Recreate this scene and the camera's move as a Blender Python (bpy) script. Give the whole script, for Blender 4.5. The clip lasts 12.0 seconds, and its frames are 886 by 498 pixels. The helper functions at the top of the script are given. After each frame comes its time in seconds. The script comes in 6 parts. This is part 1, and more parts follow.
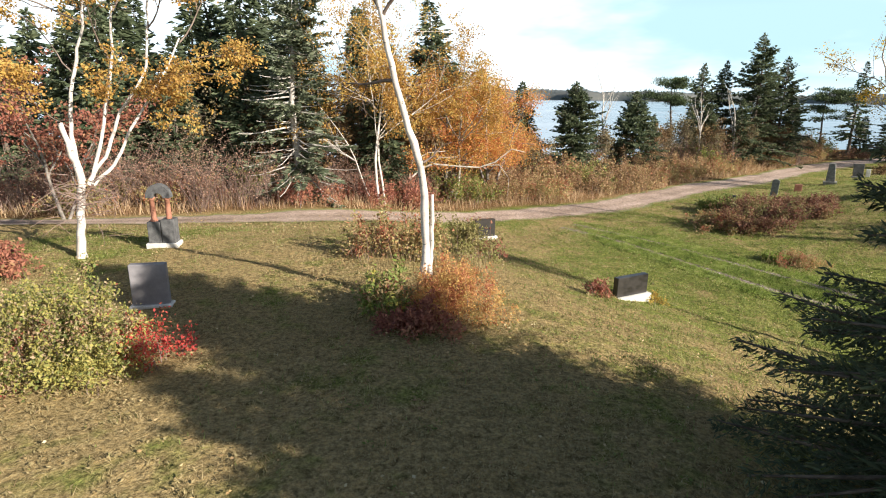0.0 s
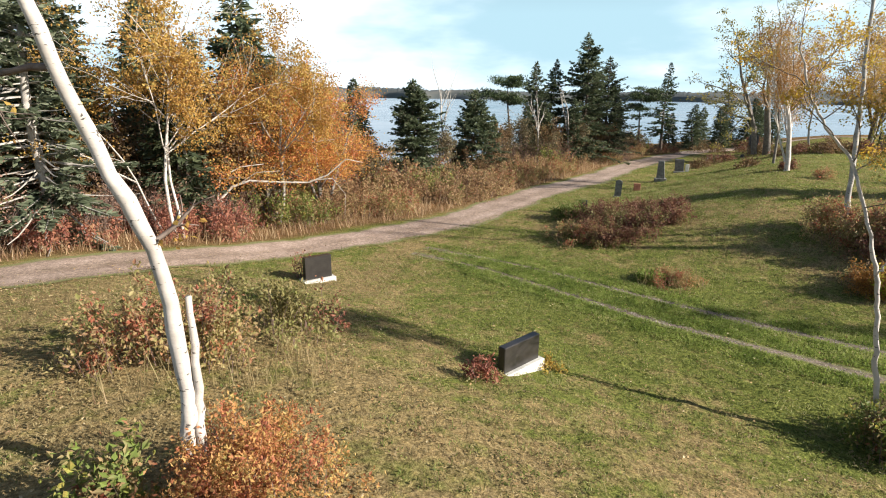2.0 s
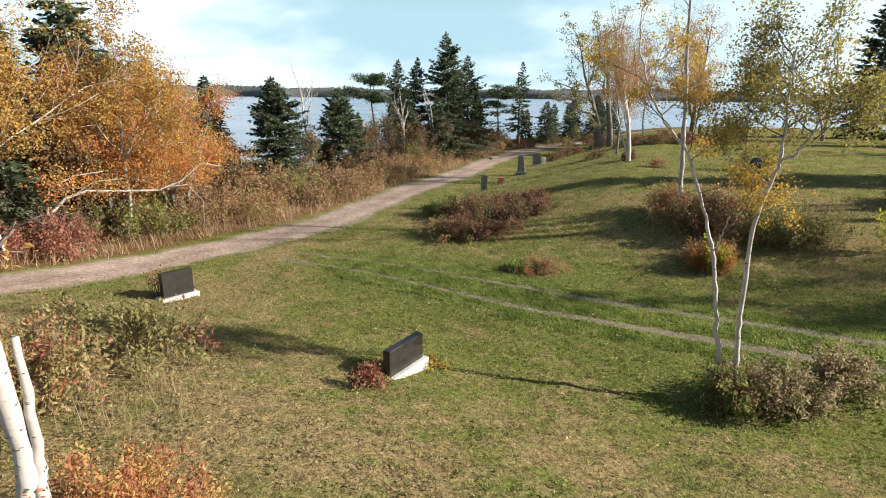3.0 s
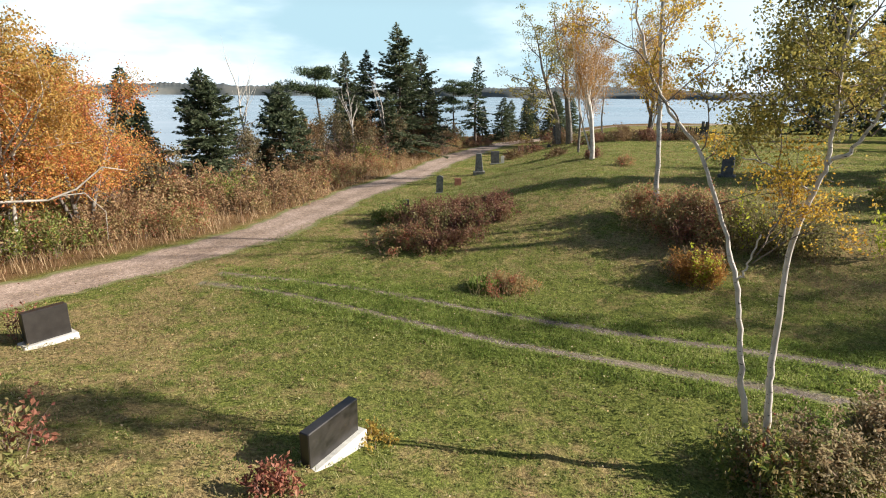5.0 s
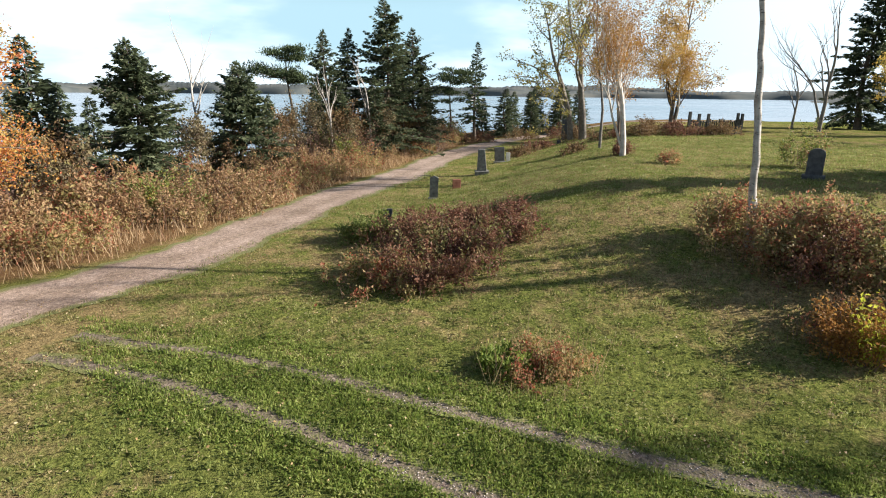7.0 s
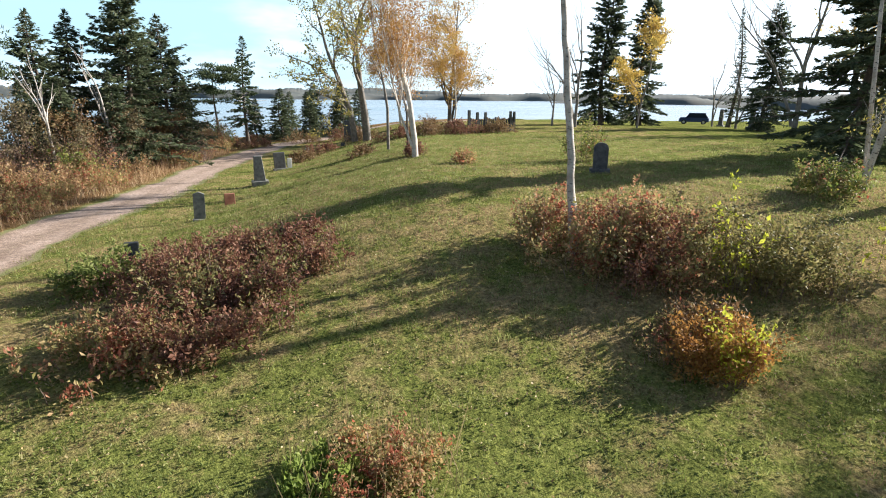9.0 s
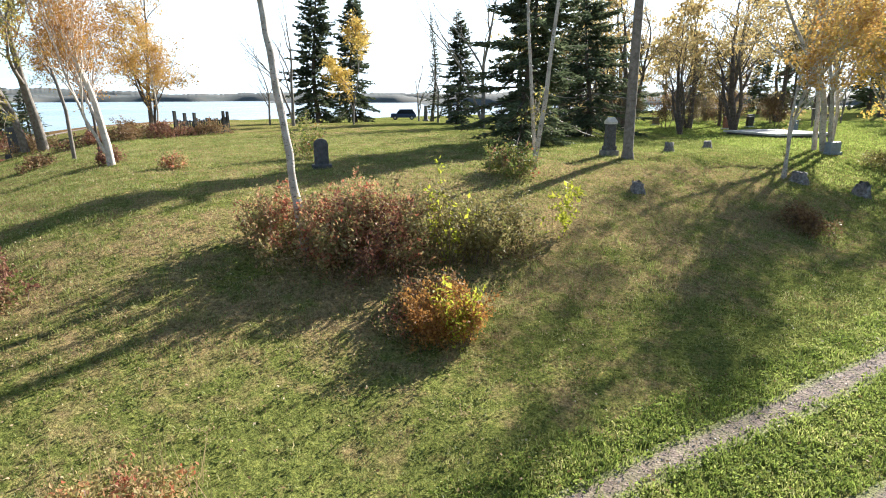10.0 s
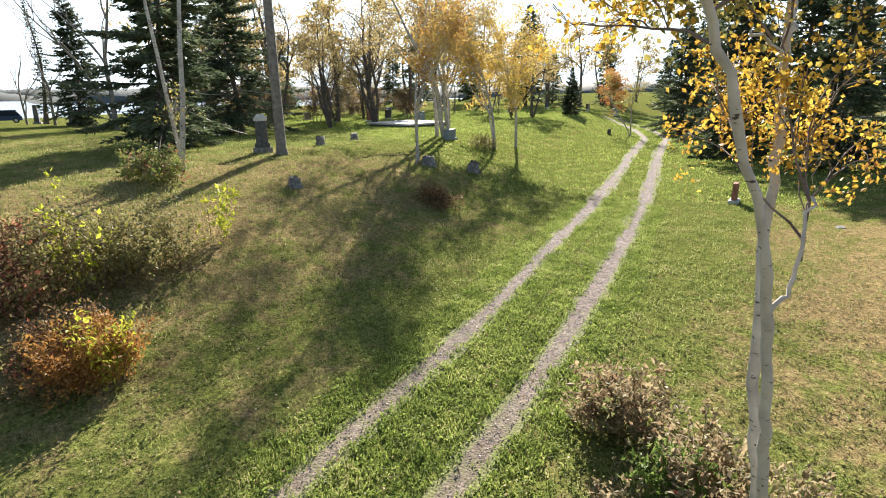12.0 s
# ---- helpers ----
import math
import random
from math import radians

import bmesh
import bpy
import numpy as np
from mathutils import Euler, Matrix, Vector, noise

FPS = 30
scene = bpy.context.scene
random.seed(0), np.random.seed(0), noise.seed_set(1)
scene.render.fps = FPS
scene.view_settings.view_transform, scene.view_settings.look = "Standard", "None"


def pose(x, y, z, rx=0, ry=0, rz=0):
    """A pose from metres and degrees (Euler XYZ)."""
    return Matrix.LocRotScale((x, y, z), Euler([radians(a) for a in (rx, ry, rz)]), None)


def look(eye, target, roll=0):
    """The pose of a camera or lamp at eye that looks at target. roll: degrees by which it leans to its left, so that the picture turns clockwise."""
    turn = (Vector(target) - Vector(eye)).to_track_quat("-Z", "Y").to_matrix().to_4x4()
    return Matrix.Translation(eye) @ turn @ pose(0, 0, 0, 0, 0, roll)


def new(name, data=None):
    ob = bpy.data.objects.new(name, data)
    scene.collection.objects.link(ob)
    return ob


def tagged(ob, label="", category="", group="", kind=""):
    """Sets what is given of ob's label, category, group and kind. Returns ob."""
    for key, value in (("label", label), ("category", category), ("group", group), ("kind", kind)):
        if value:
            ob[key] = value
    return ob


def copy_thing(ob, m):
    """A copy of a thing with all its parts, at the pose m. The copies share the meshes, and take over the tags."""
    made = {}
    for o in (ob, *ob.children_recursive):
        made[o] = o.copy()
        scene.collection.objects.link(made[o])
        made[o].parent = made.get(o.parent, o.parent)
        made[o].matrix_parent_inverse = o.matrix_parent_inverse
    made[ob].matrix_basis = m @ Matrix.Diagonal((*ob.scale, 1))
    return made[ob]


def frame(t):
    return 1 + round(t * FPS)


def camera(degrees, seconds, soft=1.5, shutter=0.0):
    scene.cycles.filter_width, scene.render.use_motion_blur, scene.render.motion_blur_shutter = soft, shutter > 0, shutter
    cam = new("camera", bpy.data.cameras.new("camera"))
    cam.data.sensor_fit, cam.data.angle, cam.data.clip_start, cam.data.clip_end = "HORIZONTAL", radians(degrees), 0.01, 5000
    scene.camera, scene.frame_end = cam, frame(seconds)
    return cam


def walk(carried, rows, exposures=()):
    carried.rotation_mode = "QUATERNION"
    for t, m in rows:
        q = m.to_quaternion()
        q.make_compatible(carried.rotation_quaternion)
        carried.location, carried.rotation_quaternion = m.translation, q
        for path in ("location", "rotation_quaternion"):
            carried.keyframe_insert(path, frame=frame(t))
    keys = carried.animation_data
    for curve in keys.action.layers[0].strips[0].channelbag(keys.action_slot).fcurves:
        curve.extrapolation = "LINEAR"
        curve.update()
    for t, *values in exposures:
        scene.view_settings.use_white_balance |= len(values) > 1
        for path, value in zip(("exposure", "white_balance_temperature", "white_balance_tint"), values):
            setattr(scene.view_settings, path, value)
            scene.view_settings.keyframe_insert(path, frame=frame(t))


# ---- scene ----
# ---------------------------------------------------------------- camera
cam = camera(76.95, 12.0, soft=1.05)
# seconds, place in metres, then the turns about x, y and z in degrees
PATH = [
    (0.0, 0.0, -0.0, 5.436, 74.57, -0.62, 0.17),
    (0.5, 0.14, 1.284, 5.43, 74.53, -0.62, -1.51),
    (1.0, 0.334, 2.712, 5.464, 74.44, -0.73, -5.86),
    (1.5, 0.559, 3.952, 5.513, 74.54, -0.58, -11.25),
    (2.0, 0.639, 4.599, 5.496, 74.56, -0.64, -16.37),
    (2.5, 0.636, 4.744, 5.518, 74.49, -0.49, -23.41),
    (3.0, 0.634, 4.834, 5.506, 74.49, -0.46, -29.99),
    (3.2, 0.661, 4.869, 5.481, 74.53, -0.42, -31.35),
    (4.8, 1.965, 6.68, 5.383, 74.37, -0.39, -34.33),
    (5.0, 2.255, 7.083, 5.271, 74.35, -0.45, -34.42),
    (5.5, 3.04, 8.193, 5.114, 74.29, -0.45, -34.51),
    (6.0, 3.919, 9.515, 4.971, 74.29, -0.68, -34.59),
    (6.5, 4.859, 10.919, 4.616, 74.39, -0.86, -34.64),
    (6.7, 5.246, 11.474, 4.461, 74.32, -0.63, -34.65),
    (8.3, 7.756, 14.473, 4.356, 74.52, -0.44, -40.73),
    (8.5, 7.791, 14.538, 4.294, 74.6, -0.51, -45.81),
    (9.0, 7.849, 14.59, 4.19, 74.7, -0.41, -56.85),
    (9.5, 7.869, 14.579, 4.146, 74.71, -0.18, -70.85),
    (10.0, 7.885, 14.463, 4.109, 74.68, 0.21, -84.42),
    (10.5, 7.843, 14.346, 4.167, 74.41, 0.2, -95.48),
    (11.0, 7.805, 14.211, 4.164, 74.33, 0.47, -105.58),
    (11.5, 7.84, 14.168, 4.156, 74.18, 0.54, -113.53),
    (12.0, 7.841, 14.169, 4.155, 74.01, 0.55, -117.9),
]
walk(cam, [(t, pose(x, y, z, rx, ry, rz)) for t, x, y, z, rx, ry, rz in PATH],
     exposures=[(0.0, 1.26, 6500, 10), (1.5, 1.17, 6480, 10), (2.5, 0.99, 6400, 10), (5.5, 1.04, 6500, 10), (6.5, 1.08, 6420, 10), (9.0, 1.33, 6220, 10), (10.5, 1.72, 6150, 10), (11.2, 1.67, 6200, 10), (12.0, 1.57, 6330, 10)])

# ---------------------------------------------------------------- sun and sky
SUN_AZIMUTH, SUN_HEIGHT = 124.0, 24.0          # degrees, clockwise from +y, and above the horizon
to_sun = Vector((math.sin(radians(SUN_AZIMUTH)) * math.cos(radians(SUN_HEIGHT)),
                 math.cos(radians(SUN_AZIMUTH)) * math.cos(radians(SUN_HEIGHT)),
                 math.sin(radians(SUN_HEIGHT))))
sun = new("sun", bpy.data.lights.new("sun", "SUN"))
sun.data.energy, sun.data.angle, sun.data.color = 5.0, radians(0.6), (1.0, 0.92, 0.8)
sun.matrix_world = look((0, 0, 60), Vector((0, 0, 60)) - to_sun)

world = bpy.data.worlds.new("sky")
scene.world = world
world.use_nodes = True
wn, wl = world.node_tree.nodes, world.node_tree.links
wn.clear()
sky = wn.new("ShaderNodeTexSky")
sky.sky_type, sky.sun_disc = "NISHITA", False
sky.sun_elevation, sky.sun_rotation = radians(SUN_HEIGHT), radians(SUN_AZIMUTH)
sky.air_density, sky.dust_density, sky.ozone_density = 1.0, 1.1, 2.0
# thin high cloud, drawn out sideways, with pale blue gaps; it thickens to a white veil towards the sun
wc = wn.new("ShaderNodeTexCoord")
wm = wn.new("ShaderNodeMapping")
wm.inputs["Scale"].default_value = (1.3, 1.3, 4.5)
wm.inputs["Location"].default_value = (0.35, 0.2, 0.3)
wo = wn.new("ShaderNodeTexNoise")
wo.inputs["Scale"].default_value, wo.inputs["Detail"].default_value = 1.5, 6.0
wr = wn.new("ShaderNodeMapRange")
wr.interpolation_type = "SMOOTHSTEP"
wr.inputs["From Min"].default_value, wr.inputs["From Max"].default_value = 0.4, 0.6
wr.inputs["To Min"].default_value, wr.inputs["To Max"].default_value = 0.12, 1.0
wz = wn.new("ShaderNodeSeparateXYZ")
wlow = wn.new("ShaderNodeMapRange")
wlow.inputs["From Min"].default_value, wlow.inputs["From Max"].default_value = 0.0, 0.05
wlow.inputs["To Min"].default_value, wlow.inputs["To Max"].default_value = 0.6, 0.0
whigh = wn.new("ShaderNodeMapRange")
whigh.inputs["From Min"].default_value, whigh.inputs["From Max"].default_value = 0.13, 0.3
whigh.inputs["To Min"].default_value, whigh.inputs["To Max"].default_value = 1.0, 0.04
wdot = wn.new("ShaderNodeVectorMath")
wdot.operation = "DOT_PRODUCT"
wdot.inputs[1].default_value = to_sun
wveil = wn.new("ShaderNodeMapRange")
wveil.inputs["From Min"].default_value, wveil.inputs["From Max"].default_value = 0.05, 0.65
wveil.inputs["To Min"].default_value, wveil.inputs["To Max"].default_value = 0.0, 0.9
wmax, wmax2, wf = wn.new("ShaderNodeMath"), wn.new("ShaderNodeMath"), wn.new("ShaderNodeMath")
wmax.operation, wmax2.operation, wf.operation = "MAXIMUM", "MAXIMUM", "MULTIPLY"
wclear = wn.new("ShaderNodeMix")
wclear.data_type = "RGBA"
wclear.inputs["B"].default_value = (4.5, 7.3, 8.5, 1)
wx = wn.new("ShaderNodeMix")
wx.data_type = "RGBA"
wx.inputs["B"].default_value = (11.8, 13.4, 14.4, 1)
bg = wn.new("ShaderNodeBackground")
bg.inputs["Strength"].default_value = 0.05
wout = wn.new("ShaderNodeOutputWorld")
wl.new(wc.outputs["Generated"], wm.inputs["Vector"])
wl.new(wm.outputs["Vector"], wo.inputs["Vector"])
wl.new(wo.outputs["Fac"], wr.inputs["Value"])
wl.new(wc.outputs["Generated"], wz.inputs[0])
wl.new(wz.outputs["Z"], wlow.inputs["Value"])
wl.new(wz.outputs["Z"], whigh.inputs["Value"])
wl.new(wc.outputs["Generated"], wdot.inputs[0])
wl.new(wdot.outputs["Value"], wveil.inputs["Value"])
wl.new(wr.outputs["Result"], wmax.inputs[0])
wl.new(wveil.outputs["Result"], wmax.inputs[1])
wl.new(wmax.outputs[0], wmax2.inputs[0])
wl.new(wlow.outputs["Result"], wmax2.inputs[1])
wl.new(wmax2.outputs[0], wf.inputs[0])
wl.new(whigh.outputs["Result"], wf.inputs[1])
wl.new(sky.outputs["Color"], wclear.inputs["A"])
wl.new(whigh.outputs["Result"], wclear.inputs["Factor"])
wl.new(wclear.outputs["Result"], wx.inputs["A"])
wl.new(wf.outputs[0], wx.inputs["Factor"])
wl.new(wx.outputs["Result"], bg.inputs["Color"])
wl.new(bg.outputs["Background"], wout.inputs["Surface"])

# ---------------------------------------------------------------- lie of the land
def smooth(t):
    t = np.clip(t, 0.0, 1.0)
    return t * t * (3 - 2 * t)


ROAD_X = np.array([-400, -60, -15, -8.3, -4.2, -0.6, 3.1, 7.0, 11.6, 16.2, 20.4, 29.5, 35.5, 41.8, 60, 110, 500.0])
ROAD_Y = np.array([-60, 8.6, 18.3, 20.3, 21.6, 23.85, 25.9, 27.4, 30.9, 34.8, 37.9, 45.2, 49.8, 53.5, 60, 62, 62.0])
WATER = -2.2


def height(x, y):
    """Height of the ground: a rise in the west, the burial mound in the east, the fall to the lake beyond the road."""
    x, y = np.asarray(x, float), np.asarray(y, float)
    west = 1.65 * smooth((8.5 - x - 0.5 * (y - 13)) / 10) * (1 - 0.5 * smooth((y - 13.5) / 8))
    u = (x - 13.6) * 0.804 + (y - 12.7) * 0.595
    v = -(x - 13.6) * 0.595 + (y - 12.7) * 0.804
    mound = 1.65 * smooth((u - 2) / 11) * smooth((13.5 - v) / 10) * (1 - 0.35 * smooth((-v - 12) / 30)) * (1 - 0.8 * smooth((u - 40) / 60))
    d = (y - np.interp(x, ROAD_X, ROAD_Y)) * 0.82
    north = -4.2 * smooth((d - 6) / 22)
    east = -4.0 * smooth((u - 100) / 25)
    return np.maximum(west * (1 - smooth((d - 2) / 14) * 0.6) + mound + north + east, -5)


def on_ground(x, y, lift=0.0):
    return Vector((x, y, float(height(x, y)) + lift))


# ---------------------------------------------------------------- mesh helpers
class Geo:
    """Gathers vertices and faces, and links them as one mesh."""

    def __init__(self):
        self.v, self.f, self.m, self.count = [], [], [], 0

    def add(self, verts, faces, mat=0):
        verts = np.asarray(verts, float).reshape(-1, 3)
        self.v.append(verts)
        for f in (faces if isinstance(faces, list) else [faces]):
            f = np.asarray(f, int)
            self.f.append(f + self.count)
            self.m.append(np.full(len(f), mat))
        self.count += len(verts)

    def tube(self, points, radii, sides=6, mat=0, cap=True):
        p, r = np.asarray(points, float), np.asarray(radii, float)
        t = np.gradient(p, axis=0)
        t /= np.linalg.norm(t, axis=1)[:, None] + 1e-9
        ref = np.array([0.0, 0, 1]) if abs(t[:, 2]).mean() < 0.8 else np.array([1.0, 0, 0])
        a = np.cross(t, ref)
        a /= np.linalg.norm(a, axis=1)[:, None] + 1e-9
        b = np.cross(t, a)
        th = np.arange(sides) * 2 * np.pi / sides
        ring = p[:, None] + r[:, None, None] * (a[:, None] * np.cos(th)[None, :, None] + b[:, None] * np.sin(th)[None, :, None])
        n = len(p)
        i, j = np.meshgrid(np.arange(n - 1), np.arange(sides), indexing="ij")
        k = (j + 1) % sides
        q = np.stack([i * sides + j, i * sides + k, (i + 1) * sides + k, (i + 1) * sides + j], -1).reshape(-1, 4)
        fs = [q]
        if cap:
            fs.append(np.array([[(n - 1) * sides + s for s in range(sides)]]))
        self.add(ring.reshape(-1, 3), fs, mat)

    def leaves(self, at, along, length, width, rng, fold=0.12, mat=0):
        """Small pointed blades: at (n, 3) their foot, along (n, 3) their direction."""
        at, along = np.asarray(at, float), np.asarray(along, float)
        n = len(at)
        along = along / (np.linalg.norm(along, axis=1)[:, None] + 1e-9)
        side = np.cross(along, rng.normal(size=(n, 3)))
        side /= np.linalg.norm(side, axis=1)[:, None] + 1e-9
        up = np.cross(side, along)
        length = np.broadcast_to(length, n)[:, None]
        width = np.broadcast_to(width, n)[:, None]
        mid = at + along * length * 0.45 + up * length * fold
        v = np.stack([at, mid - side * width / 2, at + along * length, mid + side * width / 2], 1)
        self.add(v.reshape(-1, 3), np.arange(4 * n).reshape(-1, 4), mat)

    def box(self, x0, x1, y0, y1, z0, z1, bevel=0.0, mat=0, top=None):
        """A box with chamfered upright and upper edges; top: (dx, dy) by which the top is narrower on each side."""
        tx, ty = top or (0, 0)
        b = bevel
        rings = []
        for z, k, ix, iy in ((z0, 0, 0, 0), (z1 - b, 0, tx, ty), (z1, b, tx, ty)):
            xa, xb, ya, yb = x0 + ix + k, x1 - ix - k, y0 + iy + k, y1 - iy - k
            c = max(b, 1e-4)
            rings.append([(xa + c, ya, z), (xb - c, ya, z), (xb, ya + c, z), (xb, yb - c, z), (xb - c, yb, z), (xa + c, yb, z), (xa, yb - c, z), (xa, ya + c, z)])
        v = np.array(rings).reshape(-1, 3)
        q = [[r * 8 + s, r * 8 + (s + 1) % 8, (r + 1) * 8 + (s + 1) % 8, (r + 1) * 8 + s] for r in range(2) for s in range(8)]
        self.add(v, [np.array(q), np.array([[16 + s for s in range(8)]]), np.array([[7 - s for s in range(8)]])], mat)

    def mesh(self, name, mats, soft=False):
        me = bpy.data.meshes.new(name)
        v = np.concatenate(self.v)
        sizes = np.concatenate([np.full(len(f), f.shape[1]) for f in self.f])
        loops = np.concatenate([f.ravel() for f in self.f])
        me.vertices.add(len(v))
        me.vertices.foreach_set("co", v.ravel())
        me.loops.add(len(loops))
        me.loops.foreach_set("vertex_index", loops)
        me.polygons.add(len(sizes))
        me.polygons.foreach_set("loop_start", np.concatenate([[0], np.cumsum(sizes)[:-1]]))
        me.polygons.foreach_set("loop_total", sizes)
        for m in (mats if isinstance(mats, (list, tuple)) else [mats]):
            me.materials.append(m)
        me.polygons.foreach_set("material_index", np.concatenate(self.m))
        me.polygons.foreach_set("use_smooth", np.full(len(sizes), soft))
        me.update(calc_edges=True)
        me.validate()
        return me


def part(name, geo, mats, parent, label="", soft=False):
    """Links the geometry as one mesh object under a thing."""
    ob = new(name, geo.mesh(name, mats, soft) if isinstance(geo, Geo) else geo)
    ob.parent = parent
    if name in ("stem_mass", "deadwood", "twig_mass", "limb_mass"):
        ob["kind"] = "stuff"
    if label:
        tagged(ob, label)
    return ob


def thing(name, at, label, category, group="", turn=0.0):
    ob = new(name)
    ob.empty_display_size = 0.2
    ob.matrix_world = Matrix.Translation(at) @ Matrix.Rotation(radians(turn), 4, "Z")
    return tagged(ob, label, category, group)


# ---------------------------------------------------------------- materials
def node_material(name):
    m = bpy.data.materials.new(name)
    m.use_nodes = True
    n, l = m.node_tree.nodes, m.node_tree.links
    return m, n, l, n["Principled BSDF"]


def ramp(n, stops, mode="LINEAR"):
    r = n.new("ShaderNodeValToRGB")
    e = r.color_ramp.elements
    while len(e) < len(stops):
        e.new(0.5)
    for el, (pos, col) in zip(e, stops):
        el.position, el.color = pos, (*col, 1)
    r.color_ramp.interpolation = mode
    return r


def noise_node(n, l, vec, scale, detail=4.0, rough=0.6):
    t = n.new("ShaderNodeTexNoise")
    t.inputs["Scale"].default_value, t.inputs["Detail"].default_value, t.inputs["Roughness"].default_value = scale, detail, rough
    if vec:
        l.new(vec, t.inputs["Vector"])
    return t


def mix_colour(n, l, fac, a, b, blend="MIX"):
    x = n.new("ShaderNodeMix")
    x.data_type, x.blend_type = "RGBA", blend
    for key, val in (("Factor", fac), ("A", a), ("B", b)):
        if isinstance(val, bpy.types.NodeSocket):
            l.new(val, x.inputs[key])
        else:
            x.inputs[key].default_value = val if key == "Factor" else (*val, 1)
    return x.outputs["Result"]


def bumped(n, l, bsdf, heights, strength, distance):
    b = n.new("ShaderNodeBump")
    b.inputs["Strength"].default_value, b.inputs["Distance"].default_value = strength, distance
    l.new(heights, b.inputs["Height"])
    l.new(b.outputs["Normal"], bsdf.inputs["Normal"])


def plain(name, stops, scale=3.0, rough=0.8, bump=0.3, fine=40.0, distance=0.01, spec=0.3, metal=0.0):
    """A surface with stains at one scale and grain at another."""
    m, n, l, b = node_material(name)
    co = n.new("ShaderNodeTexCoord").outputs["Object"]
    big, small = noise_node(n, l, co, scale), noise_node(n, l, co, fine, 3.0)
    r = ramp(n, stops)
    add = n.new("ShaderNodeMath")
    add.operation = "MULTIPLY_ADD"
    add.inputs[1].default_value, add.inputs[2].default_value = 0.35, -0.17
    l.new(small.outputs["Fac"], add.inputs[0])
    tot = n.new("ShaderNodeMath")
    l.new(big.outputs["Fac"], tot.inputs[0])
    l.new(add.outputs[0], tot.inputs[1])
    l.new(tot.outputs[0], r.inputs["Fac"])
    l.new(r.outputs["Color"], b.inputs["Base Color"])
    b.inputs["Roughness"].default_value, b.inputs["Specular IOR Level"].default_value, b.inputs["Metallic"].default_value = rough, spec, metal
    bumped(n, l, b, small.outputs["Fac"], bump, distance)
    return m


def foliage(name, stops, through_light=0.35, patch=0.8, rough=0.55, each=0.55):
    """Leaves: a colour of its own for every leaf, patches over the crown, and light that comes through."""
    m, n, l, b = node_material(name)
    geo = n.new("ShaderNodeNewGeometry")
    co = n.new("ShaderNodeTexCoord").outputs["Object"]
    no = noise_node(n, l, co, patch, 2.0)
    mad = n.new("ShaderNodeMath")
    mad.operation = "MULTIPLY_ADD"
    mad.inputs[1].default_value = each
    l.new(geo.outputs["Random Per Island"], mad.inputs[0])
    sc = n.new("ShaderNodeMath")
    sc.operation = "MULTIPLY_ADD"
    sc.inputs[1].default_value = 1.3 + 2.2 * (0.55 - each)
    sc.inputs[2].default_value = 0.22 - 0.5 * sc.inputs[1].default_value + 0.5 * (0.55 - each)
    l.new(no.outputs["Fac"], sc.inputs[0])
    l.new(sc.outputs[0], mad.inputs[2])
    r = ramp(n, stops)
    l.new(mad.outputs[0], r.inputs["Fac"])
    l.new(r.outputs["Color"], b.inputs["Base Color"])
    b.inputs["Roughness"].default_value, b.inputs["Specular IOR Level"].default_value = rough, 0.25
    tr = n.new("ShaderNodeBsdfTranslucent")
    l.new(r.outputs["Color"], tr.inputs["Color"])
    mx = n.new("ShaderNodeMixShader")
    mx.inputs[0].default_value = through_light
    l.new(b.outputs[0], mx.inputs[1])
    l.new(tr.outputs[0], mx.inputs[2])
    l.new(mx.outputs[0], n["Material Output"].inputs["Surface"])
    return m


def birch_bark(name, white, grey, dark, marks=0.5):
    m, n, l, b = node_material(name)
    co = n.new("ShaderNodeTexCoord").outputs["Object"]
    mp = n.new("ShaderNodeMapping")
    mp.inputs["Scale"].default_value = (11, 11, 30)
    l.new(co, mp.inputs["Vector"])
    bands = noise_node(n, l, mp.outputs["Vector"], 1.0, 3.0)
    blot = noise_node(n, l, co, 3.2, 4.0)
    mask = ramp(n, [(marks + 0.13, (0, 0, 0)), (marks + 0.18, (1, 1, 1))])
    l.new(bands.outputs["Fac"], mask.inputs["Fac"])
    base = ramp(n, [(0.35, grey), (0.6, white)])
    l.new(blot.outputs["Fac"], base.inputs["Fac"])
    l.new(mix_colour(n, l, mask.outputs["Color"], base.outputs["Color"], dark), b.inputs["Base Color"])
    b.inputs["Roughness"].default_value = 0.75
    bumped(n, l, b, bands.outputs["Fac"], 0.5, 0.01)
    return m


M_BIRCH = birch_bark("white_birch_bark", (0.58, 0.53, 0.48), (0.4, 0.36, 0.32), (0.06, 0.05, 0.045), 0.5)
M_BIRCH_GREY = birch_bark("grey_birch_bark", (0.5, 0.46, 0.41), (0.3, 0.27, 0.23), (0.05, 0.04, 0.035), 0.46)
M_BARK = plain("brown_bark", [(0.3, (0.055, 0.042, 0.033)), (0.7, (0.16, 0.13, 0.105))], 6, 0.9, 0.8, 30)
M_BARK_GREY = plain("grey_bark", [(0.3, (0.11, 0.095, 0.08)), (0.7, (0.26, 0.235, 0.21))], 6, 0.9, 0.7, 30)
M_TWIG = plain("bare_twigs", [(0.3, (0.12, 0.07, 0.055)), (0.7, (0.27, 0.2, 0.17))], 4, 0.9, 0.3)
M_DEADWOOD = plain("bleached_dead_wood", [(0.3, (0.28, 0.25, 0.22)), (0.7, (0.5, 0.47, 0.43))], 5, 0.85, 0.4)
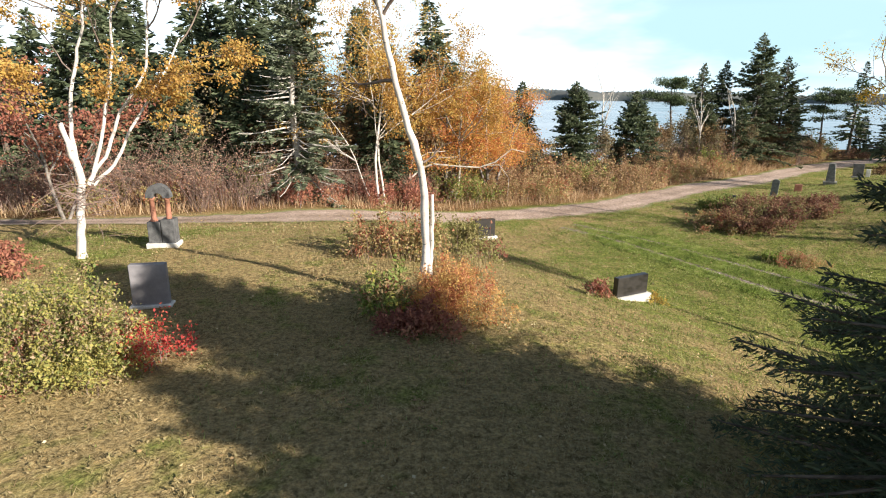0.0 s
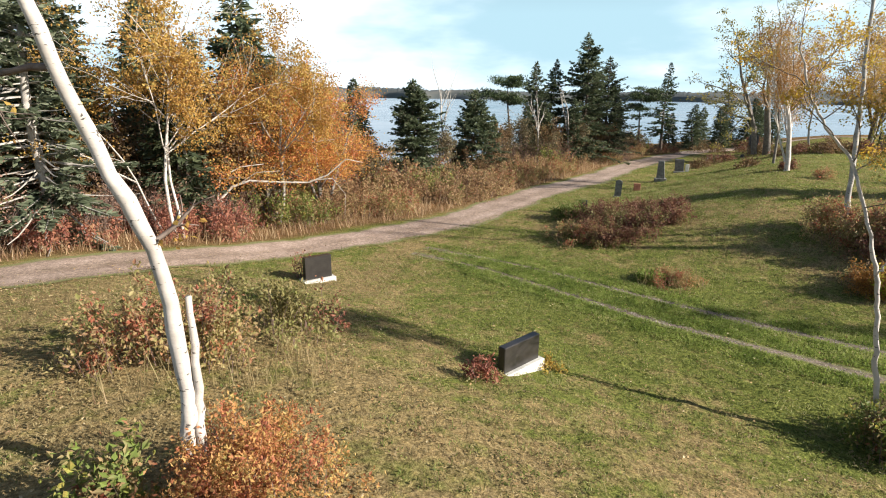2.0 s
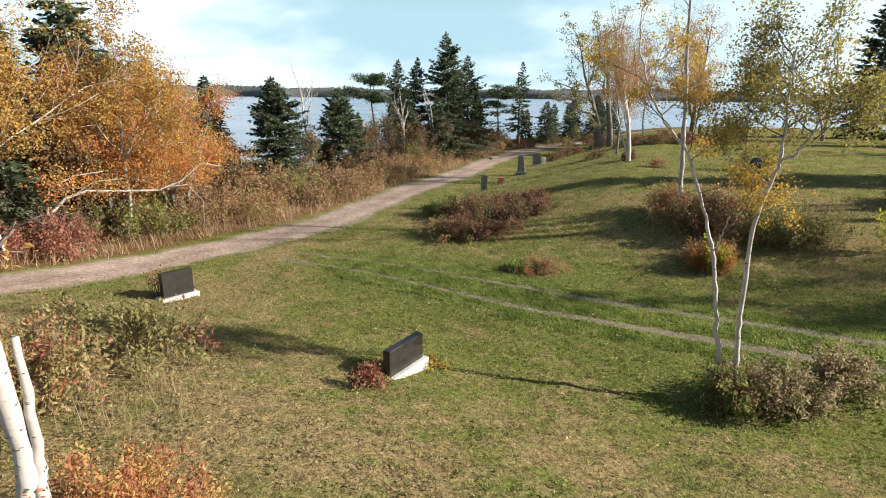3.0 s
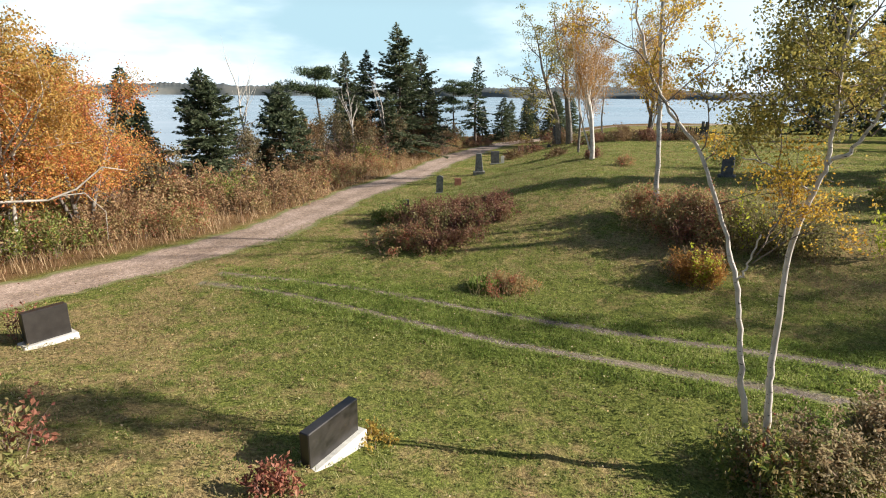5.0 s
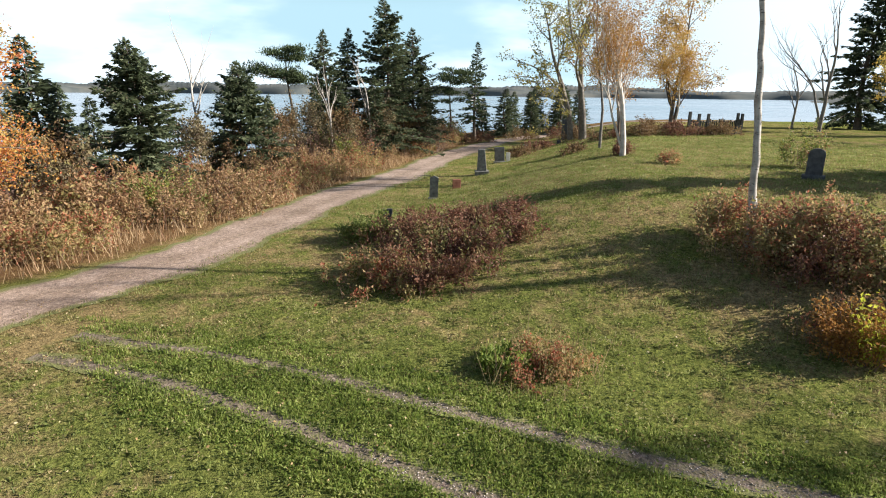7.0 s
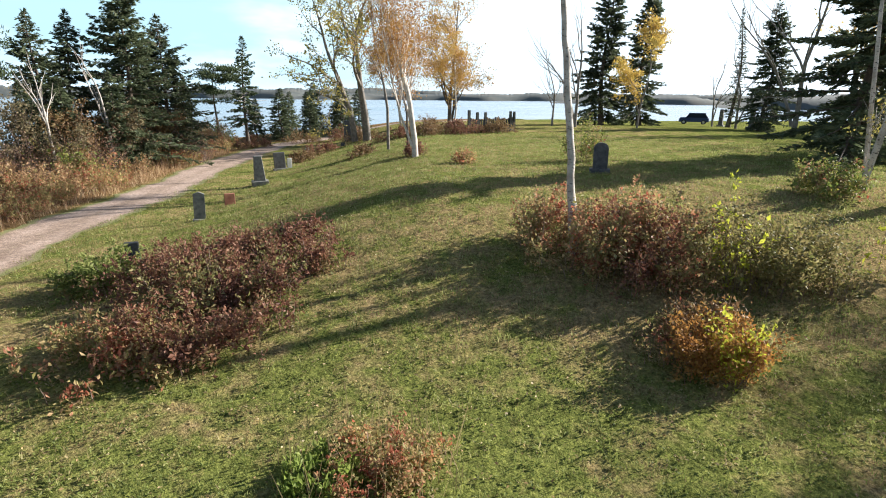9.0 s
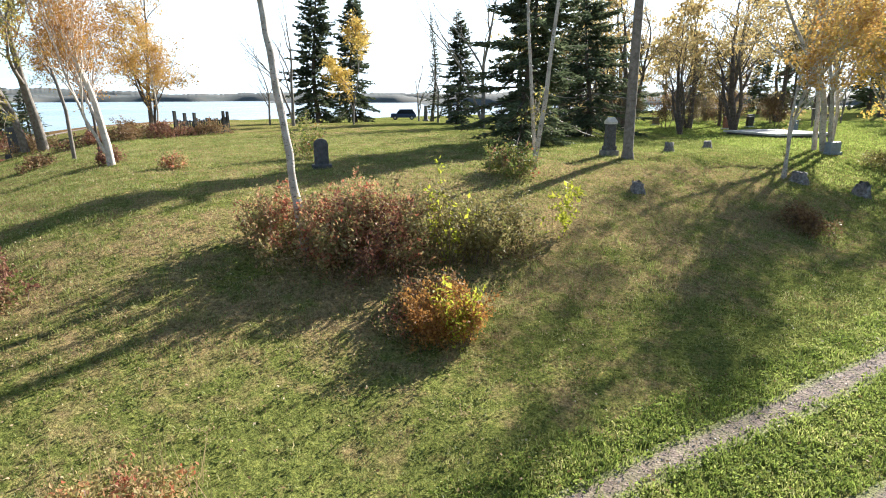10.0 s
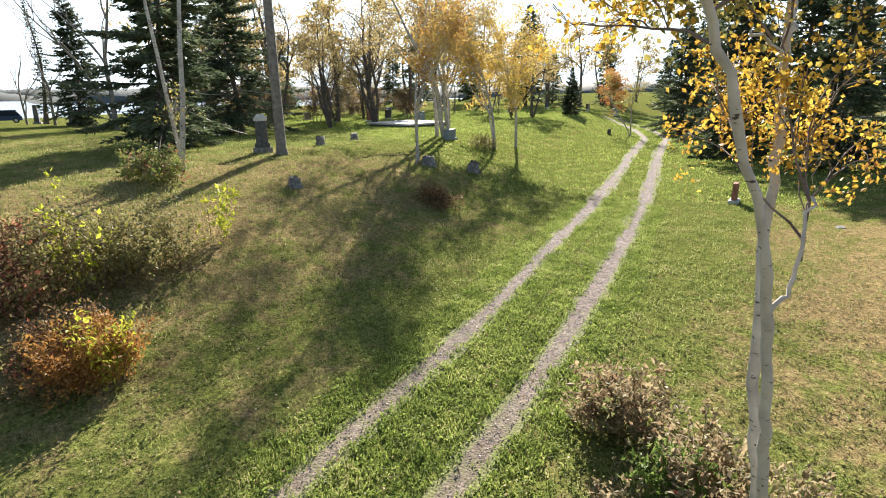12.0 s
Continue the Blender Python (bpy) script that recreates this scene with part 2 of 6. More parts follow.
M_SPRUCE = foliage("spruce_needles", [(0.1, (0.045, 0.068, 0.034)), (0.5, (0.1, 0.125, 0.068)), (0.95, (0.205, 0.235, 0.13))], 0.4)
M_SPRUCE_DARK = foliage("dark_spruce_needles", [(0.1, (0.036, 0.05, 0.03)), (0.5, (0.078, 0.1, 0.054)), (0.95, (0.16, 0.185, 0.095))], 0.38)
M_PINE = foliage("pine_needles", [(0.1, (0.03, 0.042, 0.022)), (0.5, (0.06, 0.09, 0.037)), (0.95, (0.13, 0.155, 0.065))], 0.2)
M_GOLD = foliage("golden_birch_leaves", [(0.05, (0.25, 0.135, 0.05)), (0.35, (0.45, 0.255, 0.075)), (0.65, (0.56, 0.37, 0.1)), (0.95, (0.44, 0.38, 0.13))], 0.48)
M_ALDER = foliage("dull_alder_leaves", [(0.05, (0.1, 0.08, 0.05)), (0.4, (0.18, 0.15, 0.085)), (0.7, (0.26, 0.21, 0.12)), (0.95, (0.2, 0.19, 0.09))], 0.35)
M_PALEGOLD = foliage("pale_gold_leaves", [(0.05, (0.22, 0.15, 0.07)), (0.35, (0.36, 0.26, 0.11)), (0.65, (0.48, 0.38, 0.16)), (0.95, (0.42, 0.38, 0.17))], 0.5)
M_YELLOW = foliage("yellow_birch_leaves", [(0.05, (0.36, 0.22, 0.06)), (0.4, (0.55, 0.38, 0.09)), (0.75, (0.62, 0.48, 0.13)), (0.98, (0.42, 0.42, 0.12))], 0.5)
M_LOWGOLD = foliage("clear_gold_birch_leaves", [(0.05, (0.3, 0.14, 0.035)), (0.4, (0.54, 0.32, 0.05)), (0.75, (0.65, 0.46, 0.075)), (0.98, (0.43, 0.36, 0.1))], 0.5)
M_GREYSPRUCE = foliage("grey_green_spruce_needles", [(0.1, (0.065, 0.085, 0.05)), (0.5, (0.13, 0.155, 0.095)), (0.95, (0.25, 0.275, 0.18))], 0.35)
M_MAUVE = foliage("dry_red_brown_leaves", [(0.05, (0.22, 0.12, 0.085)), (0.45, (0.36, 0.22, 0.16)), (0.75, (0.44, 0.3, 0.22)), (0.95, (0.42, 0.31, 0.2))], 0.4)
M_TAN = foliage("tan_and_green_bush_leaves", [(0.05, (0.18, 0.12, 0.07)), (0.25, (0.32, 0.22, 0.13)), (0.45, (0.46, 0.38, 0.23)), (0.62, (0.2, 0.15, 0.08)), (0.82, (0.2, 0.24, 0.08)), (0.97, (0.5, 0.38, 0.25))], 0.46, 2.6, 0.55, 0.42)
M_GREENGOLD = foliage("green_turning_leaves", [(0.05, (0.13, 0.11, 0.045)), (0.35, (0.23, 0.22, 0.065)), (0.7, (0.4, 0.33, 0.09)), (0.95, (0.56, 0.4, 0.1))], 0.48)
M_ORANGE = foliage("orange_maple_leaves", [(0.05, (0.32, 0.12, 0.075)), (0.28, (0.58, 0.2, 0.09)), (0.5, (0.64, 0.32, 0.09)), (0.72, (0.58, 0.41, 0.12)), (0.95, (0.33, 0.3, 0.12))], 0.45, 0.9)
M_RUST = foliage("rust_brown_leaves", [(0.05, (0.18, 0.085, 0.035)), (0.4, (0.36, 0.18, 0.055)), (0.75, (0.5, 0.29, 0.08)), (0.95, (0.36, 0.27, 0.1))], 0.4)
M_BROWN = foliage("dull_brown_leaves", [(0.05, (0.1, 0.06, 0.035)), (0.35, (0.19, 0.115, 0.06)), (0.65, (0.27, 0.18, 0.085)), (0.95, (0.24, 0.2, 0.09))], 0.35)
M_RED = foliage("red_autumn_leaves", [(0.05, (0.16, 0.06, 0.05)), (0.4, (0.31, 0.12, 0.085)), (0.75, (0.42, 0.2, 0.12)), (0.95, (0.3, 0.2, 0.1))], 0.38)
M_BUSHMIX = foliage("mixed_bush_leaves", [(0.05, (0.2, 0.075, 0.05)), (0.22, (0.42, 0.14, 0.085)), (0.42, (0.46, 0.31, 0.17)), (0.58, (0.25, 0.24, 0.08)), (0.76, (0.52, 0.42, 0.2)), (0.97, (0.55, 0.16, 0.095))], 0.46, 1.6, 0.55, 0.42)
M_LIME = foliage("yellow_green_leaves", [(0.05, (0.3, 0.34, 0.04)), (0.5, (0.48, 0.5, 0.06)), (0.95, (0.62, 0.58, 0.1))], 0.5)
M_BUSHRED = foliage("dark_brown_bush_leaves", [(0.05, (0.09, 0.042, 0.034)), (0.35, (0.2, 0.088, 0.06)), (0.6, (0.28, 0.15, 0.09)), (0.8, (0.19, 0.165, 0.07)), (0.97, (0.44, 0.32, 0.17))], 0.35, 2.6, 0.55, 0.36)
M_BUSHFIRE = foliage("flame_orange_bush_leaves", [(0.05, (0.24, 0.08, 0.055)), (0.3, (0.44, 0.17, 0.09)), (0.55, (0.56, 0.31, 0.12)), (0.8, (0.58, 0.42, 0.15)), (0.97, (0.34, 0.31, 0.1))], 0.42, 2.6, 0.55, 0.4)
M_BUSHGREEN = foliage("yellow_green_bush_leaves", [(0.02, (0.36, 0.08, 0.05)), (0.14, (0.32, 0.13, 0.07)), (0.3, (0.42, 0.31, 0.16)), (0.5, (0.15, 0.19, 0.05)), (0.68, (0.2, 0.26, 0.06)), (0.85, (0.48, 0.4, 0.1)), (0.98, (0.38, 0.27, 0.13))], 0.38, 2.6, 0.55, 0.42)
M_ROSE = foliage("rose_bush_leaves", [(0.02, (0.4, 0.07, 0.055)), (0.12, (0.24, 0.13, 0.08)), (0.28, (0.48, 0.36, 0.22)), (0.44, (0.14, 0.18, 0.05)), (0.58, (0.34, 0.31, 0.09)), (0.76, (0.44, 0.38, 0.12)), (0.88, (0.2, 0.23, 0.07)), (0.98, (0.46, 0.34, 0.22))], 0.4, 1.8, 0.55, 0.5)
M_FRESH = foliage("fresh_green_leaves", [(0.05, (0.08, 0.13, 0.03)), (0.5, (0.18, 0.26, 0.06)), (0.95, (0.34, 0.42, 0.13))], 0.45)
M_BRIAR = foliage("tan_brown_briar_leaves", [(0.05, (0.17, 0.09, 0.055)), (0.35, (0.33, 0.2, 0.11)), (0.6, (0.45, 0.31, 0.17)), (0.8, (0.25, 0.22, 0.085)), (0.97, (0.5, 0.38, 0.2))], 0.4, 1.2)
M_CRIMSON = foliage("crimson_leaves", [(0.05, (0.26, 0.035, 0.035)), (0.5, (0.5, 0.07, 0.06)), (0.95, (0.5, 0.24, 0.1))], 0.42)
M_OLIVE = foliage("olive_bush_leaves", [(0.05, (0.12, 0.085, 0.04)), (0.3, (0.19, 0.18, 0.06)), (0.5, (0.32, 0.26, 0.12)), (0.75, (0.22, 0.24, 0.07)), (0.97, (0.52, 0.44, 0.24))], 0.38, 2.6, 0.55, 0.36)
M_GRASS = foliage("green_grass", [(0.05, (0.07, 0.095, 0.024)), (0.4, (0.18, 0.225, 0.06)), (0.7, (0.31, 0.34, 0.11)), (0.95, (0.5, 0.45, 0.24))], 0.5, 1.2)
M_LUSH = foliage("lush_grass", [(0.05, (0.08, 0.12, 0.025)), (0.4, (0.2, 0.27, 0.055)), (0.75, (0.35, 0.41, 0.11)), (0.97, (0.5, 0.48, 0.2))], 0.52, 1.2)
M_DRYGRASS = foliage("dry_grass", [(0.05, (0.14, 0.11, 0.05)), (0.4, (0.29, 0.235, 0.115)), (0.7, (0.4, 0.325, 0.17)), (0.95, (0.33, 0.2, 0.12))], 0.4, 1.2)
M_VERGE = foliage("verge_grass", [(0.05, (0.27, 0.13, 0.085)), (0.4, (0.46, 0.31, 0.18)), (0.75, (0.6, 0.46, 0.28)), (0.97, (0.44, 0.18, 0.11))], 0.45, 0.4)
M_FALLEN = foliage("fallen_leaves", [(0.1, (0.2, 0.12, 0.06)), (0.5, (0.38, 0.26, 0.12)), (0.95, (0.55, 0.48, 0.32))], 0.15)
M_GRANITE = plain("grey_granite", [(0.3, (0.15, 0.14, 0.15)), (0.7, (0.25, 0.24, 0.25))], 3, 0.6, 0.15, 90, 0.003)
M_BLACK = plain("polished_black_granite", [(0.3, (0.022, 0.02, 0.02)), (0.7, (0.04, 0.036, 0.034))], 5, 0.3, 0.05, 120, 0.001, 0.5)
M_BASE = plain("pale_concrete", [(0.3, (0.42, 0.4, 0.37)), (0.7, (0.62, 0.6, 0.56))], 4, 0.85, 0.3, 60, 0.004)
M_OLDSTONE = plain("weathered_grey_stone", [(0.3, (0.1, 0.1, 0.095)), (0.55, (0.2, 0.2, 0.185)), (0.75, (0.3, 0.3, 0.26))], 6, 0.9, 0.5, 50, 0.006)
M_DARKSTONE = plain("lichened_dark_stone", [(0.3, (0.05, 0.05, 0.052)), (0.7, (0.13, 0.13, 0.13))], 6, 0.85, 0.5, 50, 0.006)
M_WHITESTONE = plain("white_marble_worn", [(0.3, (0.42, 0.41, 0.38)), (0.7, (0.66, 0.65, 0.6))], 5, 0.75, 0.3, 50, 0.004)
M_REDSTONE = plain("red_sandstone", [(0.3, (0.22, 0.09, 0.06)), (0.7, (0.36, 0.17, 0.11))], 5, 0.85, 0.4, 50, 0.005)
M_BLUESTONE = plain("blue_grey_granite", [(0.3, (0.15, 0.18, 0.21)), (0.7, (0.26, 0.3, 0.33))], 5, 0.6, 0.2, 70, 0.004)
M_CARVING = plain("carved_lettering", [(0.3, (0.3, 0.3, 0.29)), (0.7, (0.4, 0.4, 0.39))], 8, 0.8, 0.1)

# ---------------------------------------------------------------- ground, lake and far shores
RUT_FAR = [(5.4, 24.6), (6.2, 23.3), (7.4, 22.2), (8.7, 20.5), (10.0, 18.0), (11.0, 16.4), (11.8, 15.0), (13.2, 13.2), (14.4, 11.5), (16.0, 9.1), (19.0, 5.3), (22.7, 0.4), (28.9, -7.2), (35.3, -14.8), (42.2, -23.4), (50, -30), (62, -37)]
RUT_NEAR = [(4.6, 23.9), (5.8, 22.6), (6.7, 21.5), (7.3, 20.4), (8.2, 18.5), (9.05, 16.7), (9.8, 15.3), (10.5, 14.3), (12.3, 11.8), (13.1, 10.45), (14.85, 8.0), (18.0, 3.7), (21.6, -1.0), (27.8, -8.4), (34.2, -16.0), (41.0, -24.6), (49, -31.4), (61, -38.4)]


def resample(line, step):
    p = np.array(line, float)
    s = np.concatenate([[0], np.cumsum(np.hypot(*np.diff(p, axis=0).T))])
    t = np.arange(0, s[-1], step)
    q = np.stack([np.interp(t, s, p[:, 0]), np.interp(t, s, p[:, 1])], 1)
    for _ in range(3):                                   # round the corners
        k = max(1, int(1.2 / step))
        pad = np.concatenate([np.repeat(q[:1], k, 0), q, np.repeat(q[-1:], k, 0)])
        c = np.cumsum(np.concatenate([np.zeros((1, 2)), pad]), 0)
        q = (c[2 * k + 1:] - c[:-2 * k - 1]) / (2 * k + 1)
    return q


def wave(t, seed, *scales):
    """Smooth ups and downs along t, at several lengths."""
    r = np.random.default_rng(seed)
    return sum(a * np.sin(t / s * 2 * np.pi + r.uniform(0, 6.28)) for s, a in scales)


FAR_LINE, NEAR_LINE = resample(RUT_FAR, 0.12), resample(RUT_NEAR, 0.12)
ROAD_LINE = resample(list(zip(ROAD_X[1:-1], ROAD_Y[1:-1])), 0.25)


def off_line(x, y, line, reach=4.0):
    """Distance of points to a line, up to reach."""
    out = np.full(len(x), reach)
    for a in range(0, len(line), 4):
        px, py = line[a]
        out = np.minimum(out, np.hypot(x - px, y - py))
    return out


def greenness(x, y):
    u = (x - 13.6) * 0.804 + (y - 12.7) * 0.595
    g = 0.15 + 0.88 * np.exp(-((u + 1) / 6.8) ** 2) + 0.42 * smooth((u - 5) / 8)
    v = -(x - 13.6) * 0.595 + (y - 12.7) * 0.804
    g -= 0.22 * np.exp(-((u - 9) / 6.0) ** 2) * smooth((6 - v) / 6) * smooth((v + 24) / 8)     # leaf litter on the bank
    g -= 0.1 * smooth((4 - x) / 4) + 0.4 * smooth((-u - 3.2) / 2.5) * smooth((-v - 0.5) / 5) * smooth((22 + v) / 8)
    g += 0.45 * smooth((-v - 10) / 12) + 0.8 * smooth((-v - 3.5) / 4) * smooth((5.5 + u) / 3) * smooth((2 - u) / 2)
    g -= 0.75 * np.exp(-((x - 5.6) ** 2 + (y - 24.0) ** 2) / 5.0)
    g -= 0.6 * np.exp(-((x - 3.0) ** 2 + (y - 20.9) ** 2) / 6.0)
    g += 0.55 * np.exp(-((x + 8.5) ** 2 + (y - 14.5) ** 2) / 8)
    g += 0.12 * np.sin(x * 0.9 + 1.3 * np.sin(y * 0.5)) * np.sin(y * 0.8 + 0.9 * np.sin(x * 0.6))
    return np.clip(g, 0, 1)


def wildness(x, y):
    d = (y - np.interp(x, ROAD_X, ROAD_Y)) * 0.85
    return smooth((d - 1.2) / 0.8)


def spaced(lo, hi, near_lo, near_hi, fine):
    mid = np.arange(near_lo, near_hi, fine)
    k = np.arange(1, 60)
    grow_out = fine * np.cumsum(1.12 ** k)
    right = near_hi + grow_out[near_hi + grow_out < hi]
    left = near_lo - grow_out[near_lo - grow_out > lo]
    return np.concatenate([[lo], left[::-1], mid, right, [hi]])


gx, gy = spaced(-2500, 2500, -20, 50, 0.56), spaced(-2500, 2500, -20, 55, 0.56)
X, Y = np.meshgrid(gx, gy, indexing="ij")
Z = height(X, Y)
lump = 0.035 * np.sin(X * 2.1 + 2 * np.sin(Y * 0.9)) * np.sin(Y * 1.7 + np.sin(X * 1.3)) + 0.02 * np.sin(X * 5.1 + Y * 3.3)
Z = Z + lump * smooth((np.minimum(off_line(X.ravel(), Y.ravel(), FAR_LINE), np.minimum(off_line(X.ravel(), Y.ravel(), NEAR_LINE), off_line(X.ravel(), Y.ravel(), ROAD_LINE) - 0.9)).reshape(X.shape) - 0.9) / 1.5) * (np.hypot(X - 15, Y - 15) < 60)
i, j = np.meshgrid(np.arange(len(gx) - 1), np.arange(len(gy) - 1), indexing="ij")
w = len(gy)
g = Geo()
g.add(np.stack([X, Y, Z], -1).reshape(-1, 3), np.stack([i * w + j, (i + 1) * w + j, (i + 1) * w + j + 1, i * w + j + 1], -1).reshape(-1, 4))

m, n, l, b = node_material("lawn_and_wild_ground")
co = n.new("ShaderNodeTexCoord").outputs["Object"]
at_green, at_wild = n.new("ShaderNodeAttribute"), n.new("ShaderNodeAttribute")
at_green.attribute_name, at_wild.attribute_name = "green", "wild"
n1, n2, n3 = noise_node(n, l, co, 0.55, 5.0), noise_node(n, l, co, 2.2, 5.0), noise_node(n, l, co, 22.0, 4.0, 0.7)
dry = ramp(n, [(0.3, (0.17, 0.125, 0.06)), (0.5, (0.31, 0.232, 0.112)), (0.68, (0.43, 0.335, 0.18))])
l.new(n3.outputs["Fac"], dry.inputs["Fac"])
lush = ramp(n, [(0.3, (0.066, 0.088, 0.022)), (0.5, (0.165, 0.186, 0.05)), (0.7, (0.27, 0.285, 0.085))])
l.new(n3.outputs["Fac"], lush.inputs["Fac"])
rust = ramp(n, [(0.3, (0.1, 0.05, 0.03)), (0.5, (0.2, 0.12, 0.06)), (0.7, (0.3, 0.21, 0.1))])
l.new(n3.outputs["Fac"], rust.inputs["Fac"])
sum1 = n.new("ShaderNodeMath")
sum1.operation = "MULTIPLY_ADD"
sum1.inputs[1].default_value = 2.2
l.new(n1.outputs["Fac"], sum1.inputs[0])
l.new(at_green.outputs["Fac"], sum1.inputs[2])
sum2 = n.new("ShaderNodeMath")
sum2.operation = "MULTIPLY_ADD"
sum2.inputs[1].default_value = 1.8
l.new(n2.outputs["Fac"], sum2.inputs[0])
l.new(sum1.outputs[0], sum2.inputs[2])
rng_map = n.new("ShaderNodeMapRange")
rng_map.inputs["From Min"].default_value, rng_map.inputs["From Max"].default_value = 2.12, 2.85
l.new(sum2.outputs[0], rng_map.inputs["Value"])
lawn = mix_colour(n, l, rng_map.outputs["Result"], dry.outputs["Color"], lush.outputs["Color"])
n4 = noise_node(n, l, co, 9.0, 5.0, 0.75)
# shade between tufts and light on their tops, multiplied into the lawn colour
tuft_shade = ramp(n, [(0.34, (0.3, 0.29, 0.29)), (0.5, (0.95, 0.95, 0.95)), (0.68, (1.5, 1.42, 1.28))])
l.new(n4.outputs["Fac"], tuft_shade.inputs["Fac"])
lawn = mix_colour(n, l, 0.8, lawn, tuft_shade.outputs["Color"], "MULTIPLY")
l.new(mix_colour(n, l, at_wild.outputs["Fac"], lawn, rust.outputs["Color"]), b.inputs["Base Color"])
b.inputs["Roughness"].default_value, b.inputs["Specular IOR Level"].default_value = 1.0, 0.0
bumped(n, l, b, n4.outputs["Fac"], 1.0, 0.09)
M_GROUND = m
ground = new("ground", g.mesh("ground", M_GROUND, True))
for key, values in (("green", greenness(X, Y)), ("wild", wildness(X, Y))):
    ground.data.attributes.new(key, "FLOAT", "POINT").data.foreach_set("value", values.ravel())
tagged(ground, "mown autumn lawn, part green, part dry and tawny", "lawn", kind="structure")

m, n, l, b = node_material("lake_water")
co = n.new("ShaderNodeTexCoord").outputs["Object"]
mp = n.new("ShaderNodeMapping")
mp.inputs["Scale"].default_value = (0.5, 0.9, 1)
l.new(co, mp.inputs["Vector"])
ripple, swell = noise_node(n, l, mp.outputs["Vector"], 1.3, 4.0), noise_node(n, l, mp.outputs["Vector"], 0.02, 3.0)
tone = ramp(n, [(0.35, (0.2, 0.26, 0.33)), (0.65, (0.3, 0.35, 0.42))])
l.new(swell.outputs["Fac"], tone.inputs["Fac"])
l.new(tone.outputs["Color"], b.inputs["Base Color"])
b.inputs["Roughness"].default_value, b.inputs["IOR"].default_value = 0.22, 1.33
bumped(n, l, b, ripple.outputs["Fac"], 0.35, 0.12)
g = Geo()
g.add([(-3000, -3000, WATER), (3000, -3000, WATER), (3000, 3000, WATER), (-3000, 3000, WATER)], np.array([[0, 1, 2, 3]]))
tagged(new("water", g.mesh("water", m)), "calm pale blue lake with a light ripple", "lake", kind="structure")

# grey-blue woods: the haze over the lake is mixed into their colour
M_SHORE_HAZE = plain("far_wooded_shore_in_haze", [(0.35, (0.065, 0.077, 0.079)), (0.5, (0.093, 0.102, 0.099)), (0.65, (0.125, 0.126, 0.115))], 0.015, 0.95, 0.1, 0.08, 0.5)


def far_shore(name, azimuths, distance, top, seed, label):
    """A long wooded ridge across the lake, with a ragged line of tree tops."""
    az = np.radians(np.arange(azimuths[0], azimuths[1], 0.05))
    t = np.degrees(az)
    crest = top * (0.78 + wave(t, seed, (37, 0.12), (13, 0.05), (4.1, 0.04))) * smooth((t - azimuths[0]) / 6) * smooth((azimuths[1] - t) / 6)
    crest = 0.95 * crest
    r_ = np.random.default_rng(seed)
    tops = np.convolve(r_.uniform(-1, 1, len(t)), np.ones(4) / 4, "same") * 0.12 + np.convolve(r_.uniform(-1, 1, len(t)), np.ones(25) / 25, "same") * 0.3
    ge = Geo()
    rows = []
    for k, (dd, zz) in enumerate(((0, 0.0), (6, 0.45), (60, 0.8), (160, 1.0), (320, 0.0))):
        r = distance + dd + wave(t, seed + 9, (21, distance * 0.03), (7, distance * 0.012))
        rows.append(np.stack([np.sin(az) * r, np.cos(az) * r, WATER - 0.3 + crest * zz + tops * crest * (k == 3)], -1))
    v = np.stack(rows)
    k = len(t)
    a, c = np.meshgrid(np.arange(4), np.arange(k - 1), indexing="ij")
    ge.add(v.reshape(-1, 3), np.stack([a * k + c, a * k + c + 1, (a + 1) * k + c + 1, (a + 1) * k + c], -1).reshape(-1, 4))
    return tagged(new(name, ge.mesh(name, M_SHORE_HAZE, True)), label, "far shore", kind="structure")


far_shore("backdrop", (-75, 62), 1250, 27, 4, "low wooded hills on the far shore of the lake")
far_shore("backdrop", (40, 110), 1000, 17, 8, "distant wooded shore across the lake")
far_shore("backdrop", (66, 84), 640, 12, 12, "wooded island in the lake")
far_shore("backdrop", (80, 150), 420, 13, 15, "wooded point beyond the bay")

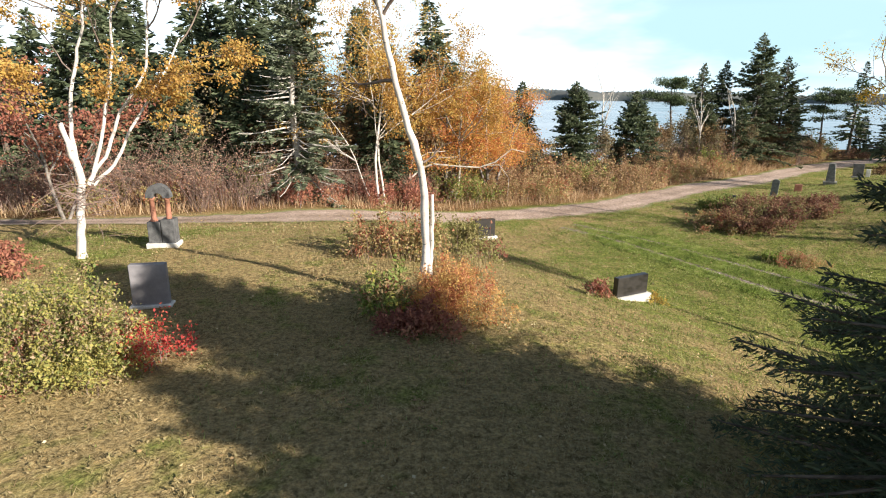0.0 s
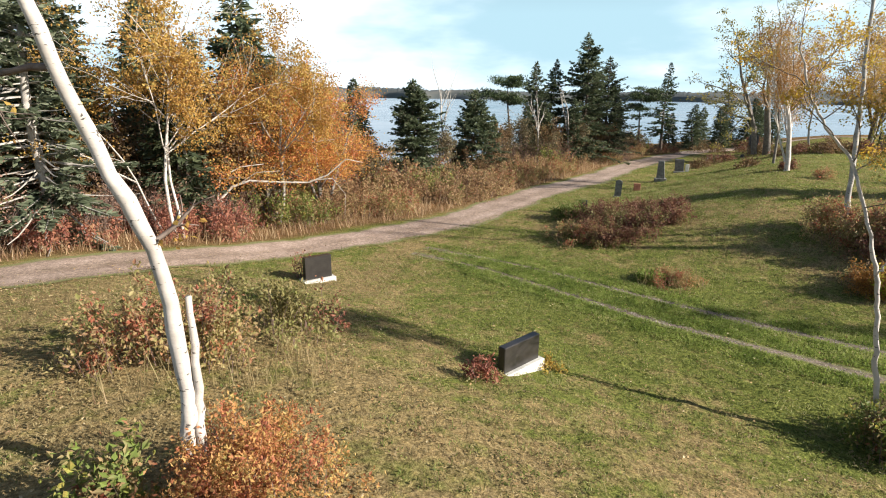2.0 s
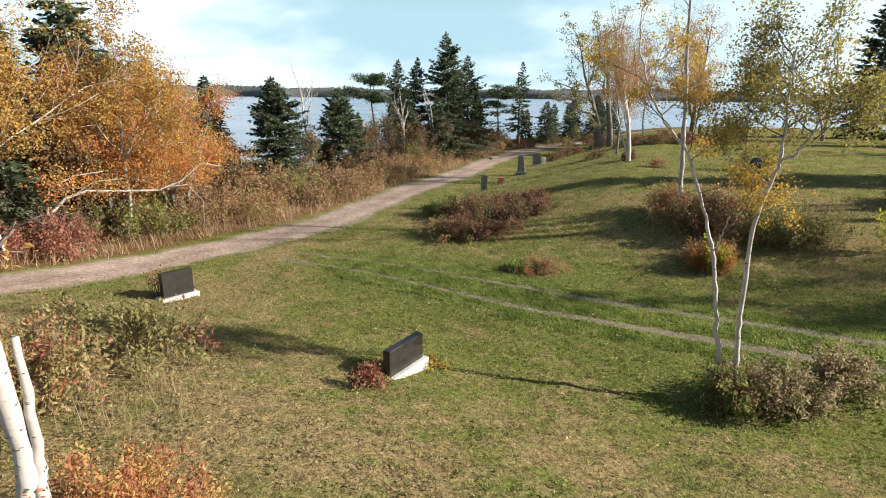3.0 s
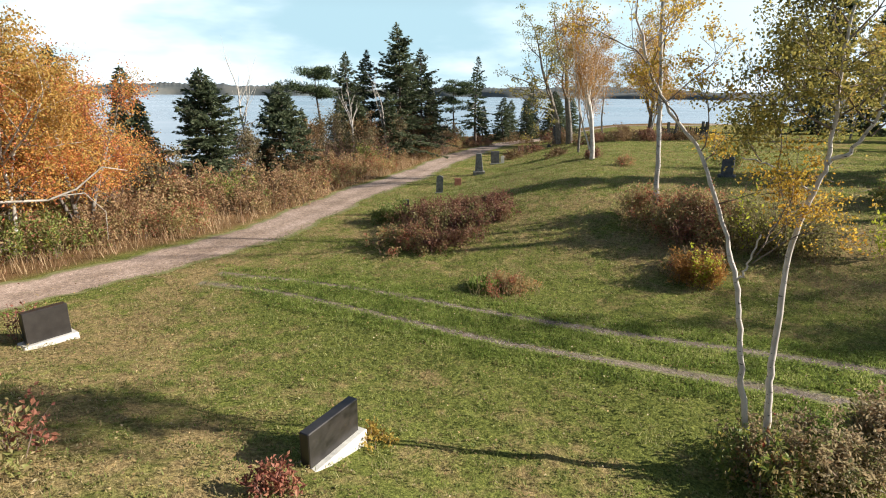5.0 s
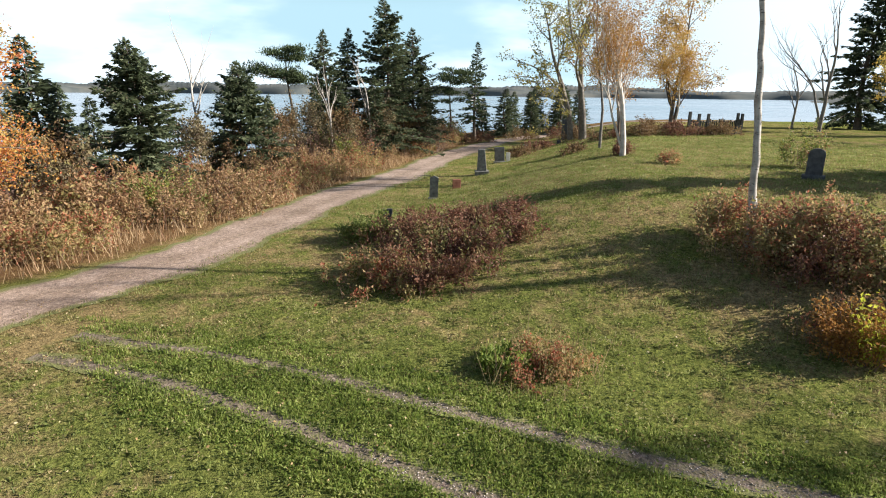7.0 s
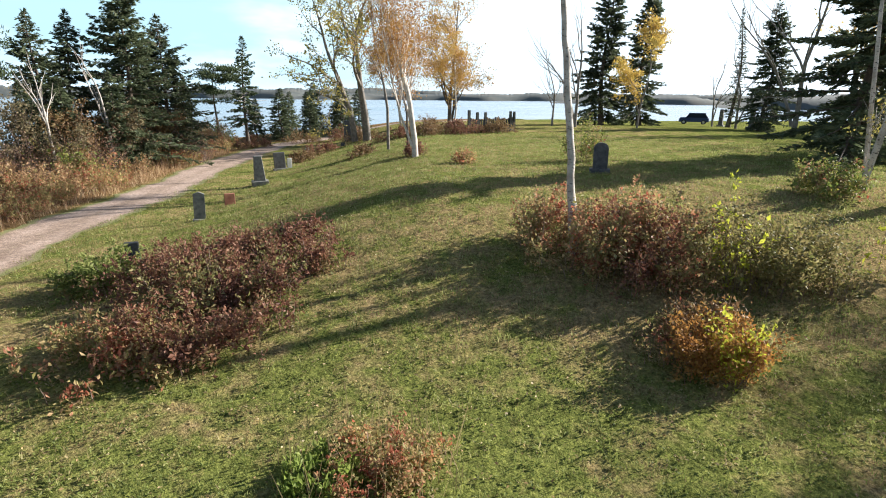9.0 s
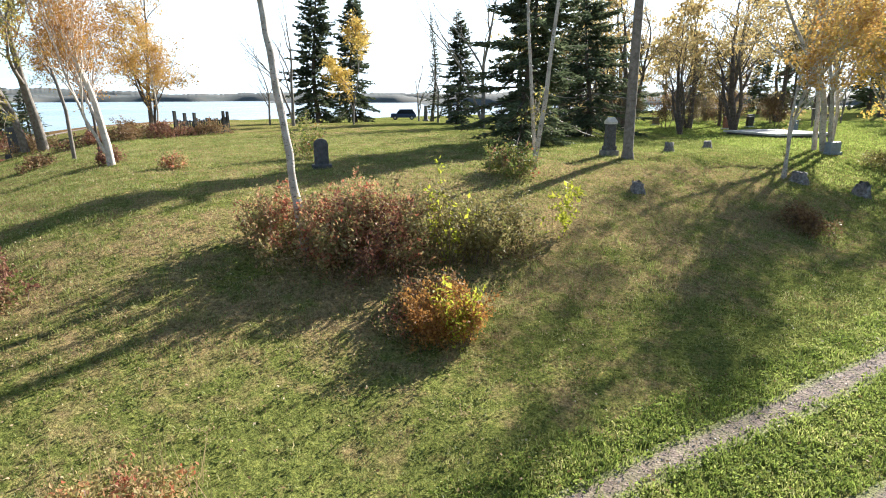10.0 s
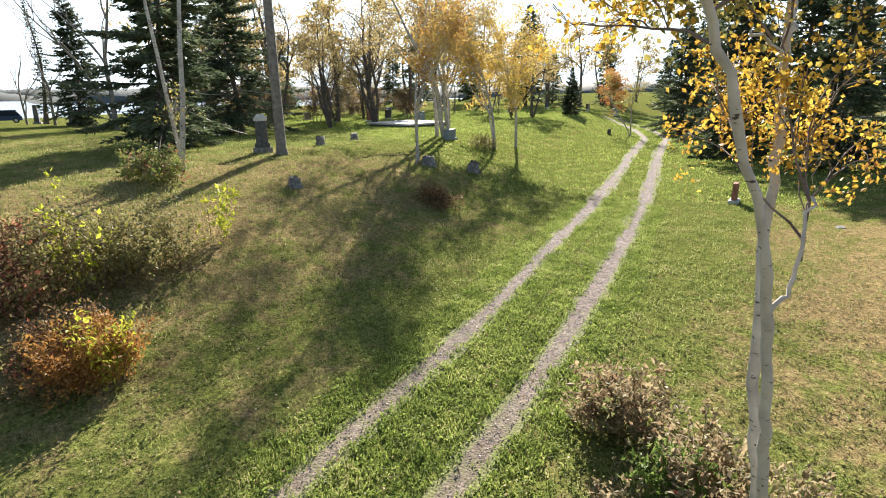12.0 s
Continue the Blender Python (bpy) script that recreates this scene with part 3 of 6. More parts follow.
def gravel(name, stops, pebbly):
    """Packed gravel: stones, patches, and grass that creeps in where the strip is overgrown."""
    m, n, l, b = node_material(name)
    co = n.new("ShaderNodeTexCoord").outputs["Object"]
    big, mid, fine = noise_node(n, l, co, 0.5, 4.0), noise_node(n, l, co, 7.0, 4.0), noise_node(n, l, co, 60.0, 2.0)
    stone, grit = n.new("ShaderNodeTexVoronoi"), n.new("ShaderNodeTexVoronoi")
    stone.inputs["Scale"].default_value, grit.inputs["Scale"].default_value = 26, 70
    l.new(co, stone.inputs["Vector"])
    l.new(co, grit.inputs["Vector"])
    base = ramp(n, stops)
    l.new(mid.outputs["Fac"], base.inputs["Fac"])
    patch = ramp(n, [(0.35, (0.68, 0.64, 0.6)), (0.65, (1.0, 0.97, 0.95))])
    l.new(big.outputs["Fac"], patch.inputs["Fac"])
    bits = ramp(n, [(0.1, (0.42, 0.4, 0.4)), (0.5, (1, 0.97, 0.95)), (0.9, (1.7, 1.65, 1.62))])
    l.new(stone.outputs["Color"], bits.inputs["Fac"])
    sand = ramp(n, [(0.1, (0.6, 0.57, 0.55)), (0.9, (1.35, 1.3, 1.28))])
    l.new(grit.outputs["Color"], sand.inputs["Fac"])
    c1 = mix_colour(n, l, 1.0, base.outputs["Color"], patch.outputs["Color"], "MULTIPLY")
    c1 = mix_colour(n, l, 0.8, c1, sand.outputs["Color"], "MULTIPLY")
    at_worn = n.new("ShaderNodeAttribute")
    at_worn.attribute_name = "worn"
    drift = noise_node(n, l, co, 1.3, 5.0, 0.7)
    tread = n.new("ShaderNodeMath")
    tread.operation = "MULTIPLY_ADD"
    tread.inputs[1].default_value = 1.7
    l.new(drift.outputs["Fac"], tread.inputs[0])
    l.new(at_worn.outputs["Fac"], tread.inputs[2])
    wear = n.new("ShaderNodeMapRange")
    wear.inputs["From Min"].default_value, wear.inputs["From Max"].default_value = 0.65, 1.7
    l.new(tread.outputs[0], wear.inputs["Value"])
    # less worn gravel is darker: leaf litter, and tree shade put into the colour
    litter_and_shade = ramp(n, [(0.0, (0.55, 0.51, 0.46)), (0.45, (0.82, 0.79, 0.75)), (1.0, (1.06, 1.05, 1.05))])
    l.new(wear.outputs["Result"], litter_and_shade.inputs["Fac"])
    c1 = mix_colour(n, l, 1.0, c1, litter_and_shade.outputs["Color"], "MULTIPLY")
    c2 = mix_colour(n, l, pebbly, c1, bits.outputs["Color"], "MULTIPLY")
    at_grown = n.new("ShaderNodeAttribute")
    at_grown.attribute_name = "grown"
    ragged = noise_node(n, l, co, 4.5, 6.0, 0.72)
    edge = n.new("ShaderNodeMath")
    edge.operation = "MULTIPLY_ADD"
    edge.inputs[1].default_value = 0.8
    l.new(ragged.outputs["Fac"], edge.inputs[0])
    l.new(at_grown.outputs["Fac"], edge.inputs[2])
    spread = n.new("ShaderNodeMapRange")
    spread.inputs["From Min"].default_value, spread.inputs["From Max"].default_value = 0.75, 1.12
    l.new(edge.outputs[0], spread.inputs["Value"])
    sod = ramp(n, [(0.3, (0.07, 0.075, 0.025)), (0.5, (0.17, 0.175, 0.055)), (0.72, (0.28, 0.27, 0.1))])
    l.new(fine.outputs["Fac"], sod.inputs["Fac"])
    l.new(mix_colour(n, l, spread.outputs["Result"], c2, sod.outputs["Color"]), b.inputs["Base Color"])
    b.inputs["Roughness"].default_value = 0.95
    bumped(n, l, b, stone.outputs["Distance"], 0.5, 0.02)
    return m


M_GRAVEL = gravel("lane_gravel", [(0.25, (0.27, 0.21, 0.175)), (0.5, (0.42, 0.345, 0.295)), (0.75, (0.56, 0.475, 0.42))], 0.45)
M_EARTH = gravel("rut_earth_and_gravel", [(0.25, (0.11, 0.085, 0.074)), (0.5, (0.195, 0.157, 0.138)), (0.75, (0.31, 0.265, 0.24))], 0.8)


def strip(name, line, half, columns, seed, label, ragged, lift, fade=0.0, verdure=0.0, surface=None, edge_from=0.42):
    """A worn strip of gravel that lies on the ground, with uneven edges and wheel hollows."""
    t = np.arange(len(line)) * np.hypot(*(line[1] - line[0]))
    d = np.gradient(line, axis=0)
    d /= np.linalg.norm(d, axis=1)[:, None] + 1e-9
    side = np.stack([d[:, 1], -d[:, 0]], 1)
    r = np.random.default_rng(seed)
    ge = Geo()
    left = half * (1 + wave(t, seed, (7, 0.14), (2.3, 0.1), (0.9, 0.07))) + r.uniform(-ragged, ragged, len(t))
    right = half * (1 + wave(t, seed + 1, (6, 0.14), (1.9, 0.1), (0.8, 0.07))) + r.uniform(-ragged, ragged, len(t))
    if fade:
        near_end = 0.62 + 0.38 * smooth((t - 3) / 11)
        left, right = left * near_end, right * near_end
    s = np.linspace(-1, 1, columns)
    off = np.where(s[None] < 0, s[None] * left[:, None], s[None] * right[:, None])
    p = line[:, None] + side[:, None] * off[..., None]
    z = height(p[..., 0], p[..., 1]) + lift
    v = np.concatenate([p, z[..., None]], -1)
    k = len(t)
    a, c = np.meshgrid(np.arange(k - 1), np.arange(columns - 1), indexing="ij")
    ge.add(v.reshape(-1, 3), np.stack([a * columns + c, (a + 1) * columns + c, (a + 1) * columns + c + 1, a * columns + c + 1], -1).reshape(-1, 4))
    ob = tagged(new(name, ge.mesh(name, surface or M_GRAVEL, True)), label, "road", kind="structure")
    across = np.repeat(np.abs(s)[None], k, 0)
    grown = 0.9 * smooth((across - edge_from) / (1 - edge_from)) + (verdure * np.exp(-(across / 0.2) ** 2))
    if fade:
        grown = grown + 0.45 * smooth((13.0 - t) / 9.0)[:, None]
    worn = 0.25 + 0.5 * np.exp(-((across - 0.45) / 0.25) ** 2) + 0.25 * wave(t, seed + 4, (9, 0.6), (3.7, 0.5))[:, None] if half > 1 else 0.55 + 0.45 * (1 - across)
    ob.data.attributes.new("worn", "FLOAT", "POINT").data.foreach_set("value", worn.ravel())
    ob.data.attributes.new("grown", "FLOAT", "POINT").data.foreach_set("value", grown.ravel())
    return ob


strip("road", ROAD_LINE, 1.3, 17, 3, "pale gravel lane along the lake woods", 0.1, 0.02, 0.0, 0.36, edge_from=0.6)
strip("road", FAR_LINE, 0.36, 11, 21, "worn gravel wheel rut through the grass", 0.035, 0.012, 2.0, 0.0, M_EARTH)
strip("road", NEAR_LINE, 0.36, 11, 31, "worn gravel wheel rut through the grass", 0.035, 0.012, 3.0, 0.0, M_EARTH)

# ---------------------------------------------------------------- trees
def unit(v):
    return v / (np.linalg.norm(v) + 1e-9)


def spruce_parts(h, r, seed, bare=0.08, density=1.0, dead=0.0, droop=0.25, twig=0.3, layers=2, slim=1.0, gap=1.0, loft=0.25, wood=1.0, ragged=0.12, vary=(0.55, 1.2), fan=0.05):
    """Trunk and crown of a spruce: whorls of drooping boughs, each set with small twigs."""
    rng = np.random.default_rng(seed)
    trunk, crown, deadwood = Geo(), Geo(), Geo()
    zs = np.linspace(0, h, 9)
    bend = np.stack([wave(zs, seed, (h * 1.3, 0.02 * h)), wave(zs, seed + 5, (h * 1.1, 0.02 * h)), zs], 1)
    bend[:, :2] -= bend[0, :2]
    trunk.tube(bend, np.interp(zs, [0, h * 0.1, h], [0.024 * h, 0.016 * h, 0.012]), 7)
    z = h * bare
    at, along, ln, wd = [], [], [], []
    while z < h * 0.985:
        f = z / h
        reach = r * (1 - f) ** 0.8 * (0.6 + 0.4 * smooth(np.array(f / 0.12)))
        for _ in range(rng.integers(5, 8)):
            a = rng.uniform(0, 6.283)
            length = max(0.15, reach * rng.uniform(*vary) * (1 + ragged * (math.sin(2 * a + seed) + math.sin(3 * a + 17 * f + seed))))
            tilt = 0.5 * f - 0.12 + rng.normal(0, 0.09)
            s = np.linspace(0, 1, 6)
            out = length * s
            zz = z + out * math.tan(tilt) - droop * length * s ** 1.6 * (1 - 0.6 * f) + 0.12 * length * s ** 4
            cx, cy = np.interp(z, zs, bend[:, 0]), np.interp(z, zs, bend[:, 1])
            p = np.stack([cx + np.cos(a) * out, cy + np.sin(a) * out, zz], 1)
            if rng.random() < dead * (1 - f) * 1.6:
                deadwood.tube(p, np.linspace(0.012, 0.003, 6) * (1 + length), 3)
                continue
            if rng.random() < wood:
                trunk.tube(p[[0, 3, 5]], np.array([0.011, 0.007, 0.003]) * (0.8 + length), 3, cap=False)
            k = max(4, int(length / 0.075 * density))
            q = rng.uniform(0.12, 1.0, k) ** 0.8
            base = np.stack([np.interp(q, s, p[:, c]) for c in range(3)], 1)
            sgn = rng.choice([-1.0, 1.0], k)
            aside = sgn * fan * length * rng.uniform(0, 1, k) * (1.05 - q)
            base = base + np.stack([-np.sin(a) * aside, np.cos(a) * aside, -0.25 * np.abs(aside) + rng.normal(0, 0.02, k)], 1)
            ang = a + sgn * rng.uniform(0.35, 1.15, k)
            at.append(base)
            along.append(np.stack([np.cos(ang), np.sin(ang), rng.normal(-0.16, loft, k)], 1))
            tl = twig * (0.45 + 0.75 * np.minimum(1, length)) * (1.15 - 0.6 * q) * rng.uniform(0.7, 1.3, k)
            ln.append(tl)
            wd.append(tl * slim * rng.uniform(0.26, 0.45, k))
        z += gap * (0.05 + 0.055 * (1 - f)) * h / 2.6 * rng.uniform(0.7, 1.2) * (0.55 if h > 9 else 0.75)
    at, along, ln, wd = map(np.concatenate, (at, along, ln, wd))
    for _ in range(layers):
        crown.leaves(at + rng.normal(0, 0.02, at.shape), along + rng.normal(0, 0.16, along.shape), ln * rng.uniform(0.8, 1.2, len(ln)), wd, rng, 0.06)
    tip = bend[-1]
    crown.leaves(np.repeat(tip[None] - [[0, 0, 0.25]], 14, 0), rng.normal(0, 0.25, (14, 3)) + [[0, 0, 1]], 0.35, 0.07, rng)
    return trunk, crown, deadwood


def spruce(name, at, h, r, seed, label, mat=None, group="", bark=None, **more):
    t = thing(name, at, label, "conifer tree", group)
    trunk, crown, deadwood = spruce_parts(h, r, seed, **more)
    part("trunk", trunk, bark or M_BARK, t, soft=True)
    part("crown", crown, mat or M_SPRUCE, t)
    if deadwood.count:
        part("deadwood", deadwood, M_DEADWOOD, t, "bleached leafless lower branches")
    return t


def grow(rng, geo, p0, d, length, r0, depth, tips, spread=0.6, lift=0.25, wob=0.12, kids=(3, 5), sides=5, first=0.35):
    """A branch with its side branches; collects where leaves may sit."""
    k = 7 if depth > 1 else (5 if depth else 3)
    pts, d = [np.array(p0, float)], unit(np.array(d, float))
    for _ in range(k - 1):
        d = unit(d + rng.normal(0, wob, 3) + np.array([0, 0, lift * 0.15]))
        pts.append(pts[-1] + d * length / (k - 1))
    pts = np.array(pts)
    geo.tube(pts, np.linspace(r0, max(0.004, r0 * (0.45 if depth else 0.25)), k), sides if depth > 1 else (4 if depth else 3))
    if depth == 0:
        tips.append(pts)
        return pts
    for _ in range(rng.integers(*kids)):
        s = rng.uniform(first, 1.0)
        q = s * (k - 1)
        a = int(min(q, k - 2))
        base = pts[a] + (pts[a + 1] - pts[a]) * (q - a)
        dd = unit(pts[a + 1] - pts[a])
        side = unit(np.cross(dd, rng.normal(size=3)))
        nd = dd * math.cos(spread) + side * math.sin(spread) * rng.uniform(0.7, 1.25) + np.array([0, 0, lift])
        grow(rng, geo, base, nd, length * rng.uniform(0.45, 0.75) * (1.15 - 0.45 * s), r0 * 0.5 * (1.1 - 0.4 * s), depth - 1, tips, spread, lift, wob * 1.15, kids, sides, 0.2)
    grow(rng, geo, pts[-1], d, length * 0.5, r0 * 0.42, depth - 1, tips, spread, lift, wob * 1.15, kids, sides, 0.2)
    return pts


def leaf_cloud(geo, rng, tips, count, size, puff=0.16, hang=0.3, keep=None):
    allp = np.concatenate(tips)
    if keep is not None:
        allp = allp[keep(allp)]
    sprays = allp[rng.integers(0, len(allp), max(60, count // 14))]
    sprays = sprays + rng.normal(0, 0.75 * puff, sprays.shape)
    pick = sprays[rng.integers(0, len(sprays), count)] + rng.normal(0, 0.5 * puff, (count, 3)) * [[1.2, 1.2, 0.7]]
    along = rng.normal(0, 1, (count, 3)) - [[0, 0, hang]]
    s = size * rng.uniform(0.65, 1.3, count)
    geo.leaves(pick, along, s, s * rng.uniform(0.55, 0.8, count), rng)


def leafy_tree(name, at, label, bark, leaf, seed, stems, leaves=5000, size=0.1, depth=3, spread=0.6, lift=0.25, group="", puff=0.16, wob=0.1, kids=(3, 5), category="tree", first=0.35, turn=0.0, leaf_from=-9.0):
    """stems: (foot offset, direction, length, radius) for every stem."""
    rng = np.random.default_rng(seed)
    t = thing(name, at, label, category, group, turn)
    wood, crown, tips = Geo(), Geo(), []
    for foot, d, length, r0 in stems:
        grow(rng, wood, foot, d, length, r0, depth, tips, spread, lift, wob, kids, 7, first)
    part("trunk", wood, bark, t, soft=True)
    if leaves:
        leaf_cloud(crown, rng, tips, leaves, size, puff, keep=lambda p: p[:, 2] > leaf_from)
        part("crown", crown, leaf, t)
    return t


def bush(name, at, label, leaf, seed, size, leaves=2500, leaf_size=0.07, group="", turn=0.0, stems=40, clumps=45, twig=None, upright=0.4, shape=1.0, sway=0.2):
    """A spreading shrub: arching shoots set with leaves, thick and thin by turns, with gaps between them."""
    rng = np.random.default_rng(seed)
    rx, ry, h = size
    t = thing(name, at, label, "shrub", group, turn)
    wood, crown = Geo(), Geo()
    shoots = int(clumps * 3.2)
    knots = max(7, clumps // 3)
    ka, kr = rng.uniform(0, 6.283, knots), np.sqrt(rng.uniform(0.0, 1.0, knots))
    kh = rng.uniform(0.6, 1.2, knots)
    pick = rng.integers(0, knots, shoots)
    sx = 1.05 * kr[pick] * np.cos(ka[pick]) + rng.normal(0, 0.2, shoots)
    sy = 1.05 * kr[pick] * np.sin(ka[pick]) + rng.normal(0, 0.2, shoots)
    far = np.hypot(sx, sy)
    tall = h * np.clip(1.06 - 0.5 * shape * far ** 2, 0.25, 1.1) * kh[pick] * rng.uniform(0.5, 1.3, shoots)
    ca, sa = math.cos(radians(turn)), math.sin(radians(turn))
    fx, fy = rx * sx * 0.95, ry * sy * 0.95
    gz = height(at[0] + fx * ca - fy * sa, at[1] + fx * sa + fy * ca) - at[2]
    lean = 0.28 * np.stack([sx, sy], 1) * tall[:, None] + rng.normal(0, sway, (shoots, 2)) * tall[:, None]
    share = rng.uniform(0.15, 1.85, shoots) * tall / tall.mean()
    for k in range(shoots):
        s = np.linspace(0, 1, 5)
        p = np.stack([fx[k] + lean[k, 0] * s ** 1.5, fy[k] + lean[k, 1] * s ** 1.5, gz[k] - 0.03 + (tall[k] + 0.03) * (1.12 * s - 0.12 * s ** 3)], 1)
        if k < stems * 0.6:
            wood.tube(p[[0, 2, 4]], [0.008, 0.006, 0.002], 3)
        per = max(2, int(1.1 * leaves / shoots * share[k]))
        q = rng.beta(2.2, 1.0, per)
        base = np.stack([np.interp(q, s, p[:, c]) for c in range(3)], 1)
        base = base + rng.normal(0, 1, (per, 3)) * (0.035 + 0.05 * min(rx, ry) * (1 - 0.5 * q))[:, None]
        base[:, 2] = np.maximum(base[:, 2], gz[k] + 0.01)
        along = rng.normal(0, 1, (per, 3)) + [[lean[k, 0], lean[k, 1], upright]]
        z = leaf_size * rng.uniform(0.8, 2.0, per)
        crown.leaves(base, along, z, z * rng.uniform(0.38, 0.68, per), rng)
    part("stem_mass", wood, twig or M_TWIG, t)
    part("foliage", crown, leaf, t)
    return t



M_LIMB = plain("brown_birch_limbs", [(0.3, (0.1, 0.07, 0.055)), (0.7, (0.24, 0.19, 0.16))], 4, 0.85, 0.3)

# ---------------------------------------------------------------- birches beside the flight
def birch_from_line(name, at, label, lines, radii, bark, leaf, seed, boughs, leaves, size, group="", puff=0.14, leaf_from=-9.0):
    """A birch whose stems follow given lines (offsets from its foot); boughs spring from the upper stem."""
    rng = np.random.default_rng(seed)
    t = thing(name, at, label, "birch tree", group)
    wood, limbs, crown, tips = Geo(), Geo(), Geo(), []
    for line, (ra, rb) in zip(lines, radii):
        p = np.array(line, float)
        s = np.linspace(0, len(p) - 1, 4 * len(p))
        q = np.stack([np.interp(s, np.arange(len(p)), p[:, c]) for c in range(3)], 1)
        for _ in range(2):
            q[1:-1] = (q[:-2] + 2 * q[1:-1] + q[2:]) / 4
        q[1:-1] += rng.normal(0, 0.012, q[1:-1].shape)
        rr = np.linspace(ra, rb, len(q)) * (1 + rng.normal(0, 0.05, len(q)))
        rr[0] *= 1.35
        wood.tube(q, rr, 9)
    for p0, d, length, r0, depth in boughs:
        grow(rng, limbs, p0, d, length, r0, depth, tips, 0.65, 0.12, 0.16, (3, 5), 5)
    part("trunk", wood, bark, t, soft=True)
    part("limb_mass", limbs, M_LIMB, t, "dark brown twiggy limbs", True)
    if leaves:
        leaf_cloud(crown, rng, tips, leaves, size, puff, keep=lambda p: p[:, 2] > leaf_from)
        part("crown", crown, leaf, t)
    return t


# leaning white birch with a broken second stem
birch_from_line("birch_tree", on_ground(-0.37, 9.72), "leaning white birch with a snapped second stem, few golden leaves",
                [[(0, 0, -0.1), (0.05, 0, 0.8), (0.08, 0.0, 1.5), (-0.02, -0.2, 2.65), (-0.32, -0.4, 3.55), (-0.42, -0.5, 4.0), (-0.62, -0.6, 4.9), (-0.8, -0.7, 6.2), (-1.1, -0.8, 7.6)],
                 [(0.12, 0.0, -0.1), (0.13, 0, 0.65), (0.17, 0, 1.3), (0.17, -0.02, 2.1)]],
                [(0.085, 0.028), (0.065, 0.028)], M_BIRCH, M_GOLD, 11,
                [((-0.42, -0.5, 4.0), (-0.9, 0.2, 0.25), 1.1, 0.03, 2), ((-0.02, -0.2, 2.65), (0.8, 0.2, 0.35), 0.45, 0.025, 1), ((-0.62, -0.6, 4.9), (0.6, -0.2, 0.8), 1.5, 0.03, 2),
                 ((-0.62, -0.6, 5.0), (-0.7, 0.5, 0.7), 1.6, 0.03, 2), ((-0.75, -0.65, 5.8), (0.5, 0.5, 0.8), 1.6, 0.025, 2), ((-0.9, -0.7, 6.6), (-0.6, -0.4, 0.8), 1.5, 0.02, 2), ((-1.1, -0.8, 7.5), (0.1, 0, 1), 1.2, 0.02, 2)],
                420, 0.07)

# pair of birches at the track
birch_from_line("birch_tree", on_ground(9.92, 10.05), "crooked white birch with a round yellow-green crown beside the track",
                [[(0, 0, -0.1), (0.04, 0.1, 0.6), (0.1, 0.2, 1.25), (0.15, 0.27, 1.75), (0.21, 0.3, 2.67), (0.24, 0.33, 3.46), (0.34, 0.2, 4.07), (0.4, 0.14, 4.45), (0.4, 0.16, 5.1), (0.36, 0.18, 5.8), (0.38, 0.16, 6.3)],
                 [(0.4, 0.14, 4.45), (0.52, -0.08, 4.65), (0.62, -0.22, 5.0), (0.62, -0.25, 5.4)],
                 [(0.33, 0.21, 4.0), (0.2, 0.45, 4.3), (0.1, 0.75, 4.4), (0.05, 1.05, 4.45)]],
                [(0.055, 0.016), (0.03, 0.012), (0.018, 0.008)], M_BIRCH, M_GREENGOLD, 12,
                [((0.4, 0.15, 4.75 + 0.12 * k), (math.cos(2.4 * k), math.sin(2.4 * k), 0.35 + 0.07 * k), 0.92 - 0.02 * k, 0.014, 2) for k in range(12)]
                + [((0.6, -0.2, 4.8 + 0.15 * k), (math.cos(2.1 * k), math.sin(2.1 * k) - 0.3, 0.6), 0.8, 0.012, 2) for k in range(5)]
                + [((0.08, 0.8, 4.42), (0.1, 0.5, 0.6), 0.6, 0.009, 2), ((0.15, 0.6, 4.36), (-0.3, 0.3, 0.8), 0.6, 0.009, 2)],
                15000, 0.05, "birches beside the track", puff=0.15)
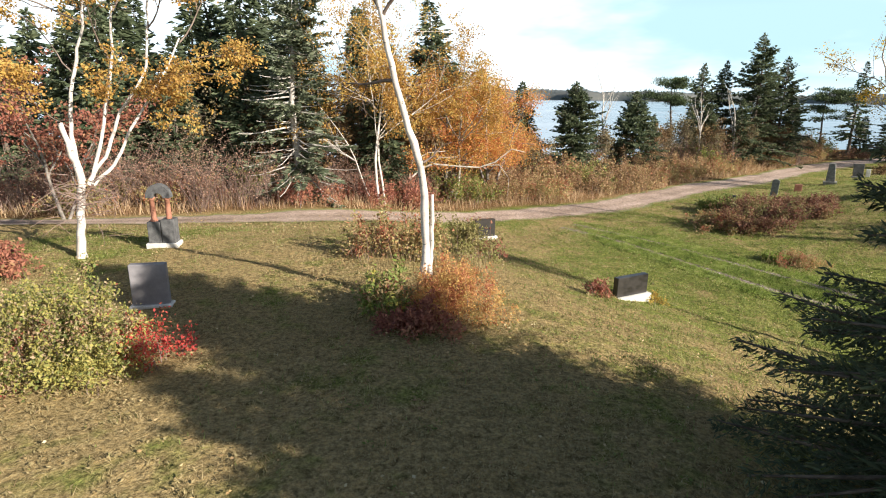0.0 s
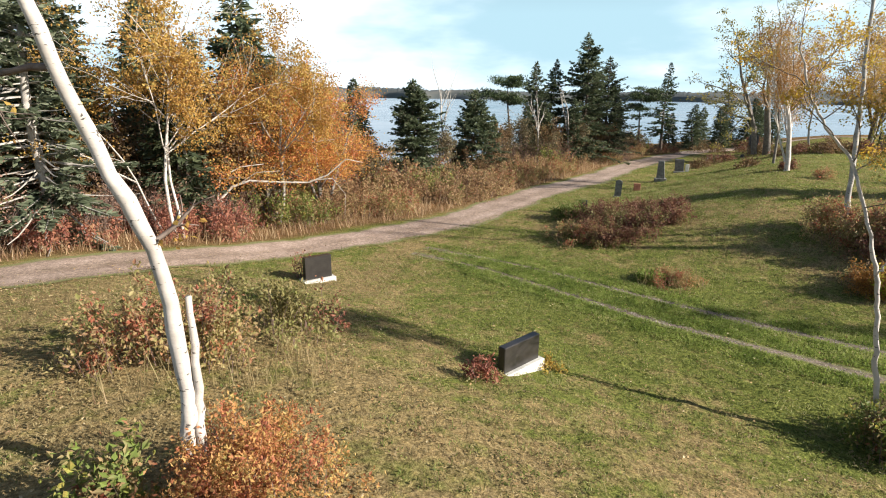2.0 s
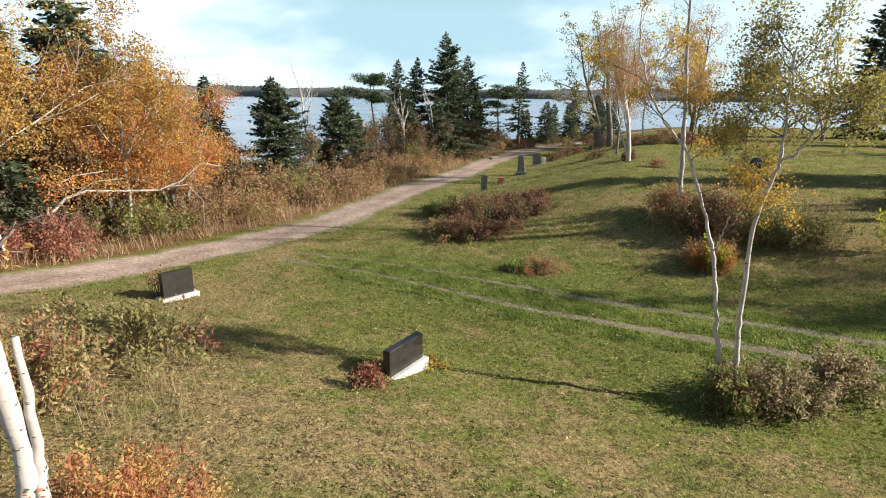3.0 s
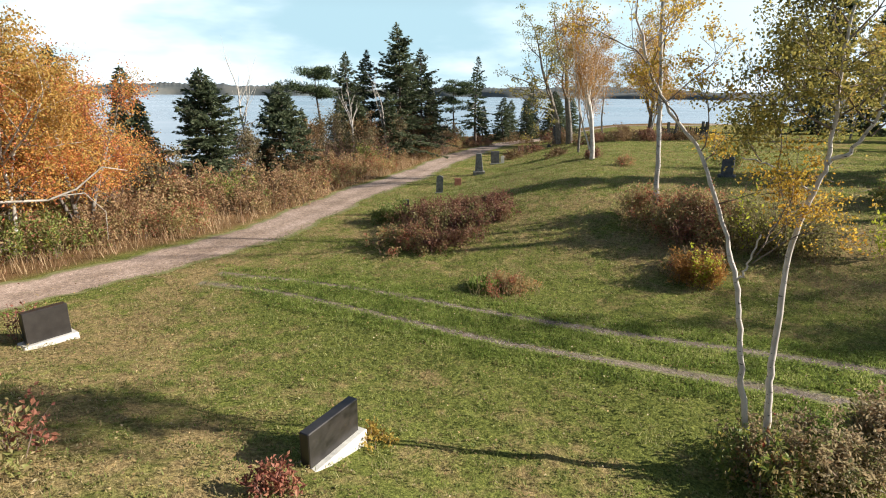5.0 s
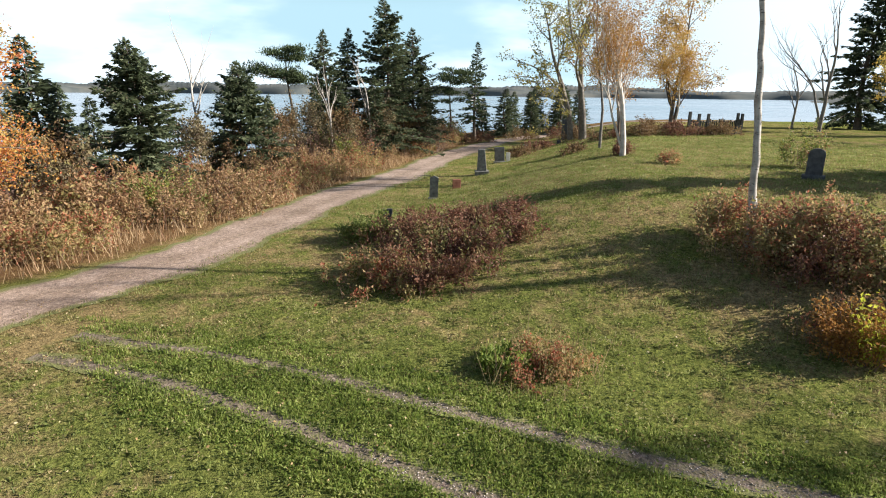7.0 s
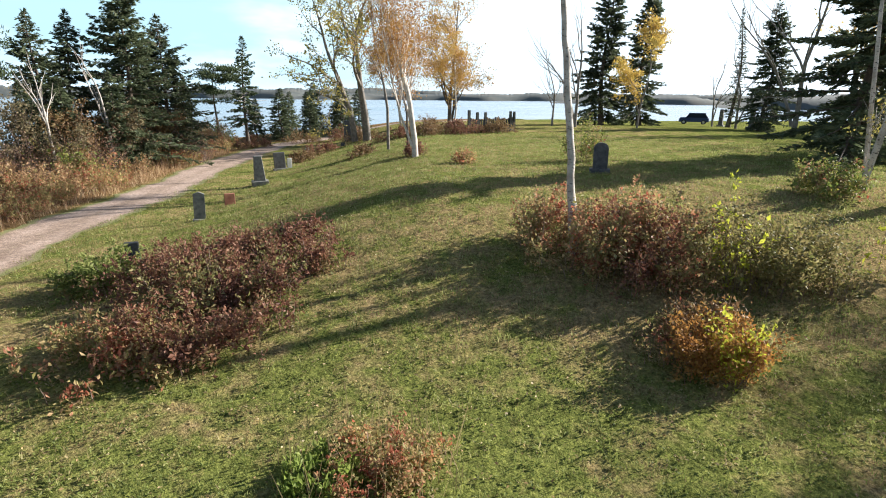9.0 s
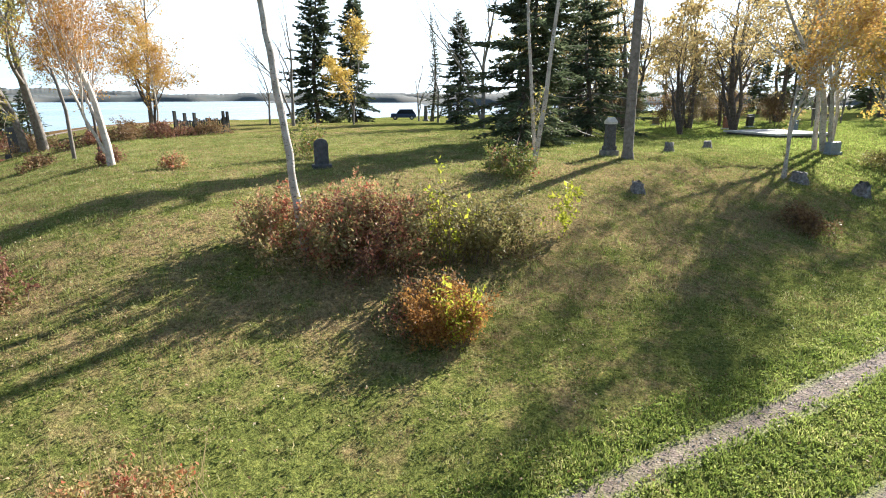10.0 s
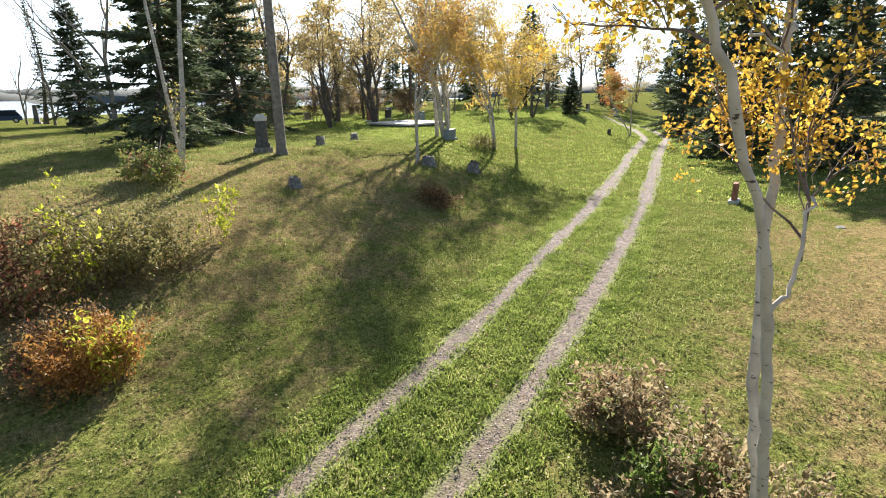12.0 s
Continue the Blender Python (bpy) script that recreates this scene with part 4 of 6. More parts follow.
birch_from_line("birch_tree", on_ground(9.8, 10.25), "slender white birch with golden leaves on a low side branch",
                [[(0, 0, -0.1), (-0.01, 0.1, 0.64), (-0.02, 0.28, 1.33), (-0.01, 0.41, 1.97), (-0.01, 0.5, 2.54), (-0.03, 0.67, 3.07), (-0.01, 1.05, 3.88), (0.04, 1.38, 4.48), (-0.1, 1.65, 4.85), (-0.3, 1.95, 5.3), (-0.45, 2.15, 5.9), (-0.5, 2.3, 6.4)],
                 [(-0.02, 0.58, 2.72), (-0.05, 0.47, 2.95), (-0.06, 0.4, 3.2), (-0.03, 0.34, 3.5)]],
                [(0.046, 0.015), (0.016, 0.011)], M_BIRCH, M_LOWGOLD, 13,
                [((-0.05 + 0.02 * k, 0.38 - 0.03 * k, 3.1 + 0.12 * k), (0.62 - 0.35 * h, -0.33 - 0.62 * h, 1.0 + 0.1 * k), 1.0 - 0.18 * abs(h), 0.01, 2) for k, h in enumerate((0.9, -0.75, 0.35, -0.2))]
                + [((0.03, 1.3, 4.35), (0.6, 0.22, 0.32), 0.6, 0.012, 2), ((-0.01, 1.0, 3.8), (0.6, -0.5, 0.2), 0.7, 0.01, 2), ((0.04, 1.38, 4.5), (-0.5, -0.6, 0.5), 0.9, 0.012, 2), ((-0.12, 1.68, 4.9), (-0.7, -0.2, 0.4), 0.9, 0.013, 2), ((-0.25, 1.85, 5.15), (0.4, -0.6, 0.7), 0.95, 0.012, 2),
                   ((-0.35, 2.0, 5.45), (-0.6, 0.0, 0.6), 0.9, 0.012, 2), ((-0.42, 2.1, 5.7), (-0.8, -0.3, 0.4), 0.95, 0.012, 2), ((-0.45, 2.15, 5.9), (0.5, -0.3, 0.6), 0.9, 0.012, 2), ((-0.5, 2.3, 6.3), (-0.2, -0.2, 1), 0.9, 0.012, 2)],
                6200, 0.042, "birches beside the track", puff=0.11, leaf_from=3.45)

# thin birch in the thicket
birch_from_line("birch_tree", on_ground(19.2, 18.6), "tall thin grey birch rising from a thicket, nearly bare",
                [[(0, 0, -0.1), (0.1, 0.15, 1.5), (0.25, 0.4, 3), (0.42, 0.66, 4.6), (0.55, 0.95, 6.3), (0.75, 1.2, 8), (0.85, 1.4, 9.6)]],
                [(0.1, 0.04)], M_BIRCH_GREY, M_GREENGOLD, 14,
                [((0.52, 0.88, 5.9), (-0.8, 0.5, -0.1), 1.0, 0.016, 2), ((0.56, 0.97, 6.4), (-0.5, -0.6, 0.3), 1.2, 0.016, 2), ((0.62, 1.05, 7.0), (0.8, 0.4, 0.6), 1.5, 0.018, 2), ((0.72, 1.17, 7.8), (-0.6, 0.4, 0.6), 1.4, 0.016, 2), ((0.84, 1.38, 9.4), (0, 0, 1), 1.2, 0.016, 2)],
                350, 0.07)

# many-stemmed birch by the twin-pillar monument
birch_from_line("birch_tree", on_ground(-8.5, 12.6), "many-stemmed white birch with a golden crown",
                [[(0, 0, -0.1), (0.07, 0.04, 1.0), (0.2, 0.15, 1.8), (0.1, 0.06, 2.4), (0.0, 0, 3.1)],
                 [(0.2, 0.15, 1.8), (0.12, 0.1, 3.0), (0.3, 0.2, 4.1), (0.6, 0.4, 5.2), (0.7, 0.45, 6.5)],
                 [(0.3, 0.2, 1.7), (0.5, 0.3, 2.2), (0.75, 0.45, 3.2), (0.95, 0.6, 4.2), (1.1, 0.7, 5.6)],
                 [(0.35, 0.2, 1.8), (0.7, 0.4, 2.4), (1.05, 0.6, 3.4), (1.55, 0.9, 4.1), (1.7, 1.0, 5.2), (1.8, 1.1, 6.4)],
                 [(0.4, 0.2, 1.7), (0.85, 0.5, 2.2), (1.2, 0.7, 3.0), (1.75, 1.0, 3.9), (2.3, 1.2, 5.0)]],
                [(0.1, 0.055), (0.05, 0.022), (0.05, 0.022), (0.045, 0.02), (0.045, 0.018)], M_BIRCH, M_GOLD, 15,
                [((0.7, 0.45, 6.4), (0, 0.1, 1), 1.8, 0.025, 2), ((0.6, 0.4, 5.2), (-0.7, -0.2, 0.6), 1.8, 0.025, 2), ((1.1, 0.7, 5.5), (0.1, 0.5, 0.9), 1.9, 0.025, 2), ((1.8, 1.1, 6.3), (0.3, 0.1, 0.9), 1.8, 0.022, 2), ((2.3, 1.2, 4.9), (0.6, 0.2, 0.7), 1.6, 0.02, 2),
                 ((1.7, 1.0, 5.2), (0.6, -0.4, 0.6), 1.6, 0.02, 2), ((0.3, 0.2, 4.2), (-0.8, 0.3, 0.6), 1.8, 0.02, 2), ((0.95, 0.6, 4.4), (0.2, -0.7, 0.7), 1.7, 0.02, 2),
                 ((0.75, 0.45, 3.2), (0.7, -0.2, 0.6), 1.2, 0.014, 2), ((1.05, 0.6, 3.4), (0.8, 0.3, 0.5), 1.3, 0.014, 2), ((1.2, 0.7, 3.0), (0.9, 0.1, 0.5), 1.2, 0.014, 2), ((0.12, 0.1, 3.0), (-0.8, -0.2, 0.6), 1.2, 0.014, 2), ((1.75, 1.0, 3.9), (0.8, -0.3, 0.5), 1.3, 0.014, 2), ((2.0, 1.1, 4.4), (0.9, 0.4, 0.3), 1.3, 0.014, 2)],
                12000, 0.075)
rng_t = np.random.default_rng(77)
tangle = Geo()
for _ in range(170):
    a_, e_ = rng_t.uniform(0, 6.283), rng_t.normal(0, 0.35)
    o_ = np.array([rng_t.normal(0.25, 0.3), rng_t.normal(0.15, 0.3), rng_t.normal(1.45, 0.28)])
    d_ = np.array([math.cos(a_), math.sin(a_), e_]) * rng_t.uniform(0.35, 0.8)
    tangle.tube([o_, o_ + d_ * 0.5 + rng_t.normal(0, 0.05, 3), o_ + d_ - [0, 0, 0.1]], [0.008, 0.006, 0.002], 3)
tangle_thing = thing("brush_tangle", on_ground(-8.5, 12.6), "tangle of bare grey twigs caught round the birch stem", "shrub")
part("twig_mass", tangle, M_TWIG, tangle_thing)

# ---------------------------------------------------------------- conifers
spruce("spruce_tree", on_ground(5.0, 3.3), 7.2, 3.5, 41, "dark young spruce with dense boughs to the ground", M_SPRUCE_DARK, layers=1, density=13.0, bare=0.03, twig=0.12, slim=0.7, gap=0.5, loft=0.6, ragged=0.0, vary=(0.72, 1.02), fan=0.5)
spruce("spruce_tree", on_ground(6.6, -0.4), 6.4, 2.3, 40, "dark young spruce at the edge of the lawn", M_SPRUCE_DARK, density=1.6, bare=0.03)
spruce("spruce_tree", on_ground(8.9, 39.6), 6.6, 3.5, 42, "full green spruce at the lake shore", M_SPRUCE, "shore spruces", density=1.5, bare=0.03)
spruce("spruce_tree", on_ground(14.3, 43.5), 6.0, 3.3, 43, "full green spruce at the lake shore", M_SPRUCE, "shore spruces", density=1.5, bare=0.03)
spruce("spruce_tree", on_ground(21.4, 47.7), 8.2, 2.7, 44, "narrow dark spruce at the lake shore", M_SPRUCE_DARK, "shore spruces", bare=0.15)
spruce("spruce_tree", on_ground(22.9, 48.1), 8.4, 2.8, 45, "narrow dark spruce at the lake shore", M_SPRUCE_DARK, "shore spruces", bare=0.12)
spruce("spruce_tree", on_ground(25.2, 46.9), 10.4, 3.6, 46, "tallest spruce of the shore group", M_SPRUCE, "shore spruces", density=1.2, bare=0.12)
spruce("spruce_tree", on_ground(28.3, 48.6), 8.8, 3.6, 47, "broad ragged spruce at the lake shore", M_SPRUCE_DARK, "shore spruces", bare=0.2)


def pine(name, at, h, r, seed, label, crown_from=0.45, group="", flat=0.6):
    """A wind-bent pine: bare trunk, a few long boughs and flat cushions of needles."""
    rng = np.random.default_rng(seed)
    t = thing(name, at, label, "conifer tree", group)
    wood, crown = Geo(), Geo()
    zs = np.linspace(0, h, 8)
    lean = rng.normal(0, 0.05 * h, 2)
    p = np.stack([lean[0] * (zs / h) ** 2 + wave(zs, seed, (h, 0.02 * h)), lean[1] * (zs / h) ** 2, zs], 1)
    p[:, :2] -= p[0, :2]
    wood.tube(p, np.linspace(0.02 * h, 0.02, 8), 7)
    tiers = crown_from + (1 - crown_from) * np.sort(rng.uniform(0, 1, 6)) ** 0.7
    tiers[-1], side_on, wide = 0.99, rng.uniform(0, 6.283), rng.uniform(0.45, 1.15, 6)
    for _ in range(24):
        tier = rng.integers(0, 6)
        f = tiers[tier] - rng.uniform(0, 0.05)
        a = rng.uniform(0, 6.283)
        length = r * rng.uniform(0.5, 1.1) * wide[tier] * (1 + 0.4 * math.cos(a - side_on))
        base = np.array([np.interp(f * h, zs, p[:, c]) for c in range(3)])
        s = np.linspace(0, 1, 5)
        q = base + np.stack([np.cos(a) * length * s, np.sin(a) * length * s, length * (rng.normal(0.05, 0.12) * s + 0.16 * s ** 2)], 1)
        wood.tube(q, np.linspace(0.03, 0.006, 5), 4)
        for _ in range(5):
            c = base + (q[-1] - base) * rng.uniform(0.4, 1.1) + rng.normal(0, 1, 3) * [0.16, 0.16, 0.03]
            k = 52
            o = rng.normal(0, 1, (k, 3)) * [0.3, 0.3, 0.05 * flat + 0.03]
            crown.leaves(c + o, rng.normal(0, 0.7, (k, 3)) + [[0, 0, 0.4]], rng.uniform(0.16, 0.32, k), 0.05, rng)
    part("trunk", wood, M_BARK, t, soft=True)
    part("crown", crown, M_PINE, t)
    return t


pine("pine_tree", on_ground(18.4, 46.6), 7.0, 2.0, 51, "flat-topped pine with a bare reddish trunk", 0.62, "shore pines")
spruce("spruce_tree", on_ground(40.4, 56.4), 9.0, 2.4, 52, "open-crowned spruce on the lake shore", M_PINE, "shore spruces", density=0.9, dead=0.25, bare=0.2)
pine("pine_tree", on_ground(35.3, 53.5), 6.2, 1.8, 53, "small wind-bent pine on the shore", 0.5, "shore pines")
# woods across the lane
woods = [spruce("spruce_tree", on_ground(-10.3, 31.0), 11.5, 3.2, 71, "tall dark spruce in the lakeside woods", M_SPRUCE_DARK, "woods", layers=1, twig=0.66, density=0.4, wood=0.3),
         spruce("spruce_tree", on_ground(-13.5, 33.0), 12.0, 3.0, 72, "tall dark spruce in the lakeside woods", M_SPRUCE, "woods", layers=1, twig=0.66, density=0.4, wood=0.3),
         spruce("spruce_tree", on_ground(-6.5, 25.8), 11.5, 3.0, 73, "half-dead grey-green spruce with bleached lower branches", M_GREYSPRUCE, "woods", dead=0.42, bare=0.06, density=1.3, twig=0.34, bark=M_DEADWOOD)]
for k_, (x_, y_, s_) in enumerate(((-8.4, 33.5, 1.0), (-4.5, 33.0, 0.85), (-1.2, 34.5, 0.95), (-16.5, 29.5, 0.9), (-19.5, 33, 1.05), (-23.5, 30, 0.95), (-28, 33, 1.1), (-5.8, 38, 1.0), (-11.5, 38, 1.1), (-2.5, 30.5, 0.6), (-14.8, 36.5, 0.9), (-0.8, 39.5, 0.9), (2.6, 41.5, 0.72), (-33, 28, 1.0), (-38, 31, 1.1), (-20.5, 26.0, 0.7), (-12.0, 26.0, 0.62), (-14.9, 25.6, 0.7), (5.6, 41.0, 0.62), (6.8, 60.0, 0.75), (8.6, 63.0, 0.7), (4.2, 58.0, 0.7), (1.0, 52.0, 0.85), (3.0, 49.5, 0.6), (-3.2, 28.6, 0.62), (-9.6, 27.2, 0.7), (-12.4, 29.8, 0.85), (-16.8, 26.4, 0.7), (-22.6, 26.8, 0.8), (-7.4, 30.2, 0.75), (-18.4, 36.0, 1.05), (-25.5, 36.5, 1.0), (-30.5, 25.5, 0.9), (0.6, 44.0, 0.8), (-4.0, 44.0, 1.0), (16.4, 44.6, 0.36), (19.8, 46.2, 0.42), (23.8, 46.0, 0.45), (30.5, 50.0, 0.45), (21.6, 46.4, 0.4), (28.0, 49.8, 0.6))):
    copy_thing(woods[k_ % 2], Matrix.Translation(on_ground(x_, y_)) @ Matrix.Rotation(k_ * 1.7, 4, "Z") @ Matrix.Scale(s_, 4))

for k_, (x_, y_, s_) in enumerate(((44.5, 56.4, 0.42), (46.5, 57.5, 0.38), (48.3, 57.0, 0.4), (50.3, 58.2, 0.46), (52.4, 56.8, 0.48), (54.6, 58.5, 0.44), (42.6, 57.8, 0.34), (57.0, 58.0, 0.4))):
    copy_thing(woods[k_ % 2], Matrix.Translation(on_ground(x_, y_)) @ Matrix.Rotation(k_ * 2.2, 4, "Z") @ Matrix.Diagonal((s_ * 1.35, s_ * 1.35, s_, 1)))
leafy_tree("birch_tree", on_ground(-3.0, 25.8), "pair of slim white birches with golden leaves", M_BIRCH, M_GOLD, 81, [((0, 0, 0), (-0.17, 0, 1), 6.3, 0.07), ((0.25, 0.1, 0), (-0.06, 0.02, 1), 6.2, 0.055), ((-0.3, 0.1, 0), (-0.25, 0.05, 1), 4.6, 0.04)], 9000, 0.095, 3, 0.8, 0.1, "golden trees of the woods", 0.22, leaf_from=3.2)
gold = leafy_tree("birch_tree", on_ground(0.6, 29.6), "golden birch at the edge of the woods", M_BIRCH_GREY, M_GOLD, 82, [((0, 0, 0), (0.05, 0, 1), 4.8, 0.085)], 9000, 0.095, 3, 0.9, 0.08, "golden trees of the woods", 0.24, leaf_from=2.3)
maple = leafy_tree("maple_tree", on_ground(2.6, 31.8), "orange maple in full autumn colour", M_BARK_GREY, M_ORANGE, 83, [((0, 0, 0), (0.02, 0, 1), 3.8, 0.12), ((0.2, 0.1, 0), (0.35, 0.1, 1), 3.4, 0.09), ((-0.1, 0.1, 0), (-0.4, 0.2, 1), 3.4, 0.09)], 24000, 0.085, 3, 0.9, 0.06, "orange maples", 0.34, first=0.2, leaf_from=1.9)
for x_, y_, s_, tree in ((0.2, 30.2, 1.05, maple), (3.2, 34.5, 0.95, maple), (-3.0, 28.4, 1.1, gold), (-24, 22, 1.1, gold), (2.0, 36.5, 0.9, gold)):
    copy_thing(tree, Matrix.Translation(on_ground(x_, y_)) @ Matrix.Rotation(x_ * 2.3, 4, "Z") @ Matrix.Scale(s_, 4))
leafy_tree("maple_tree", on_ground(-13.8, 19.8), "small red maple by the lane", M_BARK_GREY, M_RED, 84, [((0, 0, 0), (0.0, 0, 1), 3.2, 0.07), ((0.2, 0, 0), (0.3, 0.1, 1), 3.0, 0.06)], 4500, 0.12, 3, 0.7, 0.15, "", 0.22)

# fallen birch that arches over the verge
arch_birch = thing("fallen_birch", on_ground(-1.5, 28.2), "dead white birch bent in a long arch by the woods", "tree")
g = Geo()
g.tube([(0, 0, -0.1), (-0.15, 0, 0.7), (-0.1, 0.1, 1.3), (0.35, 0.1, 1.75), (1.0, 0.15, 1.95), (2.1, 0.2, 1.85), (3.3, 0.2, 1.8), (4.1, 0.1, 2.1), (4.9, 0.1, 2.75), (5.6, 0, 2.6)], [0.065, 0.06, 0.056, 0.052, 0.048, 0.042, 0.036, 0.03, 0.022, 0.01], 7)
g.tube([(3.6, 0.2, 1.9), (4.3, 0.1, 1.95), (4.8, 0.0, 1.3), (4.75, -0.1, 0.4)], [0.026, 0.02, 0.014, 0.008], 5)
g.tube([(0.0, 0, 0.4), (-0.25, 0.1, 1.3), (-0.1, 0.2, 2.1), (0.7, 0.3, 2.5), (1.6, 0.3, 2.6)], [0.045, 0.04, 0.034, 0.022, 0.01], 5)
g.tube([(0.6, 0.1, 1.85), (1.3, 0.0, 2.3), (2.2, -0.1, 2.35)], [0.022, 0.016, 0.006], 4)
part("trunk", g, M_BIRCH_GREY, arch_birch, soft=True)

# ---------------------------------------------------------------- trees of the burial ground
leafy_tree("birch_tree", on_ground(28.0, 29.2), "white-stemmed birch with thinning rusty pink leaves", M_BIRCH, M_RUST, 91, [((0, 0, 0), (0.02, 0, 1), 4.6, 0.15), ((0.12, 0.1, 0.3), (0.1, 0.05, 1), 4.4, 0.07), ((-0.1, 0.1, 0.5), (-0.12, 0.1, 1), 4.2, 0.06)], 13000, 0.07, 3, 0.42, 0.3, "birches on the mound", 0.3, first=0.3)
leafy_tree("birch_tree", on_ground(29.6, 30.8), "slim young tree with rusty leaves behind the birch", M_BARK, M_RUST, 89, [((0, 0, 0), (0.05, 0, 1), 3.6, 0.07)], 6000, 0.075, 3, 0.5, 0.25, "birches on the mound", 0.34, first=0.3)
leafy_tree("aspen_tree", on_ground(40.5, 42.7), "tall spreading tree with heavy bare limbs and few pale leaves", M_BARK_GREY, M_GREENGOLD, 92, [((0, 0, 0), (0.04, 0, 1), 6.8, 0.32), ((-0.7, 0.6, 0), (-0.05, 0.05, 1), 6.6, 0.24)], 6500, 0.15, 3, 0.85, 0.12, "", 0.3, wob=0.09)
leafy_tree("aspen_tree", on_ground(32.0, 33.9), "thin leaning grey tree, almost bare", M_BARK_GREY, M_GREENGOLD, 93, [((0, 0, 0), (-0.09, 0.1, 1), 6.5, 0.09)], 500, 0.1, 3, 0.55, 0.25)
leafy_tree("aspen_tree", on_ground(51.5, 42.4), "tall slim tree full of gold and green leaves", M_BARK, M_GOLD, 94, [((0, 0, 0), (0.02, 0, 1), 7.0, 0.2), ((0.3, 0, 0), (0.12, 0.05, 1), 6.0, 0.12)], 12000, 0.14, 3, 0.8, 0.1, "gold trees on the mound", 0.4, first=0.15)
for x_, y_, s_ in ((46.5, 44.0, 0.55), (48.6, 40.2, 0.5)):
    copy_thing(gold, Matrix.Translation(on_ground(x_, y_)) @ Matrix.Rotation(x_, 4, "Z") @ Matrix.Scale(s_ * 2.0, 4))
bare = leafy_tree("bare_tree", on_ground(60.0, 36.0), "leafless tree with fine pale twigs", M_BARK_GREY, None, 95, [((0, 0, 0), (0, 0, 1), 4.2, 0.11), ((0.1, 0, 0.4), (0.3, 0, 1), 3.6, 0.07)], 0, 0.1, 3, 0.6, 0.3, "bare trees", kids=(2, 4))
for x_, y_, s_ in ((57.5, 32.8, 1.5), (85, 25.3, 1.2), (74, 21.5, 1.3), (57.8, 15.9, 1.9)):
    copy_thing(bare, Matrix.Translation(on_ground(x_, y_)) @ Matrix.Rotation(x_, 4, "Z") @ Matrix.Scale(s_, 4))
big = [spruce("spruce_tree", on_ground(66.9, 33.4), 15.5, 4.0, 96, "large dark spruce at the lake edge", M_SPRUCE_DARK, "large spruces", density=2.2, bare=0.05, twig=0.42, layers=1, fan=0.2, wood=1.0, gap=1.2, droop=0.35, ragged=0.25, vary=(0.45, 1.25)),
       spruce("spruce_tree", on_ground(36.5, 13.2), 11.5, 3.6, 97, "large spruce with bare gaps between its boughs", M_SPRUCE, "large spruces", density=2.2, bare=0.04, dead=0.15, twig=0.34, layers=2, slim=0.8, fan=0.22, wood=1.0, gap=1.4, droop=0.34, ragged=0.16, vary=(0.45, 1.3))]
for k_, (x_, y_, s_) in enumerate(((71.8, 30.8, 0.95), (46.2, 8.6, 0.95), (67.7, 18.9, 0.72), (42.8, -28.3, 0.95), (30.5, -17.5, 1.0), (46.0, -35.0, 1.0), (33.0, -30.0, 1.05), (24.0, -17.5, 0.9), (20.0, -22.0, 1.0), (28.0, -26.0, 0.85))):
    copy_thing(big[k_ % 2], Matrix.Translation(on_ground(x_, y_)) @ Matrix.Rotation(k_ * 2.1, 4, "Z") @ Matrix.Scale(s_, 4))
spruce("spruce_tree", on_ground(82.4, 23.2), 13.0, 1.2, 98, "thin ragged spruce at the lake edge", M_SPRUCE_DARK, bare=0.1, density=0.7)
leafy_tree("birch_tree", on_ground(59.9, 27.9), "young birch in bright yellow leaf before the spruces", M_BARK_GREY, M_YELLOW, 88, [((0, 0, 0), (0.03, 0, 1), 5.2, 0.09)], 5200, 0.15, 3, 0.55, 0.2, "gold trees on the mound", 0.32, first=0.2)

leafy_tree("birch_tree", on_ground(28.0, 13.2), "forked pair of slender grey birches, leafless below", M_BIRCH_GREY, M_GREENGOLD, 101, [((0, 0, 0), (-0.2, -0.02, 1), 7.5, 0.095), ((0.25, -0.1, 0), (0.02, 0.12, 1), 7.5, 0.075), ((0.1, 0.0, 0), (-0.08, 0.1, 1), 1.8, 0.03)], 700, 0.09, 2, 0.5, 0.3, "", 0.2, 0.05, first=0.7)
t_pole = thing("dead_tree", on_ground(31.5, 9.2), "bare straight brown tree trunk beside the tall headstone", "tree")
g = Geo()
g.tube([(0, 0, -0.1), (0.02, 0, 0.3), (-0.1, 0.05, 3), (-0.28, 0.1, 6), (-0.5, 0.15, 9.5)], [0.3, 0.21, 0.19, 0.17, 0.13], 10)
part("trunk", g, M_BARK_GREY, t_pole, soft=True)
clump = leafy_tree("birch_tree", on_ground(38.5, -2.1), "clump of white birches with a yellow-brown crown", M_BIRCH_GREY, M_PALEGOLD, 102, [((0, 0, 0), (-0.05, 0, 1), 6.6, 0.17), ((0.5, 0.2, 0), (0.12, 0.05, 1), 6.2, 0.13), ((-0.5, -0.1, 0), (-0.16, 0.05, 1), 6.4, 0.12), ((0.2, -0.4, 0), (0.1, -0.15, 1), 6.2, 0.11)], 11000, 0.125, 3, 0.9, 0.08, "birches by the track", 0.36)
leafy_tree("birch_tree", on_ground(30.8, 3.4), "two thin birch stems leaning apart, golden above", M_BIRCH_GREY, M_GOLD, 103, [((0, 0, 0), (-0.12, 0.08, 1), 5.2, 0.07), ((0.2, -0.2, 0), (0.14, 0.02, 1), 5.2, 0.06)], 6000, 0.11, 3, 0.6, 0.15, "birches by the track", 0.26)
